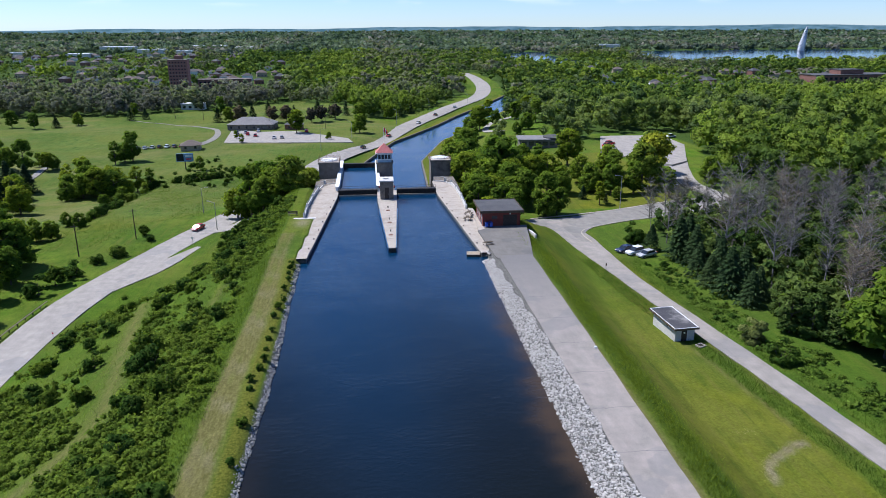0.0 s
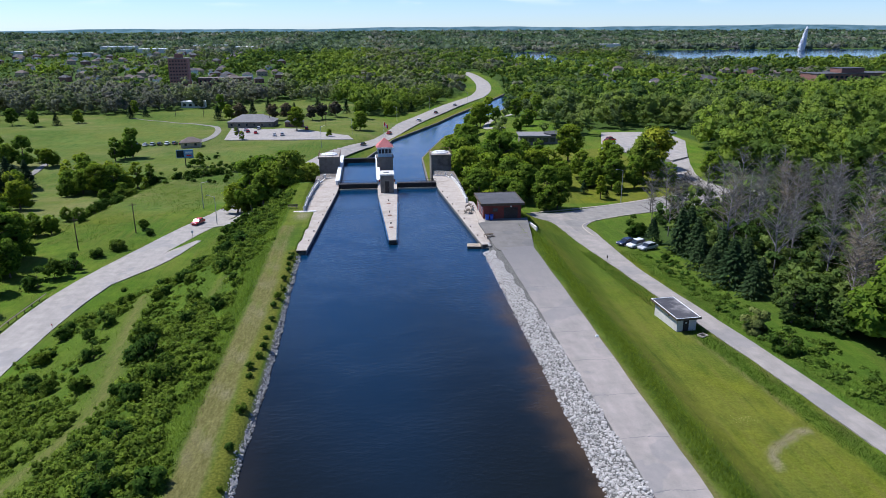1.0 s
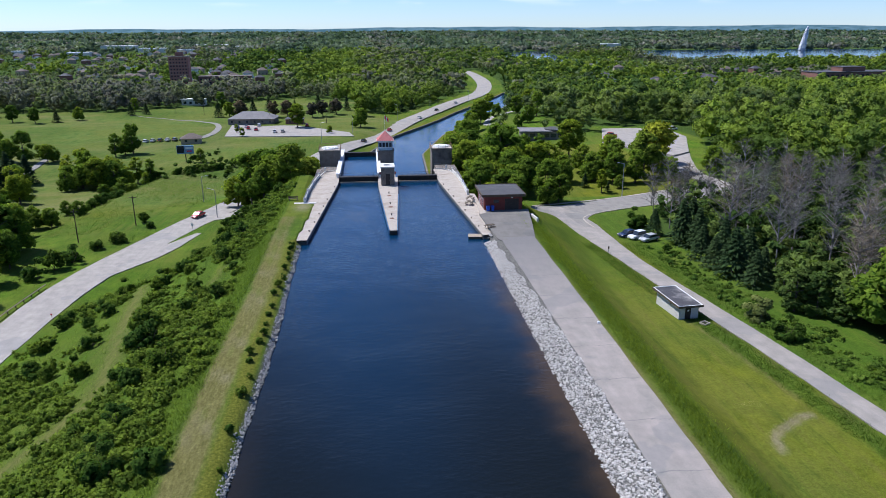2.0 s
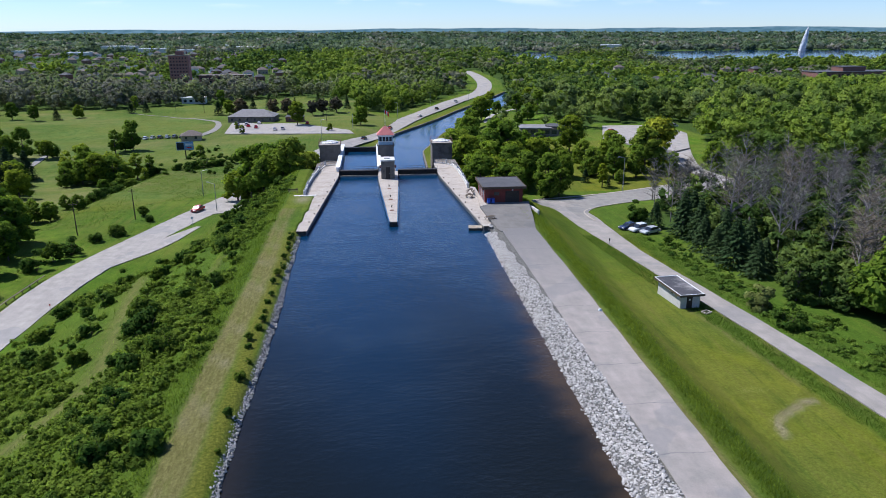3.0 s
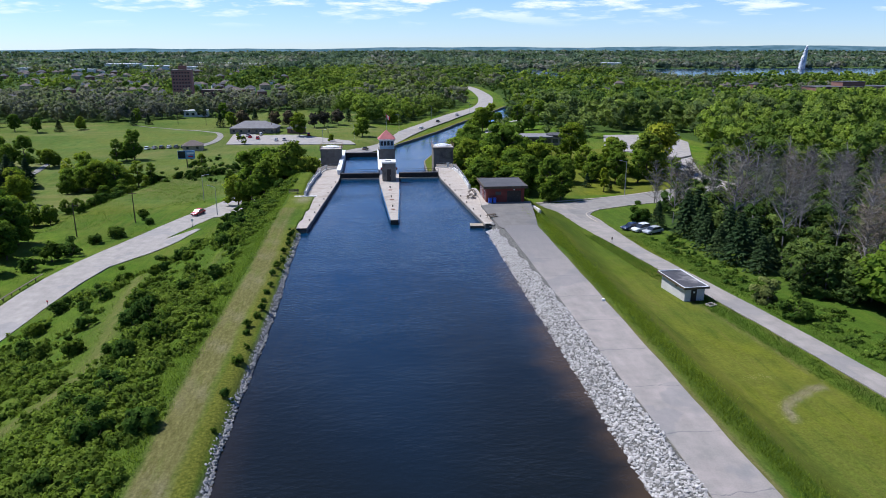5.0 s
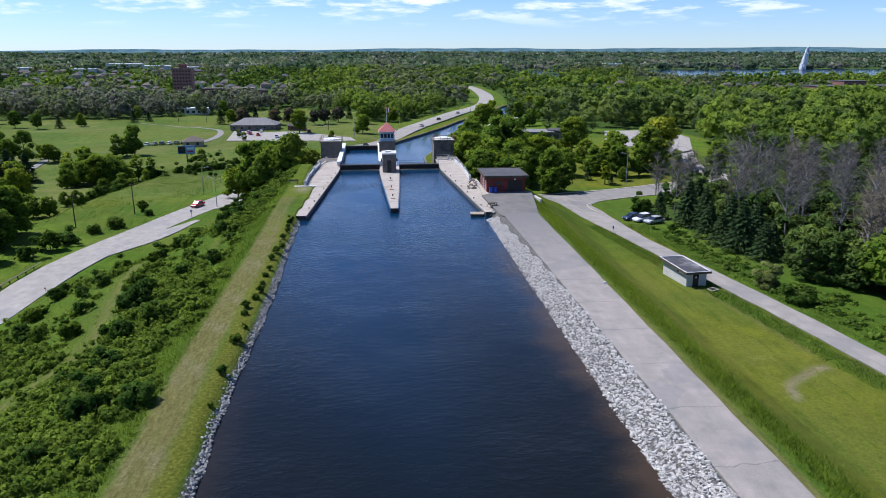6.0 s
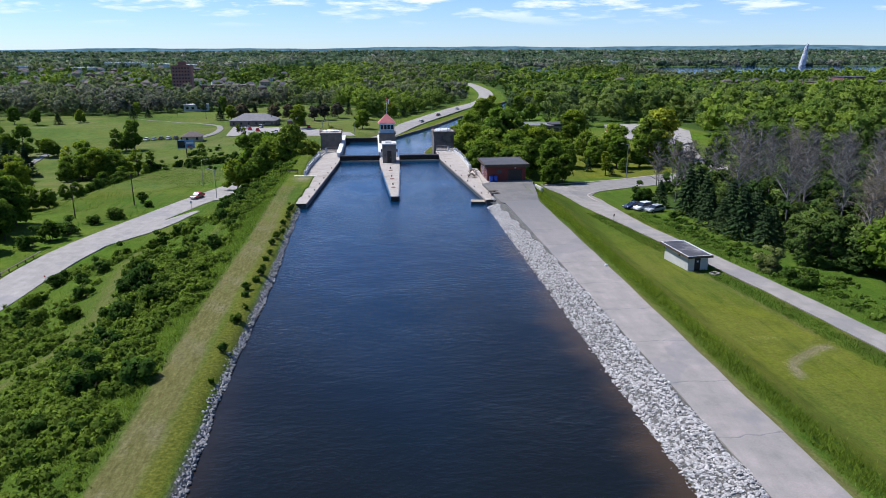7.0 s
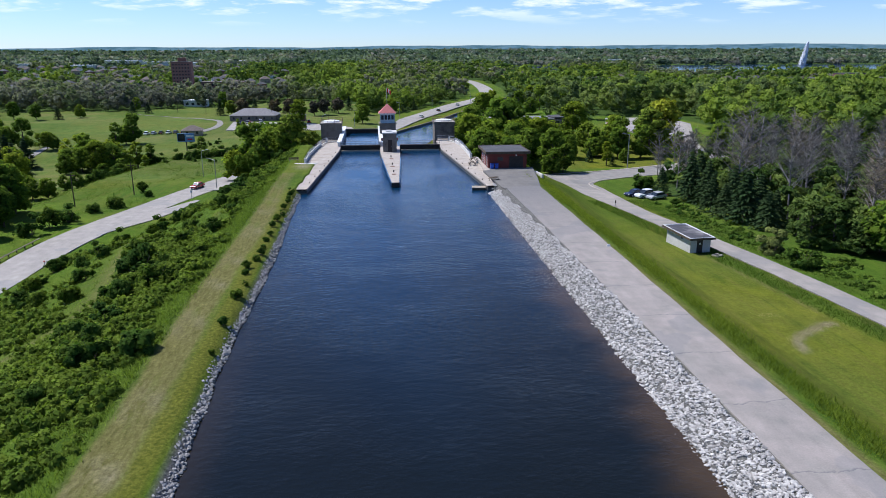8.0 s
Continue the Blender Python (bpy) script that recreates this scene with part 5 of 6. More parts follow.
def plant(kind, x, y, scale=1.0, label="", group="", base=None, r=rng):
    """One plant at x, y; the model itself serves first, then its copies."""
    model = MODELS[kind][int(r.integers(len(MODELS[kind])))]
    z = gz(x, y) if base is None else base
    s = scale * r.uniform(0.88, 1.12)
    m = pose(x, y, z, 0, 0, r.uniform(0, 360)) @ Matrix.Diagonal((s * r.uniform(0.92, 1.08), s * r.uniform(0.92, 1.08), s, 1))
    if model.name in used:
        ob = copy_thing(model, m)
        ob.matrix_basis = m
    else:
        used.add(model.name)
        ob = model
        ob.matrix_basis = m
    tagged(ob, label, group=group)
    return ob


def scatter(poly, step, r, jitter=0.45):
    """Points on an uneven grid inside a polygon."""
    xs_, ys_ = [p[0] for p in poly], [p[1] for p in poly]
    px, py = np.meshgrid(np.arange(min(xs_), max(xs_), step), np.arange(min(ys_), max(ys_), step))
    px = px + r.uniform(-jitter, jitter, px.shape) * step
    py = py + r.uniform(-jitter, jitter, py.shape) * step
    px, py = px.ravel(), py.ravel()
    k = inside(px, py, poly) & ~on_road(px, py, 2.5)
    return list(zip(px[k], py[k]))


# trees beside the lock
for x, y, s in ((-37, 193, 1.1), (-31, 196, 1.25), (-25.5, 199, 1.15), (-34, 203, 1.35), (-27, 207, 1.3), (-23, 206, 1.1), (-22.5, 216, 1.15), (-35, 216, 1.25), (-39, 204, 1.2), (-30, 220, 1.2), (-33, 188, 1.05), (-28, 192, 1.0), (-42, 199, 1.0)):
    plant("broad", x, y, s, "leafy green tree below the quay", "trees beside the lock")
plant("gold", -25.5, 188, 0.9, "bright yellow-green tree below the quay", "trees beside the lock")
plant("gold", -21.8, 196, 1.0, "bright yellow-green tree beside the tower", "trees beside the lock")
for x, y in scatter(TREES_LOCK, 8.5, rng):
    plant("broad", x, y, rng.uniform(1.1, 1.45), "full green tree beside the lift lock", "trees beside the lock")
for x, y, s in ((22.5, 197, 1.2), (29, 194, 1.2), (35, 193, 1.1), (23, 184, 1.0), (28.5, 182, 1.05), (23, 174, 0.85), (29, 171, 0.9), (34, 183, 0.9), (24, 165, 0.62), (30, 162, 0.6), (37, 204, 1.25), (36, 189, 1.05)):
    plant("broad", x, y, s, "full green tree beside the lift lock", "trees beside the lock")
# lawn trees by the cross road
for x, y, s, k in ((41.4, 177.3, 0.85, "broad"), (51.7, 200.3, 0.62, "broad"), (60.5, 200.3, 0.85, "broad"), (65.4, 196.4, 0.8, "broad"), (64.9, 189.5, 0.35, "broad"), (48.8, 210.1, 0.5, "slim"), (56.6, 222.8, 0.5, "broad"),
                   (72.2, 196.4, 0.85, "broad"), (70.2, 209.1, 0.8, "broad"), (77.1, 203.2, 1.2, "gold"), (83.9, 211.0, 1.3, "gold"), (87.8, 222.8, 1.1, "gold"), (81.0, 191.5, 0.8, "slim"), (98.6, 201.3, 0.6, "broad"),
                   (55.6, 191.5, 0.4, "spruce"), (60.5, 186.1, 0.3, "spruce"), (101.5, 209.1, 0.8, "broad"), (74.2, 226.7, 0.9, "broad"), (85.9, 226.7, 0.8, "broad")):
    plant(k, x, y, s, "tree on the mown lawn by the road", "trees on the lawn")
# spruce row, near edge of the wood
for x, y, s in ((57.4, 130.9, 1.0), (55.2, 139.5, 0.55), (58.8, 126.5, 0.85), (56.4, 119.6, 0.82), (59.8, 118.3, 0.95), (56.0, 114.0, 0.78), (56.9, 109.0, 0.84), (57.6, 103.0, 0.66),
                (61.5, 112.5, 0.8), (62, 124, 0.9), (61.0, 134.5, 1.0), (63.5, 118, 0.8), (60.6, 106, 0.7)):
    plant("spruce", x, y, s, group="spruce row by the wood")
for x, y, s, k in ((50.4, 88.6, 1.05, "pale"), (50.8, 82.2, 1.0, "tall_shrub"), (54.4, 147.4, 1.25, "tall_shrub"), (52.2, 125.5, 0.6, "shrub"), (52.4, 143.6, 1.3, "shrub")):
    plant(k, x, y, s)
for x, y, s, k in ((57.6, 91.5, 0.62, "dark"), (59.8, 89.5, 0.6, "dark"), (62, 86.5, 0.62, "dark"), (65.5, 87.5, 0.66, "dark"), (60.0, 98.6, 0.62, "dark"), (63.5, 94.0, 0.66, "dark"), (67.0, 80.0, 0.7, "dark"), (66.8, 72.0, 0.7, "dark")):
    plant(k, x, y, s, "dark green tree at the edge of the wood", "trees in the wood")
for x, y in ((66, 168), (68.5, 164), (72, 167), (75, 162), (79, 166), (70, 160), (62, 157), (65, 150), (61, 145)):
    plant("bare", x, y, rng.uniform(0.75, 1.0), group="bare trees in the wood")
# wood on the far side of the park road
for x, y in scatter(WOOD_RIGHT, 7.0, rng):
    if x > min(215, y * 0.84 + 26) or y < 55 or (x < 62 and y < 150):
        continue
    if x < 69 and y > 142:
        continue
    near = (y < 171) & (x > 62) & (x < 170) & (y > 88)
    roll = rng.uniform()
    kind = "bare" if near and roll < 0.66 else ("dark" if near or roll < 0.3 else ("slim" if roll < 0.65 else "broad"))
    plant(kind, x, y, rng.uniform(0.95, 1.35) if kind == "bare" else (rng.uniform(0.5, 0.8) if near else rng.uniform(0.9, 1.2)), group="trees in the wood")
# golf course and valley groves
for x, y, s, k in ((-108, 262, 0.95, "broad"), (-102, 260, 1.0, "broad"), (-114, 266, 1.0, "broad"), (-97, 262, 1.0, "broad"), (-110, 272, 1.0, "broad"), (-99, 268, 1.05, "broad"), (-94, 265, 0.9, "broad"), (-105, 266, 1.05, "broad"), (-117, 272, 0.9, "slim"), (-112, 258, 0.8, "broad"), (-92, 272, 0.9, "slim"), (-88, 275, 0.75, "slim"), (-104, 270, 0.7, "broad"),
                   (-126, 250, 1.0, "broad"), (-121, 240, 1.0, "spruce"), (-116, 232, 1.1, "broad"), (-130, 262, 1.0, "broad"), (-124, 225, 1.1, "broad"), (-135, 235, 1.2, "broad"), (-140, 250, 1.1, "broad"),
                   (-89, 247, 0.45, "broad"), (-84, 255, 0.35, "broad"), (-89, 190, 0.55, "broad"), (-84, 196, 0.45, "broad"), (-92, 180, 0.7, "broad"), (-98, 176, 0.8, "broad"), (-90, 168, 0.7, "broad"),
                   (-84, 160, 0.6, "broad"), (-82, 148, 0.75, "broad"), (-79, 138, 0.8, "broad"), (-80, 128, 0.9, "broad"), (-86, 140, 0.9, "broad"), (-95, 160, 0.9, "broad"), (-104, 184, 0.9, "broad"),
                   (-45, 402, 1.0, "broad"), (-64, 450, 1.0, "brown"), (-56, 455, 1.1, "brown"), (-40, 448, 1.0, "brown"), (-34, 452, 1.1, "brown"), (-26, 460, 1.0, "brown"), (-84, 452, 1.0, "brown"), (-92, 458, 1.0, "broad"), (-98, 455, 1.1, "spruce"), (-10, 402, 1.1, "broad"), (-26, 378, 0.4, "broad"), (-75, 385, 0.4, "slim"), (-70, 372, 0.35, "broad"), (-60, 470, 0.9, "spruce"), (-52, 462, 1.0, "spruce"),
                   (-88, 480, 1.0, "spruce"), (-80, 475, 1.0, "spruce"), (-72, 490, 1.1, "spruce"), (-30, 470, 1.0, "spruce"), (-20, 480, 0.9, "spruce"), (-40, 500, 1.1, "spruce"), (-10, 450, 0.9, "broad"),
                   (8, 470, 0.9, "broad"), (16, 480, 0.8, "spruce"), (24, 495, 0.8, "spruce"), (-155, 470, 0.9, "spruce"), (-148, 478, 0.9, "spruce"), (-200, 440, 0.8, "broad"), (-190, 445, 0.8, "spruce"),
                   (-215, 445, 0.9, "broad"), (-230, 450, 0.9, "spruce"), (-180, 452, 0.8, "broad"), (-160, 495, 0.8, "broad"), (-105, 500, 0.9, "broad"), (-240, 470, 1.0, "broad")):
    plant(k, x, y, s, "tree on the open golf course" if y > 210 else "tree in the valley beside the road")
for x, y, s, k in ((-128.5, 247.7, 1.2, "spruce"), (-132.9, 266.1, 1.25, "spruce"), (-132.6, 274.5, 1.15, "spruce"), (-142.2, 273.4, 1.3, "spruce"), (-138.3, 272.8, 1.3, "spruce"), (-153.6, 306.0, 1.0, "broad"), (-147.3, 306.8, 1.0, "broad"), (-160.0, 312.4, 1.0, "broad"), (-137.6, 305.1, 0.7, "broad"), (-136.7, 308.5, 0.6, "broad"), (-145.2, 315.2, 0.55, "broad"), (-110.0, 326.4, 1.05, "broad"), (-112.5, 323.7, 0.95, "broad"), (-114.9, 318.3, 0.95, "slim"), (-93.3, 190.5, 0.62, "broad"), (-92.6, 208.9, 0.42, "broad"), (-84.4, 155.5, 1.0, "broad"), (-82.8, 159.4, 0.9, "broad"), (-94.5, 173.8, 1.0, "broad"), (-94.3, 180.4, 0.85, "broad"), (-104.2, 194.0, 0.9, "broad"), (-114.7, 281.5, 0.85, "broad"), (-91.5, 235.5, 0.5, "broad"), (-98.4, 260.8, 0.5, "broad"), (-75.2, 301.1, 0.45, "broad"), (-79.5, 147.3, 0.8, "broad"), (33.7, 188.3, 1.0, "broad"), (37.3, 185.0, 0.95, "broad"), (43.0, 199.1, 1.05, "broad"), (40.8, 173.6, 0.72, "broad"), (43.7, 174.7, 0.6, "broad"), (52.2, 219.9, 1.0, "broad"), (51.3, 197.5, 0.8, "broad"), (61.0, 212.4, 0.9, "broad"), (60.9, 201.5, 0.75, "broad"), (64.7, 241.5, 1.0, "broad"), (43.1, 241.2, 1.15, "broad"), (47.9, 240.6, 1.1, "broad"), (53.1, 237.2, 1.0, "slim"), (58.4, 184.9, 0.5, "slim")):
    plant(k, x, y, s, "full green tree in the valley" if x < 0 else "full green tree on the lawn behind the brick building")
for x, y, s, k in ((26, 262, 0.8, "broad"), (27, 285, 0.8, "broad"), (28, 306, 0.8, "broad"), (32, 326, 0.8, "broad"), (39, 344, 0.75, "broad"), (46, 362, 0.8, "broad"), (53, 380, 0.85, "broad"), (62, 398, 0.8, "broad"), (36, 318, 0.9, "broad"), (44, 334, 0.9, "broad"), (50, 350, 0.95, "broad"), (62, 318, 0.6, "broad"), (69, 330, 0.7, "broad"), (58, 352, 0.6, "broad"), (72, 372, 0.8, "broad"), (78, 350, 0.9, "broad"), (82, 388, 0.95, "broad"), (66, 392, 0.55, "slim"), (90, 415, 0.9, "broad"), (84, 330, 0.9, "slim"), (78, 420, 0.6, "broad")):
    plant(k, x, y, s, "green tree on the lawn beside the lower canal", "trees beside the lower canal")
for x, y, s in ((-64, 166, 1.4), (-67, 161, 1.3), (-68.5, 151, 1.5), (-70, 146, 1.6), (-60, 178, 0.9), (-63, 183, 1.2), (-71, 140, 1.5)):
    plant("shrub", x, y, s, "dark round bush beside the road", "bushes beside the road")
for i in range(22):
    t = i / 21
    hx, hy = (-86 + 2 * math.sin(i), 205 + 60 * t) if i < 14 else (-92 + 4.2 * (i - 13), 272 + 2.0 * (i - 13))
    plant("shrub", hx + rng.uniform(-1.5, 1.5), hy + rng.uniform(-1, 1), rng.uniform(0.8, 1.7), "hedge bush along the field edge", "hedge along the field")
for i in range(34):
    plant("shrub", -60 - 25 * rng.uniform() + i * 0.4, 262 + 60 * rng.uniform(), rng.uniform(0.5, 0.9), "low bush in the meadow", "bushes in the meadow")
# shrubs on the embankment
for i in range(150):
    y = 38 + 140 * rng.uniform()
    x = -26 - 32 * rng.uniform() * (1 - 0.55 * float(sm(110, 160, y)))
    if road_distance(np.array(x), np.array(y), SLOPE_PATH) > 2.4 and not on_road(np.array(x), np.array(y), 3):
        plant("shrub", x, y, 0.4 + 0.75 * rng.uniform() ** 1.5, "bushy green shrub on the embankment", "shrubs on the embankment")
plant("shrub", -24.2, 55.6, 1.05, "round dark green shrub beside the grass track", "shrubs on the embankment")
plant("shrub", -36.5, 95.0, 1.5, "tall green shrub on the embankment", "shrubs on the embankment")
for x, y, s in ((-18.2, 67.8, 0.48), (-18.1, 60.6, 0.32), (-18.6, 75.4, 0.36), (-18.9, 77.6, 0.4), (-18.2, 80.5, 0.38), (-18.0, 83.0, 0.34), (-18.3, 89.2, 0.36), (-18.1, 92.0, 0.3), (-18.5, 97.0, 0.34), (-18.3, 100.4, 0.4), (-18.0, 104.0, 0.33),
                (-18.3, 108.3, 0.38), (-18.1, 113.0, 0.34), (-18.4, 116.0, 0.3), (-18.4, 119.2, 0.36), (-18.0, 71.5, 0.22), (-17.9, 54.5, 0.2), (-18.2, 86.0, 0.28), (-18.2, 121.5, 0.26)):
    plant("shrub", x, y, s, "low green tuft above the stone edge", "tufts along the stone edge")


# houses of the town stand in gaps of the woods
r4 = np.random.default_rng(12)
HOUSE_AT = []
while len(HOUSE_AT) < 240:
    if r4.uniform() < 0.8:
        hy = r4.uniform(680, 1500)
        hx = -hy * r4.uniform(0.12, 0.74)
    else:
        hy = r4.uniform(470, 900)
        hx = hy * r4.uniform(0.3, 0.66)
    if in_lake(np.array(hx), np.array(hy)) > -0.25 or (abs(hx + 160) < 60 and abs(hy - 700) < 50) or (abs(hx - 452) < 60 and abs(hy - 655) < 50) or (hx < 0 and bool(inside(hx, hy, GOLF))):
        continue
    HOUSE_AT.append((hx, hy))
HOUSE_XY = np.array(HOUSE_AT)
BIG_AT = [(-178, 694, 12, 70), (-140, 706, 30, 60), (452, 655, 46, 60), (-560, 1480, 40, 90), (-470, 1650, 50, 120), (-700, 1560, 35, 90), (-380, 1560, 30, 90), (-620, 1900, 70, 150), (-300, 1800, 45, 130), (-430, 2050, 80, 160), (620, 1900, 60, 140)]


def clear_of_houses(x, y):
    ok = np.ones(len(x), bool)
    for hx, hy in HOUSE_XY:
        ok &= ~((np.abs(x - hx) < 12) & (y > hy - 62) & (y < hy + 9))
    for hx, hy, w, d in BIG_AT:
        ok &= ~((np.abs(x - hx) < w) & (y > hy - d) & (y < hy + 14))
    return ok


# far woods: one uneven canopy, coarser with distance
def canopy(name, x, y, cards, size, height, radius, r, label, mat="leaf_far", puffs=14, mixed=True):
    n = len(x)
    z = ground(x, y)
    h = height * r.uniform(0.6, 1.25, n) * (1 - 0.62 * sm(-1.3, -0.2, in_lake(x, y)) * (y < 1300))
    town = (x < -90) & (y > 640) & (y < 1700) & (np.sin(x / 37) * np.sin(y / 41) + np.sin(x / 90 + 1) * 0.5 > -0.3)
    h = np.where(town, h * 0.48, h)
    allc, tints, greys, softs = [], [], [], []
    patch = sm(0.35, 1.0, np.sin(x / 61 + 0.7) + np.sin(y / 47 + x / 130) + 0.5 * np.sin(x / 23)) * 0.85 * r.uniform(0.2, 1, n)
    patch = np.where((x < -30) & (y > 470) & (y < 640), np.maximum(patch, np.where(x < -70, 0.98, 0.75) * r.uniform(0.1, 1, n) ** 0.6), patch)
    patch = patch * mixed * np.where((x > 40) & (y < 620), 0.3, 1.0)
    stand = 0.22 * (np.sin(x / 53 + 2) + np.sin(y / 39 + x / 90))
    for v in range(6):
        c, s = crown_puffs(r, 1.0, radius / height, 0.25, puffs)
        base, soft = foliage(c, s, cards, size / height, r, 0.9, 0.85 if height > 5 else 0.5)
        per = len(base)
        k = np.arange(n) % 6 == v
        a = r.uniform(0, 2 * np.pi, k.sum())
        ca, sa = np.cos(a)[:, None, None], np.sin(a)[:, None, None]
        b = base[None].repeat(k.sum(), 0).reshape(k.sum(), -1, 3)
        bx, by = b[..., 0] * ca[..., 0] - b[..., 1] * sa[..., 0], b[..., 0] * sa[..., 0] + b[..., 1] * ca[..., 0]
        hh = h[k][:, None]
        sx, sy = soft[None, :, 0] * ca[..., 0] - soft[None, :, 1] * sa[..., 0], soft[None, :, 0] * sa[..., 0] + soft[None, :, 1] * ca[..., 0]
        softs.append(np.stack([sx, sy, np.broadcast_to(soft[None, :, 2], sx.shape)], -1).reshape(-1, 3))
        allc.append(np.stack([bx * hh + x[k][:, None], by * hh + y[k][:, None], b[..., 2] * hh + z[k][:, None] - 0.3], -1).reshape(-1, 3, 3))
        greys.append(np.repeat(patch[k], per))
        tints.append(np.repeat(np.clip(r.beta(0.8, 1.0, k.sum()) + 0.08 + stand[k] + 0.3 * ((x[k] > 95) & (y[k] > 185) & (y[k] < 420)), 0, 1), per))
    ob = new(name, cards_mesh(name, np.concatenate(allc), mat, np.concatenate(tints), np.concatenate(greys), np.concatenate(softs)))
    return tagged(ob, label, "woods", kind="stuff")


def wood_points(y0, y1, step, r):
    px, py = np.meshgrid(np.arange(-y1 * 0.6 - 60, y1 * 0.86 + 40, step), np.arange(y0, y1, step))
    px, py = (px + r.uniform(-0.5, 0.5, px.shape) * step).ravel(), (py + r.uniform(-0.5, 0.5, py.shape) * step).ravel()
    k = is_wood(px, py) & (px > -py * 0.6 - 60) & (px < py * 0.86 + 40)
    px, py = px[k], py[k]
    k = clear_of_houses(px, py)
    return px[k], py[k]


def thin(x, y, keep):
    return x[keep], y[keep]


r2 = np.random.default_rng(5)
x, y = wood_points(185, 620, 9.4, r2)
keep = (~inside(x, y, TREES_LOCK)) & (~inside(x, y, WOOD_RIGHT) | (x > 205))
for near_, cards_, size_ in ((True, 520, 0.62), (False, 240, 0.98)):
    canopy("nearer_woods", *thin(x, y, keep & ((y < 330) == near_)), cards_, size_, 13.5, 5.6, r2, "dense mixed green woods behind the lock")
x, y = wood_points(620, 1500, 14.5, r2)
TOWN = np.sin(x / 37) * np.sin(y / 41) + np.sin(x / 90 + 1) * 0.5
keep = ~((x < -90) & (TOWN > 1.1))
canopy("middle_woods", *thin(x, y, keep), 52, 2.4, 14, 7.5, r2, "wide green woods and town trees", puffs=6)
x, y = wood_points(1500, 2600, 34.0, r2)
canopy("far_woods", x, y, 46, 6.0, 12, 22.0, r2, "far wooded country around the lake", "leaf_hazed", puffs=5)
x, y = wood_points(2600, 4900, 58.0, r2)
canopy("distant_woods", x, y, 18, 10.0, 12, 38.0, r2, "distant wooded country up to the horizon", "leaf_hazed", puffs=3)

# bushes too many to count
r6 = np.random.default_rng(21)
n_ = 4000
x, y = -23.4 - 36 * r6.uniform(size=n_) ** 1.15, 34 + 145 * r6.uniform(size=n_)
upper = x > np.interp(y, [60, 75, 99, 122, 130], [-44, -37.6, -41, -45, -46])
clumped = waves(x * 2.5, y * 2.5) + 0.4 * r6.normal(size=n_)
keep = (x > -22.6 - (37 - 18 * sm(112, 158, y)) + 1) & ~on_road(x, y, 2.0) & (clumped > np.where(upper & (y < 135), -0.55, np.where(y < 110, -0.1, 0.0))) & (road_distance(x, y, SLOPE_PATH) > 1.9)
keep &= (x < -25.5) | (clumped > 0.55)
canopy("slope_bushes", *thin(x, y, keep), 120, 0.24, 1.15, 1.25, r6, "dense low bushes covering the embankment slope", "leaf_bush", puffs=6, mixed=False)
px = np.array(scatter(WOOD_RIGHT, 4.0, r6))
keep = (px[:, 0] < np.minimum(190, px[:, 1] * 0.84 + 26)) & (px[:, 1] > 55) & ((px[:, 0] > 61) | (px[:, 1] > 150))
canopy("wood_undergrowth", px[keep, 0], px[keep, 1], 170, 0.6, 6.4, 2.9, r6, "bushy undergrowth between the trees of the wood", "leaf_wood", puffs=8, mixed=False)
px = np.array([p for p in scatter([(54.5, 50), (62, 50), (58, 84), (54.5, 100), (54.5, 125), (50, 130), (48.6, 105), (50.5, 85)], 1.9, r6)])
canopy("verge_bushes", px[:, 0], px[:, 1], 80, 0.28, 0.8, 1.0, r6, "low bushes on the verge before the wood", "leaf_bush", puffs=6, mixed=False)

# tall grass and weeds on the slopes
def tufts(name, x, y, height, r, label, blades=5, mat="leaf_grass"):
    n = len(x)
    z = ground(x, y)
    q = np.repeat(np.stack([x, y, z - 0.05], -1), blades, 0)
    m = n * blades
    q[:, :2] += r.normal(size=(m, 2)) * 0.28
    a = r.uniform(0, 2 * np.pi, m)
    w = 0.02 * r.uniform(0.6, 1.4, m)
    h = height * r.uniform(0.5, 1.3, m)
    side = np.stack([np.cos(a) * w, np.sin(a) * w, np.zeros(m)], -1)
    lean = np.stack([r.normal(size=m) * 0.55 * h, r.normal(size=m) * 0.55 * h, h], -1)
    cards = np.stack([q - side * 1.3, q + side * 1.3, q + lean], 1)
    t = np.clip(0.5 + 0.28 * np.repeat(waves(x * 2.2, y * 2.2), blades) * 0.6 + r.normal(size=m) * 0.15, 0, 1)
    up = np.array([0, 0, 1.0]) + r.normal(size=(m, 3)) * 0.25
    return tagged(new(name, cards_mesh(name, cards, mat, t, soft=up / np.linalg.norm(up, axis=1)[:, None])), label, "grass", kind="stuff")


r3 = np.random.default_rng(9)
x, y = -23 - 40 * r3.uniform(size=16000), 34 + 150 * r3.uniform(size=16000)
x[:5200] = -22.7 - 3.4 * r3.uniform(size=5200) ** 1.3
keep = ~on_road(x, y, 0.8) & (x > -22.6 - (37 - 18 * sm(112, 158, y)) - 3)
keep &= road_distance(x, y, SLOPE_PATH) > 0.5
tufts("tall_grass", *thin(x, y, keep), 0.42, r3, "tall green grass and weeds on the embankment")
x, y = 27.6 + 1.3 * r3.normal(size=11000), 34 + 130 * r3.uniform(size=11000)
x = np.maximum(x, 25.3 + 0.6 * r3.uniform(size=11000)) + 0.3 * np.sin(y / 3.1)
tufts("tall_grass", x, y, 0.3, r3, "tall grass below the service road")
y = 44 + 90 * r3.uniform(size=8500)
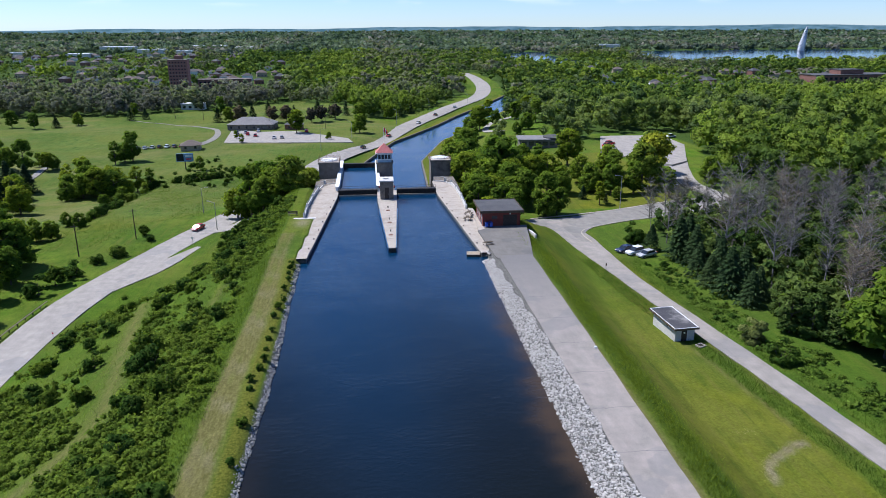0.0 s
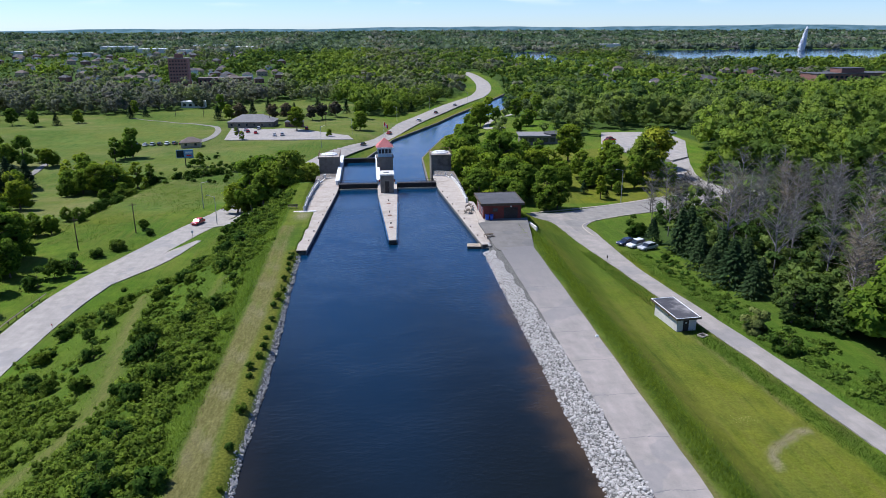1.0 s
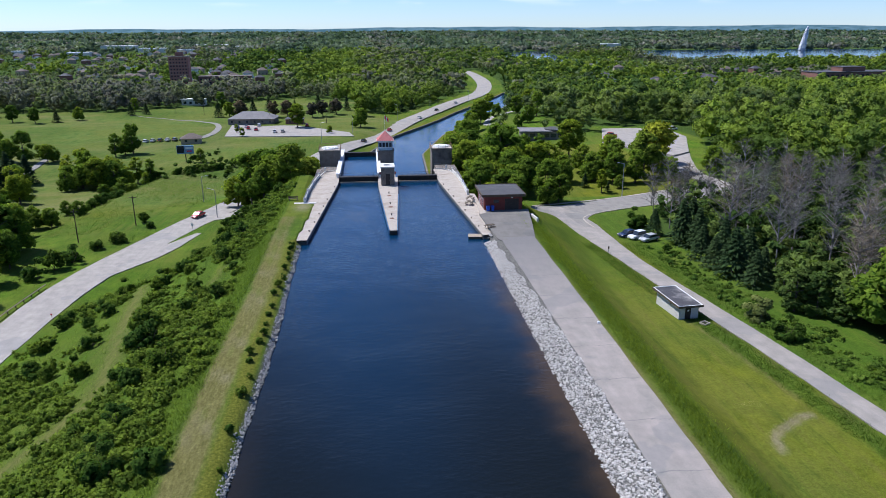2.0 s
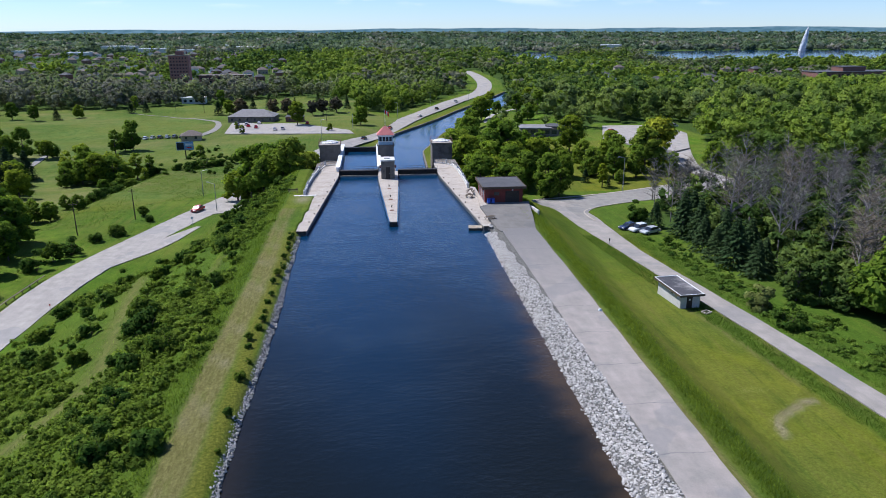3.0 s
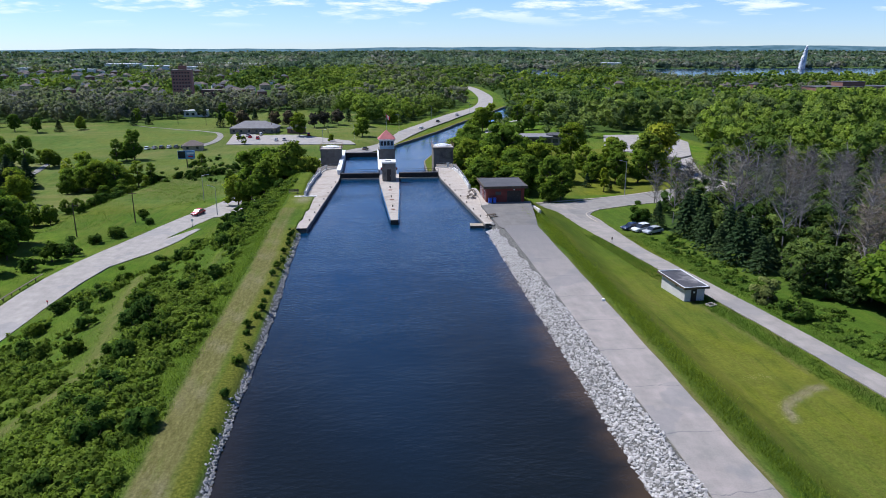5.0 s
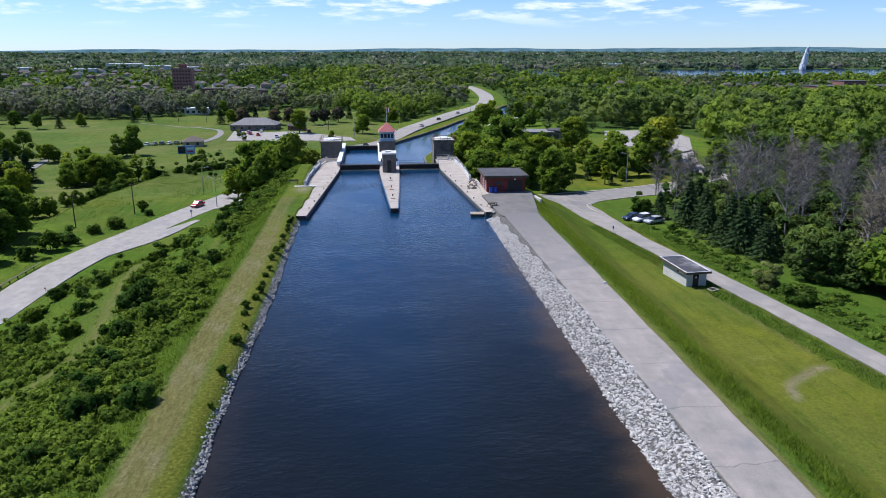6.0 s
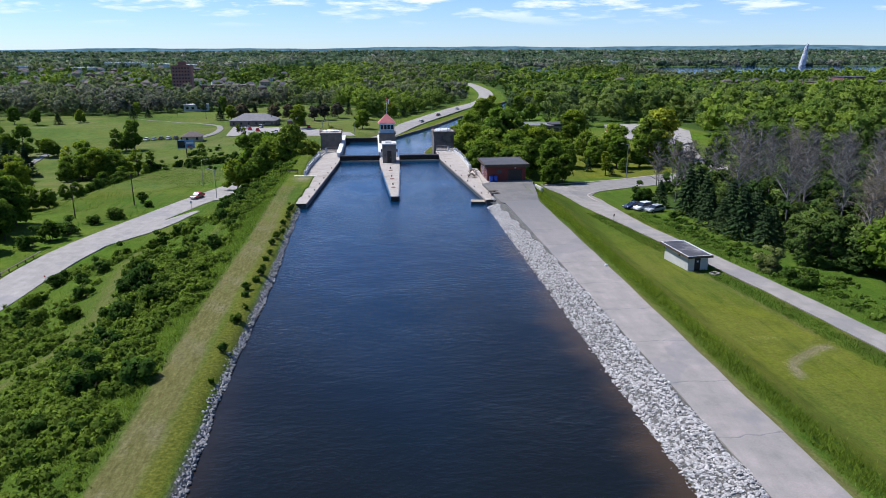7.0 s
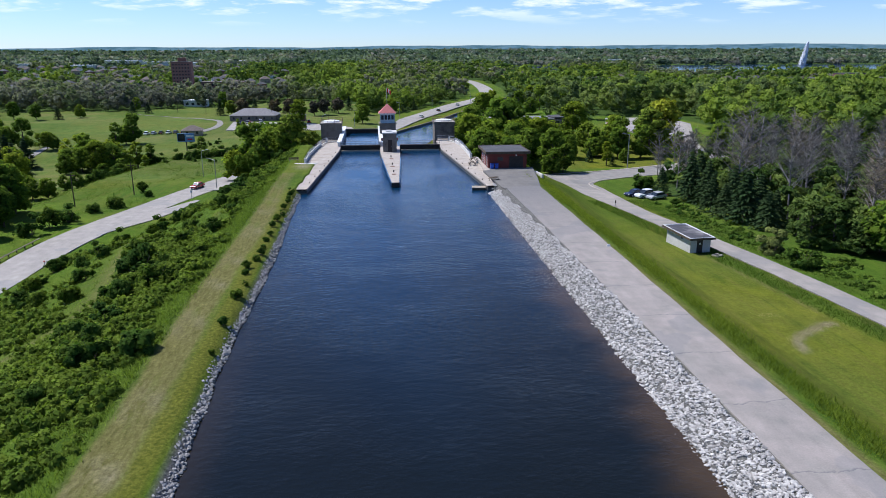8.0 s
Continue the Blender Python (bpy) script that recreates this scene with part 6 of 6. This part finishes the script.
x = np.interp(y, [44, 60, 75, 90, 107, 135], [51.2, 49.3, 47.6, 45.8, 44.2, 43.0]) + np.concatenate([-2.2 - 3.0 * r3.uniform(size=4000), 2.3 + 5.5 * r3.uniform(size=4500)])
keep = ~on_road(x, y, 0.3)
tufts("tall_grass", *thin(x, y, keep), 0.3, r3, "tall grass along the park road")
x, y = -52 - 44 * r3.uniform(size=11000), 130 + 165 * r3.uniform(size=11000)
keep = ~on_road(x, y, 0.5)
tufts("tall_grass", *thin(x, y, keep & (waves(x * 1.6, y * 1.6) > -0.6)), 0.5, r3, "tall meadow grass beyond the valley road", 4)
# dry scuffed grass on the lawn
r7 = np.random.default_rng(31)
bend = np.array(smooth_line([(35.7, 57.2), (36.2, 59.2), (37.3, 60.4), (38.9, 61.4), (40.8, 62.6), (42.4, 63.2)], 0.1))
pick = bend[r7.integers(len(bend), size=1100)] + r7.normal(size=(1100, 2)) * 0.22
spots = np.concatenate([pick, np.array([37.0, 66.0]) + r7.normal(size=(60, 2)) * np.array([0.9, 0.2]), np.array([43.4, 64.6]) + r7.normal(size=(50, 2)) * np.array([0.2, 1.2])])
tufts("dry_grass", spots[:, 0], spots[:, 1], 0.1, r7, "dry scuffed straw-coloured grass on the lawn", 4, "leaf_dry")

# ---- cars ----
CAR_PAINT = {"red": (0.45, 0.02, 0.025), "white": (0.75, 0.75, 0.75), "silver": (0.45, 0.46, 0.48), "black": (0.015, 0.015, 0.018), "blue": (0.015, 0.03, 0.08), "grey": (0.12, 0.12, 0.13)}
for cname, c in CAR_PAINT.items():
    MAT["car_" + cname] = mottled("car_" + cname, [v * 0.9 for v in c], c, 0.5, 5, rough=0.25, spec=0.6, relief=0.0)


def car(x, y, z, turn, colour, tall=0.0, where="on the parking lot"):
    c = thing("car", x, y, z, colour + " parked car " + where, "car", turn=turn)
    h = tall
    prof = [(-2.2, 0.35), (-2.25, 0.75), (-2.0, 0.95 + h * 0.3), (2.0, 0.82 + h * 0.3), (2.2, 0.65), (2.2, 0.35)]
    def side(profile, w, taper=1.0):
        bm = bmesh.new()
        a = [bm.verts.new((px, -w, pz)) for px, pz in profile]
        b = [bm.verts.new((px, w, pz)) for px, pz in profile]
        n = len(profile)
        bm.faces.new(a[::-1]), bm.faces.new(b)
        for i in range(n):
            bm.faces.new((a[i], a[(i + 1) % n], b[(i + 1) % n], b[i]))
        bmesh.ops.recalc_face_normals(bm, faces=bm.faces)
        bmesh.ops.bevel(bm, geom=list(bm.edges), offset=0.06, segments=2, affect="EDGES")
        return bm
    part("body", side(prof, 0.88), "car_" + colour, c)
    part("glazing", side([(-1.75 - h * 0.4, 0.9 + h * 0.3), (-1.35 - h * 0.5, 1.35 + h), (0.35, 1.35 + h), (1.1, 0.85 + h * 0.3)], 0.76), "glass_dark", c)
    part("roof", side([(-1.4 - h * 0.5, 1.33 + h), (-1.3 - h * 0.5, 1.42 + h), (0.3, 1.42 + h), (0.42, 1.33 + h)], 0.74), "car_" + colour, c)
    for px in (-1.35, 1.35):
        for s in (-1, 1):
            wheel = part("wheel", tube(bmesh.new(), (px, s * 0.72, 0.32), (px, s * 0.92, 0.32), 0.32, 0.32, 14), "tyre", c)
            part("rim", tube(bmesh.new(), (px, s * 0.9, 0.32), (px, s * 0.94, 0.32), 0.19, 0.19, 10), "steel_rail", wheel)
    for s in (-1, 1):
        part("headlight", boxes((2.1, 2.24, s * 0.62 - 0.16, s * 0.62 + 0.16, 0.6, 0.74), bevel=0.02), "white_paint", c)
        part("tail_light", boxes((-2.29, -2.18, s * 0.66 - 0.14, s * 0.66 + 0.14, 0.68, 0.84), bevel=0.02), "flag_red", c)
    return c


def road_z(x, y):
    return gz(x, y) + 0.1


for x, y, col, t, h in ((49.3, 139.0, "blue", 205, 0.0), (50.7, 136.8, "white", 205, 0.3), (52.3, 134.6, "silver", 205, 0.05)):
    car(x, y, gz(x, y) + 0.02, t, col, h, "on the grass beside the park road")
car(-50.3, 187.0, road_z(-50.3, 187.0), -110, "red", 0.0, "on the valley road")
for x, y, col, t in ((-8, 357, "black", 70), (6, 398, "red", 68), (26, 447, "white", 66), (58, 527, "silver", 68), (40, 483, "black", 66)):
    car(x, y, gz(x, y) + 0.12, t, col, 0.2, "standing on the long road")
for x, y, col in ((88, 268, "red"), (90.5, 273, "red"), (87, 262.5, "white"), (122, 288, "white")):
    car(x, y, lot_right_z, 20, col, 0.3)
for x, y, col in ((-78, 405, "blue"), (-73, 404, "silver"), (-71, 398, "red"), (-66, 392, "red"), (-55, 383, "white"), (-51, 384, "silver"), (-40, 406, "red"), (-67, 410, "white"), (-76, 396, "grey")):
    car(x, y, lot_left_z, 95, col, 0.2)
for i, col in enumerate(("grey", "white", "silver", "black", "white", "grey", "blue")):
    x = -117 + i * 3.4
    car(x, 357 + 0.3 * i, gz(x, 357) + 0.05, 88, col, 0.2, "in a row on the meadow lot")

# ---- street lamps and poles ----
def street_lamp(x, y, h, turn, label="grey steel street lamp beside the road"):
    p = thing("street_lamp", x, y, gz(x, y), label, "street lamp", "street lamps", turn=turn)
    part("pole", tube(bmesh.new(), (0, 0, -0.5), (0, 0, h), 0.13, 0.07, 8), "steel_rail", p)
    part("arm", tube(bmesh.new(), (0, 0, h - 0.1), (1.7, 0, h + 0.35), 0.06, 0.05, 6), "steel_rail", p)
    part("lamp_head", boxes((1.5, 2.3, -0.16, 0.16, h + 0.27, h + 0.42), bevel=0.04), "steel_rail", p)


for x, y, h, t in ((-45.2, 186.2, 7.5, 160), (-53.1, 206.5, 7.5, -20), (-28, 345, 10, 0), (-14, 380, 9, 180), (12, 440, 9, 150), (70, 545, 9, 150), (37, 500, 9, 150), (62.3, 179.5, 9, 200), (74.5, 168.6, 8, 120)):
    street_lamp(x, y, h, t)


def wooden_pole(x, y, h):
    p = thing("utility_pole", x, y, gz(x, y), "slim brown wooden utility pole", "utility pole", "utility poles")
    part("pole", tube(bmesh.new(), (0, 0, -0.5), (0, 0, h), 0.15, 0.1, 8), "wood_dark", p)
    part("crossarm", boxes((-0.9, 0.9, -0.06, 0.06, h - 0.7, h - 0.55)), "wood_dark", p)


for x, y in ((-72.9, 166.0), (-64.0, 179.7), (-130, 480), (-110, 470), (-90, 455), (-160, 490), (-62, 420), (-30, 420)):
    wooden_pole(x, y, 8)


def road_sign(x, y, h, w, hh, mat, label):
    p = thing("road_sign", x, y, gz(x, y), label, "sign")
    part("post", boxes((-0.04, 0.04, 0, 0.06, -0.3, h)), "steel_rail", p)
    part("panel", boxes((-w / 2, w / 2, -0.04, 0.0, h - hh, h), bevel=0.01), mat, p)


road_sign(-48.2, 172, 2.4, 0.5, 0.6, "white_paint", "white road sign on a steel post")
road_sign(-60.0, 119.5, 0.9, 0.25, 0.25, "flag_red", "small red marker post beside the road")
road_sign(41.0, 126.5, 1.3, 0.25, 0.5, "wood_dark", "dark marker post beside the park road")
marker = thing("survey_marker", 24.5, 81.4, gz(24.5, 81.4), "small white marker stone beside the service road", "marker")
part("stone", boxes((-0.2, 0.2, -0.15, 0.15, -0.1, 0.3), bevel=0.05), "white_paint", marker)

# guard rail on the valley road
guard = thing("guard_rail", 0, 0, 0, "low steel guard rail beside the valley road", "guard rail")
gl = [(-69.3, 96), (-69.0, 108), (-68.4, 122), (-67.3, 135)]
for (ax, ay), (bx, by) in zip(gl, gl[1:]):
    az, bz = gz(ax, ay), gz(bx, by)
    part("beam", tube(bmesh.new(), (ax, ay, az + 0.6), (bx, by, bz + 0.6), 0.12, 0.12, 4), "wood_weathered", guard)
    for i in range(5):
        t = i / 5
        x, y = ax + (bx - ax) * t, ay + (by - ay) * t
        part("post", boxes((x - 0.08, x + 0.08, y - 0.08, y + 0.08, gz(x, y) - 0.3, gz(x, y) + 0.62)), "wood_dark", guard)

# billboard in the meadow
bb = thing("billboard", -81.5, 303, gz(-81.5, 303), "blue and white roadside billboard on a post", "billboard", turn=4)
part("post", tube(bmesh.new(), (0, 0, -0.5), (0, 0, 6.5), 0.22, 0.22, 8), "steel_dark", bb)
panel = part("panel", boxes((-3.4, 3.4, -0.25, 0.25, 3.6, 7.0), bevel=0.03), "fender_blue", bb, "dusty blue panel")
part("print", boxes((-3.2, -0.4, -0.29, -0.25, 3.9, 6.8)), "glass_dark", panel)
part("print", boxes((0.2, 3.1, -0.29, -0.25, 5.5, 6.3)), "white_paint", panel)
part("print", boxes((0.6, 2.6, -0.29, -0.25, 4.4, 4.9)), "flag_red", panel)

# ---- buildings ----
def hip_house(name, x, y, z, w, d, h, roof_h, turn, wall, roof, label, windows=3, category="house", group=""):
    b = thing(name, x, y, z, label, category, group, turn=turn)
    part("wall", boxes((-w / 2, w / 2, -d / 2, d / 2, -1.5, h)), wall, b)
    e = 0.5
    bm = bmesh.new()
    low = [bm.verts.new((sx * (w / 2 + e), sy * (d / 2 + e), h)) for sx, sy in ((-1, -1), (1, -1), (1, 1), (-1, 1))]
    r0, r1 = bm.verts.new((-max(w - d, 0.4) / 2, 0, h + roof_h)), bm.verts.new((max(w - d, 0.4) / 2, 0, h + roof_h))
    bm.faces.new(low[::-1])
    for f in ((low[0], low[1], r1, r0), (low[1], low[2], r1), (low[2], low[3], r0, r1), (low[3], low[0], r0)):
        bm.faces.new(f)
    part("roof", bm, roof, b)
    for i in range(windows):
        wx_ = -w / 2 + w * (i + 0.5) / windows
        part("window", boxes((wx_ - 0.55, wx_ + 0.55, -d / 2 - 0.05, -d / 2 + 0.02, 1.0, 2.2)), "glass_dark", b)
    return b


hip_house("visitor_building", -72, 424, gz(-72, 424), 26, 14, 3.2, 3.6, -4, "concrete_grey", "roof_grey", "low visitor building with grey hipped roof", 6, "building")
hip_house("visitor_annex", -48, 420, gz(-48, 420), 10, 7, 2.8, 1.6, 0, "brick_brown", "roof_felt", "small grey annex beside the parking lot", 2, "building")
hip_house("kiosk", -90.5, 352, gz(-90.5, 352), 9, 7, 2.6, 2.2, 8, "wood_weathered", "roof_brown", "small kiosk with brown hipped roof", 2, "kiosk")
club = thing("club_building", -131, 536, gz(-131, 536), "white low club building at the wood's edge", "building")
part("wall", boxes((-8, 8, -4, 4, -1, 4)), "white_paint", club)
part("roof", boxes((-8.4, 8.4, -4.4, 4.4, 4, 4.4)), "white_paint", club)
for i in range(4):
    part("window", boxes((-6.6 + i * 4, -4.6 + i * 4, -4.06, -3.98, 1, 2.6)), "glass_dark", club)
park_house = thing("park_pavilion", 65, 283, gz(65, 283) + 0.3, "grey flat-roofed pavilion among trees", "building", turn=-6)
part("wall", boxes((-9, 9, -5, 5, -2, 2.9)), "concrete_grey", park_house)
part("roof", boxes((-9.8, 3.0, -5.8, 5.8, 2.9, 3.3), bevel=0.05), "roof_grey", park_house, "grey flat roof")
part("roof", prism([(6.0 + 5.2 * math.cos(a * math.pi / 10), 5.2 * math.sin(a * math.pi / 10)) for a in range(20)], 3.3, 3.8), "roof_felt", park_house, "round dark roof")
for i in range(6):
    part("window", boxes((-8.3 + i * 2.8, -6.3 + i * 2.8, -5.06, -4.98, 0.8, 2.3)), "glass_dark", park_house)

# red apartment tower with window bands
apt = thing("apartment_tower", -178, 694, -19.5, "red-brown brick apartment tower of ten storeys", "apartment building", turn=6)
part("wall", boxes((-8.5, 8.5, -8, 8, -1, 31)), "brick_tower", apt)
part("roof", boxes((-8.8, 8.8, -8.3, 8.3, 31, 31.6)), "concrete_grey", apt)
part("machine_room", boxes((-3, 4, -3, 3, 31.6, 35)), "brick_brown", apt)
for i in range(10):
    z = 1.2 + i * 3.0
    band = part("storey_band", boxes((-8.55, 8.55, -8.1, -7.98, z - 0.8, z - 0.62)), "wood_weathered", apt)
    for j in range(6):
        part("window", boxes((-7.3 + j * 2.6, -6.1 + j * 2.6, -8.06, -7.98, z + 0.2, z + 1.4)), "glass_dark", band)
wing = thing("apartment_wing", -140, 706, -18, "long low brick wing beside the apartment tower", "building", turn=6)
part("wall", boxes((-24, 24, -7, 7, -1, 11)), "brick_brown", wing)
part("roof", boxes((-24.4, 24.4, -7.4, 7.4, 11, 11.5)), "roof_brown", wing)
for i in range(3):
    for j in range(12):
        part("window", boxes((-22.5 + j * 3.9, -20.5 + j * 3.9, -7.06, -6.98, 1.5 + i * 3.2, 3.1 + i * 3.2)), "glass_dark", wing)
school = thing("school_building", 452, 655, -15, "large brown brick school with flat roof", "school", turn=4)
part("wall", boxes((-42, 42, -12, 12, -1, 10)), "brick_brown", school)
part("roof", boxes((-42.5, 42.5, -12.5, 12.5, 10, 10.6)), "roof_felt", school)
part("upper_storey", boxes((-14, 10, -8, 8, 10.6, 14.5)), "brick_brown", school)
part("upper_roof", boxes((-14.4, 10.4, -8.4, 8.4, 14.5, 15.0)), "roof_felt", school)
part("blue_panel", boxes((-42.1, -35, -12.1, -11.98, 1, 9.5)), "cabin_blue", school, "pale blue wall panel")
for i in range(2):
    for j in range(14):
        part("window", boxes((-33 + j * 5.2, -30 + j * 5.2, -12.06, -11.98, 2 + i * 4, 4.2 + i * 4)), "glass_dark", school)

# town houses among the trees, one model and its copies
HOUSES = [hip_house("house", 0, 0, -500, 12, 9, 5.2, 3, 0, w, r_, lab, 3, "house", "houses in the town") for w, r_, lab in (
    ("white_paint", "roof_felt", "white house with grey hipped roof"), ("brick_brown", "roof_felt", "brick house with dark grey roof"), ("wood_weathered", "roof_brown", "beige house with brown roof"))]
first = set()
for x, y in HOUSE_AT:
    h = HOUSES[int(r4.integers(3))]
    s = r4.uniform(0.7, 1.05)
    m = pose(x, y, gz(x, y), 0, 0, r4.uniform(-30, 30)) @ Matrix.Diagonal((s, s, s, 1))
    if h.name in first:
        ob = copy_thing(h, m)
        ob.matrix_basis = m
    else:
        first.add(h.name)
        h.matrix_basis = m
for x, y, w, d in ((-560, 1480, 44, 26), (-470, 1650, 56, 30), (-700, 1560, 36, 22), (-380, 1560, 30, 18), (-620, 1900, 80, 40), (-300, 1800, 40, 24), (-430, 2050, 90, 40), (620, 1900, 70, 36)):
    f = thing("industrial_hall", x, y, gz(x, y), "long white-roofed industrial hall in the town", "hall", "industrial halls")
    part("wall", boxes((-w / 2, w / 2, -d / 2, d / 2, -1, 8)), "concrete_white", f)
    part("roof", boxes((-w / 2 - 0.5, w / 2 + 0.5, -d / 2 - 0.5, d / 2 + 0.5, 8, 8.8)), "white_paint", f)

# fountain in the lake
spray = thing("lake_fountain", 1013, 1640, -20, "tall white fountain jet in the lake", "fountain")
r5 = np.random.default_rng(3)
n = 8000
t = r5.uniform(0, 1, n) ** 0.85
wid = 0.9 + 3.6 * (1 - t) ** 0.8
p = np.stack([r5.normal(size=n) * wid * 0.6 - 9 * r5.uniform(size=n) ** 2 * (1 - t) ** 0.6 + 5 * t - 1, r5.normal(size=n) * wid * 0.5, t * 54], -1)
nrm = np.array([-0.5, -0.32, 0.8]) + r5.normal(size=(n, 3)) * 0.2
a = np.cross(nrm, r5.normal(size=(n, 3)))
b = np.cross(nrm, a)
a, b = a / np.linalg.norm(a, axis=1)[:, None] * 0.6, b / np.linalg.norm(b, axis=1)[:, None] * 0.9
jet = new("jet", cards_mesh("jet", np.stack([p - a, p - b, p + a, p + b], 1), "spray", 0.5))
jet.parent = spray
part("nozzle", tube(bmesh.new(), (0, 0, -1.5), (0, 0, 0.8), 2.0, 1.2, 12), "concrete_grey", spray)

# sky clouds far behind everything
cy = 4960.0
ang, lift_ = np.linspace(-58, 58, 59), np.linspace(0.5, 48, 25)
cv = [(math.sin(radians(a)) * math.cos(radians(e)) * cy, math.cos(radians(a)) * math.cos(radians(e)) * cy, math.sin(radians(e)) * cy) for a in ang for e in lift_]
ci = np.arange(59 * 25).reshape(59, 25)
cf = np.stack([ci[:-1, :-1], ci[1:, :-1], ci[1:, 1:], ci[:-1, 1:]], -1).reshape(-1, 4)
hv, n_ = [], 160
for i in range(n_):
    a = radians(-48 + 96 * i / (n_ - 1))
    x = math.sin(a) * 4900
    top = 18 + 15 * float(sm(-2600, 2900, x)) + 3.5 * math.sin(x / 310) + 2.0 * math.sin(x / 130 + 1) + 1.0 * math.sin(x / 47)
    hv += [(x, math.cos(a) * 4900, -60), (x, math.cos(a) * 4900, top)]
hf = np.array([(2 * i, 2 * i + 2, 2 * i + 3, 2 * i + 1) for i in range(n_ - 1)])
ridge = tagged(new("hill_backdrop", mesh_np("hill_backdrop", np.array(hv), hf, "far_hill")), "glowing haze-blue backdrop of wooded hills along the horizon", "hills", kind="structure")
ridge.visible_shadow = False
clouds = new("cloud_backdrop", mesh_np("cloud_backdrop", np.array(cv), cf, "cloud"))
clouds.visible_shadow = False
tagged(clouds, "small white fair-weather clouds in a blue sky", "sky", kind="structure")


# ---- stone banks, last ----
def stones(seed, n=8):
    out = []
    for i in range(n):
        r = np.random.default_rng(seed + i)
        bm = bmesh.new()
        bmesh.ops.create_icosphere(bm, subdivisions=1, radius=0.5)
        for v in bm.verts:
            v.co = Vector((v.co.x * 1.2, v.co.y * 0.8, v.co.z * 0.62)) * float(r.uniform(0.62, 1.25))
        me = bpy.data.meshes.new("stone")
        bm.to_mesh(me)
        bm.free()
        out.append(me)
    return out


def stone_bank(name, label, mat, place, n, near, seed, size):
    """n stones; those near the camera's way are parts, the rest one heap."""
    bank = thing(name, 0, 0, 0, label, "stone bank")
    meshes = stones(seed)
    for me in meshes:
        me.materials.append(MAT[mat])
    r = np.random.default_rng(seed)
    rest_v, rest_f, off = [], [], 0
    count = 0
    for i in range(n):
        x, y, z = place(r)
        s = size * (0.5 + 1.2 * r.uniform() ** 2.2)
        me = meshes[i % len(meshes)]
        m = pose(x, y, z, r.uniform(-25, 25), r.uniform(-25, 25), r.uniform(0, 360)) @ Matrix.Diagonal((s, s, s, 1))
        if y < near and count < 300:
            ob = new("stone", me)
            ob.parent = bank
            ob.matrix_basis = m
            count += 1
        else:
            co = np.array([m @ v.co for v in me.vertices])
            rest_v.append(co)
            rest_f.append(np.array([p.vertices[:] for p in me.polygons]) + off)
            off += len(co)
    heap = new("stone_heap", mesh_np("stone_heap", np.concatenate(rest_v), np.concatenate(rest_f), mat + "_heap"))
    heap.parent = bank
    tagged(heap, kind="stuff")
    return bank


def place_right(r):
    y = 30 + 96 * r.uniform() ** 1.25
    outer = np.interp(y, [30, 60, 75, 90, 116, 126], [19.4, 19.3, 19.2, 18.8, 17.8, 17.5])
    x = 15.6 + (outer - 15.6) * r.uniform() ** 0.95
    x += 0.18 * math.sin(y * 0.9)
    z = max(gz(x, y), -0.16) + 0.03
    return x, y, z


def place_left(r):
    y = 28 + 95 * r.uniform() ** 1.2
    shore = np.interp(y, [28, 40, 52, 60, 75, 90, 100, 123], [-16.3, -16.5, -16.95, -16.95, -16.6, -16.6, -16.95, -17.1])
    x = float(shore) - 0.75 * r.uniform() + 0.08 * math.sin(y * 0.7)
    return x, y, 0.05 + 0.75 * (float(shore) - x)


stone_bank("stone_bank", "pale grey broken stone bank along the water", "stone_pale", place_right, 12500, 38, 100, 0.25)
stone_bank("stone_edge", "grey stone edging above the water", "stone_dark", place_left, 3600, 40, 200, 0.26)
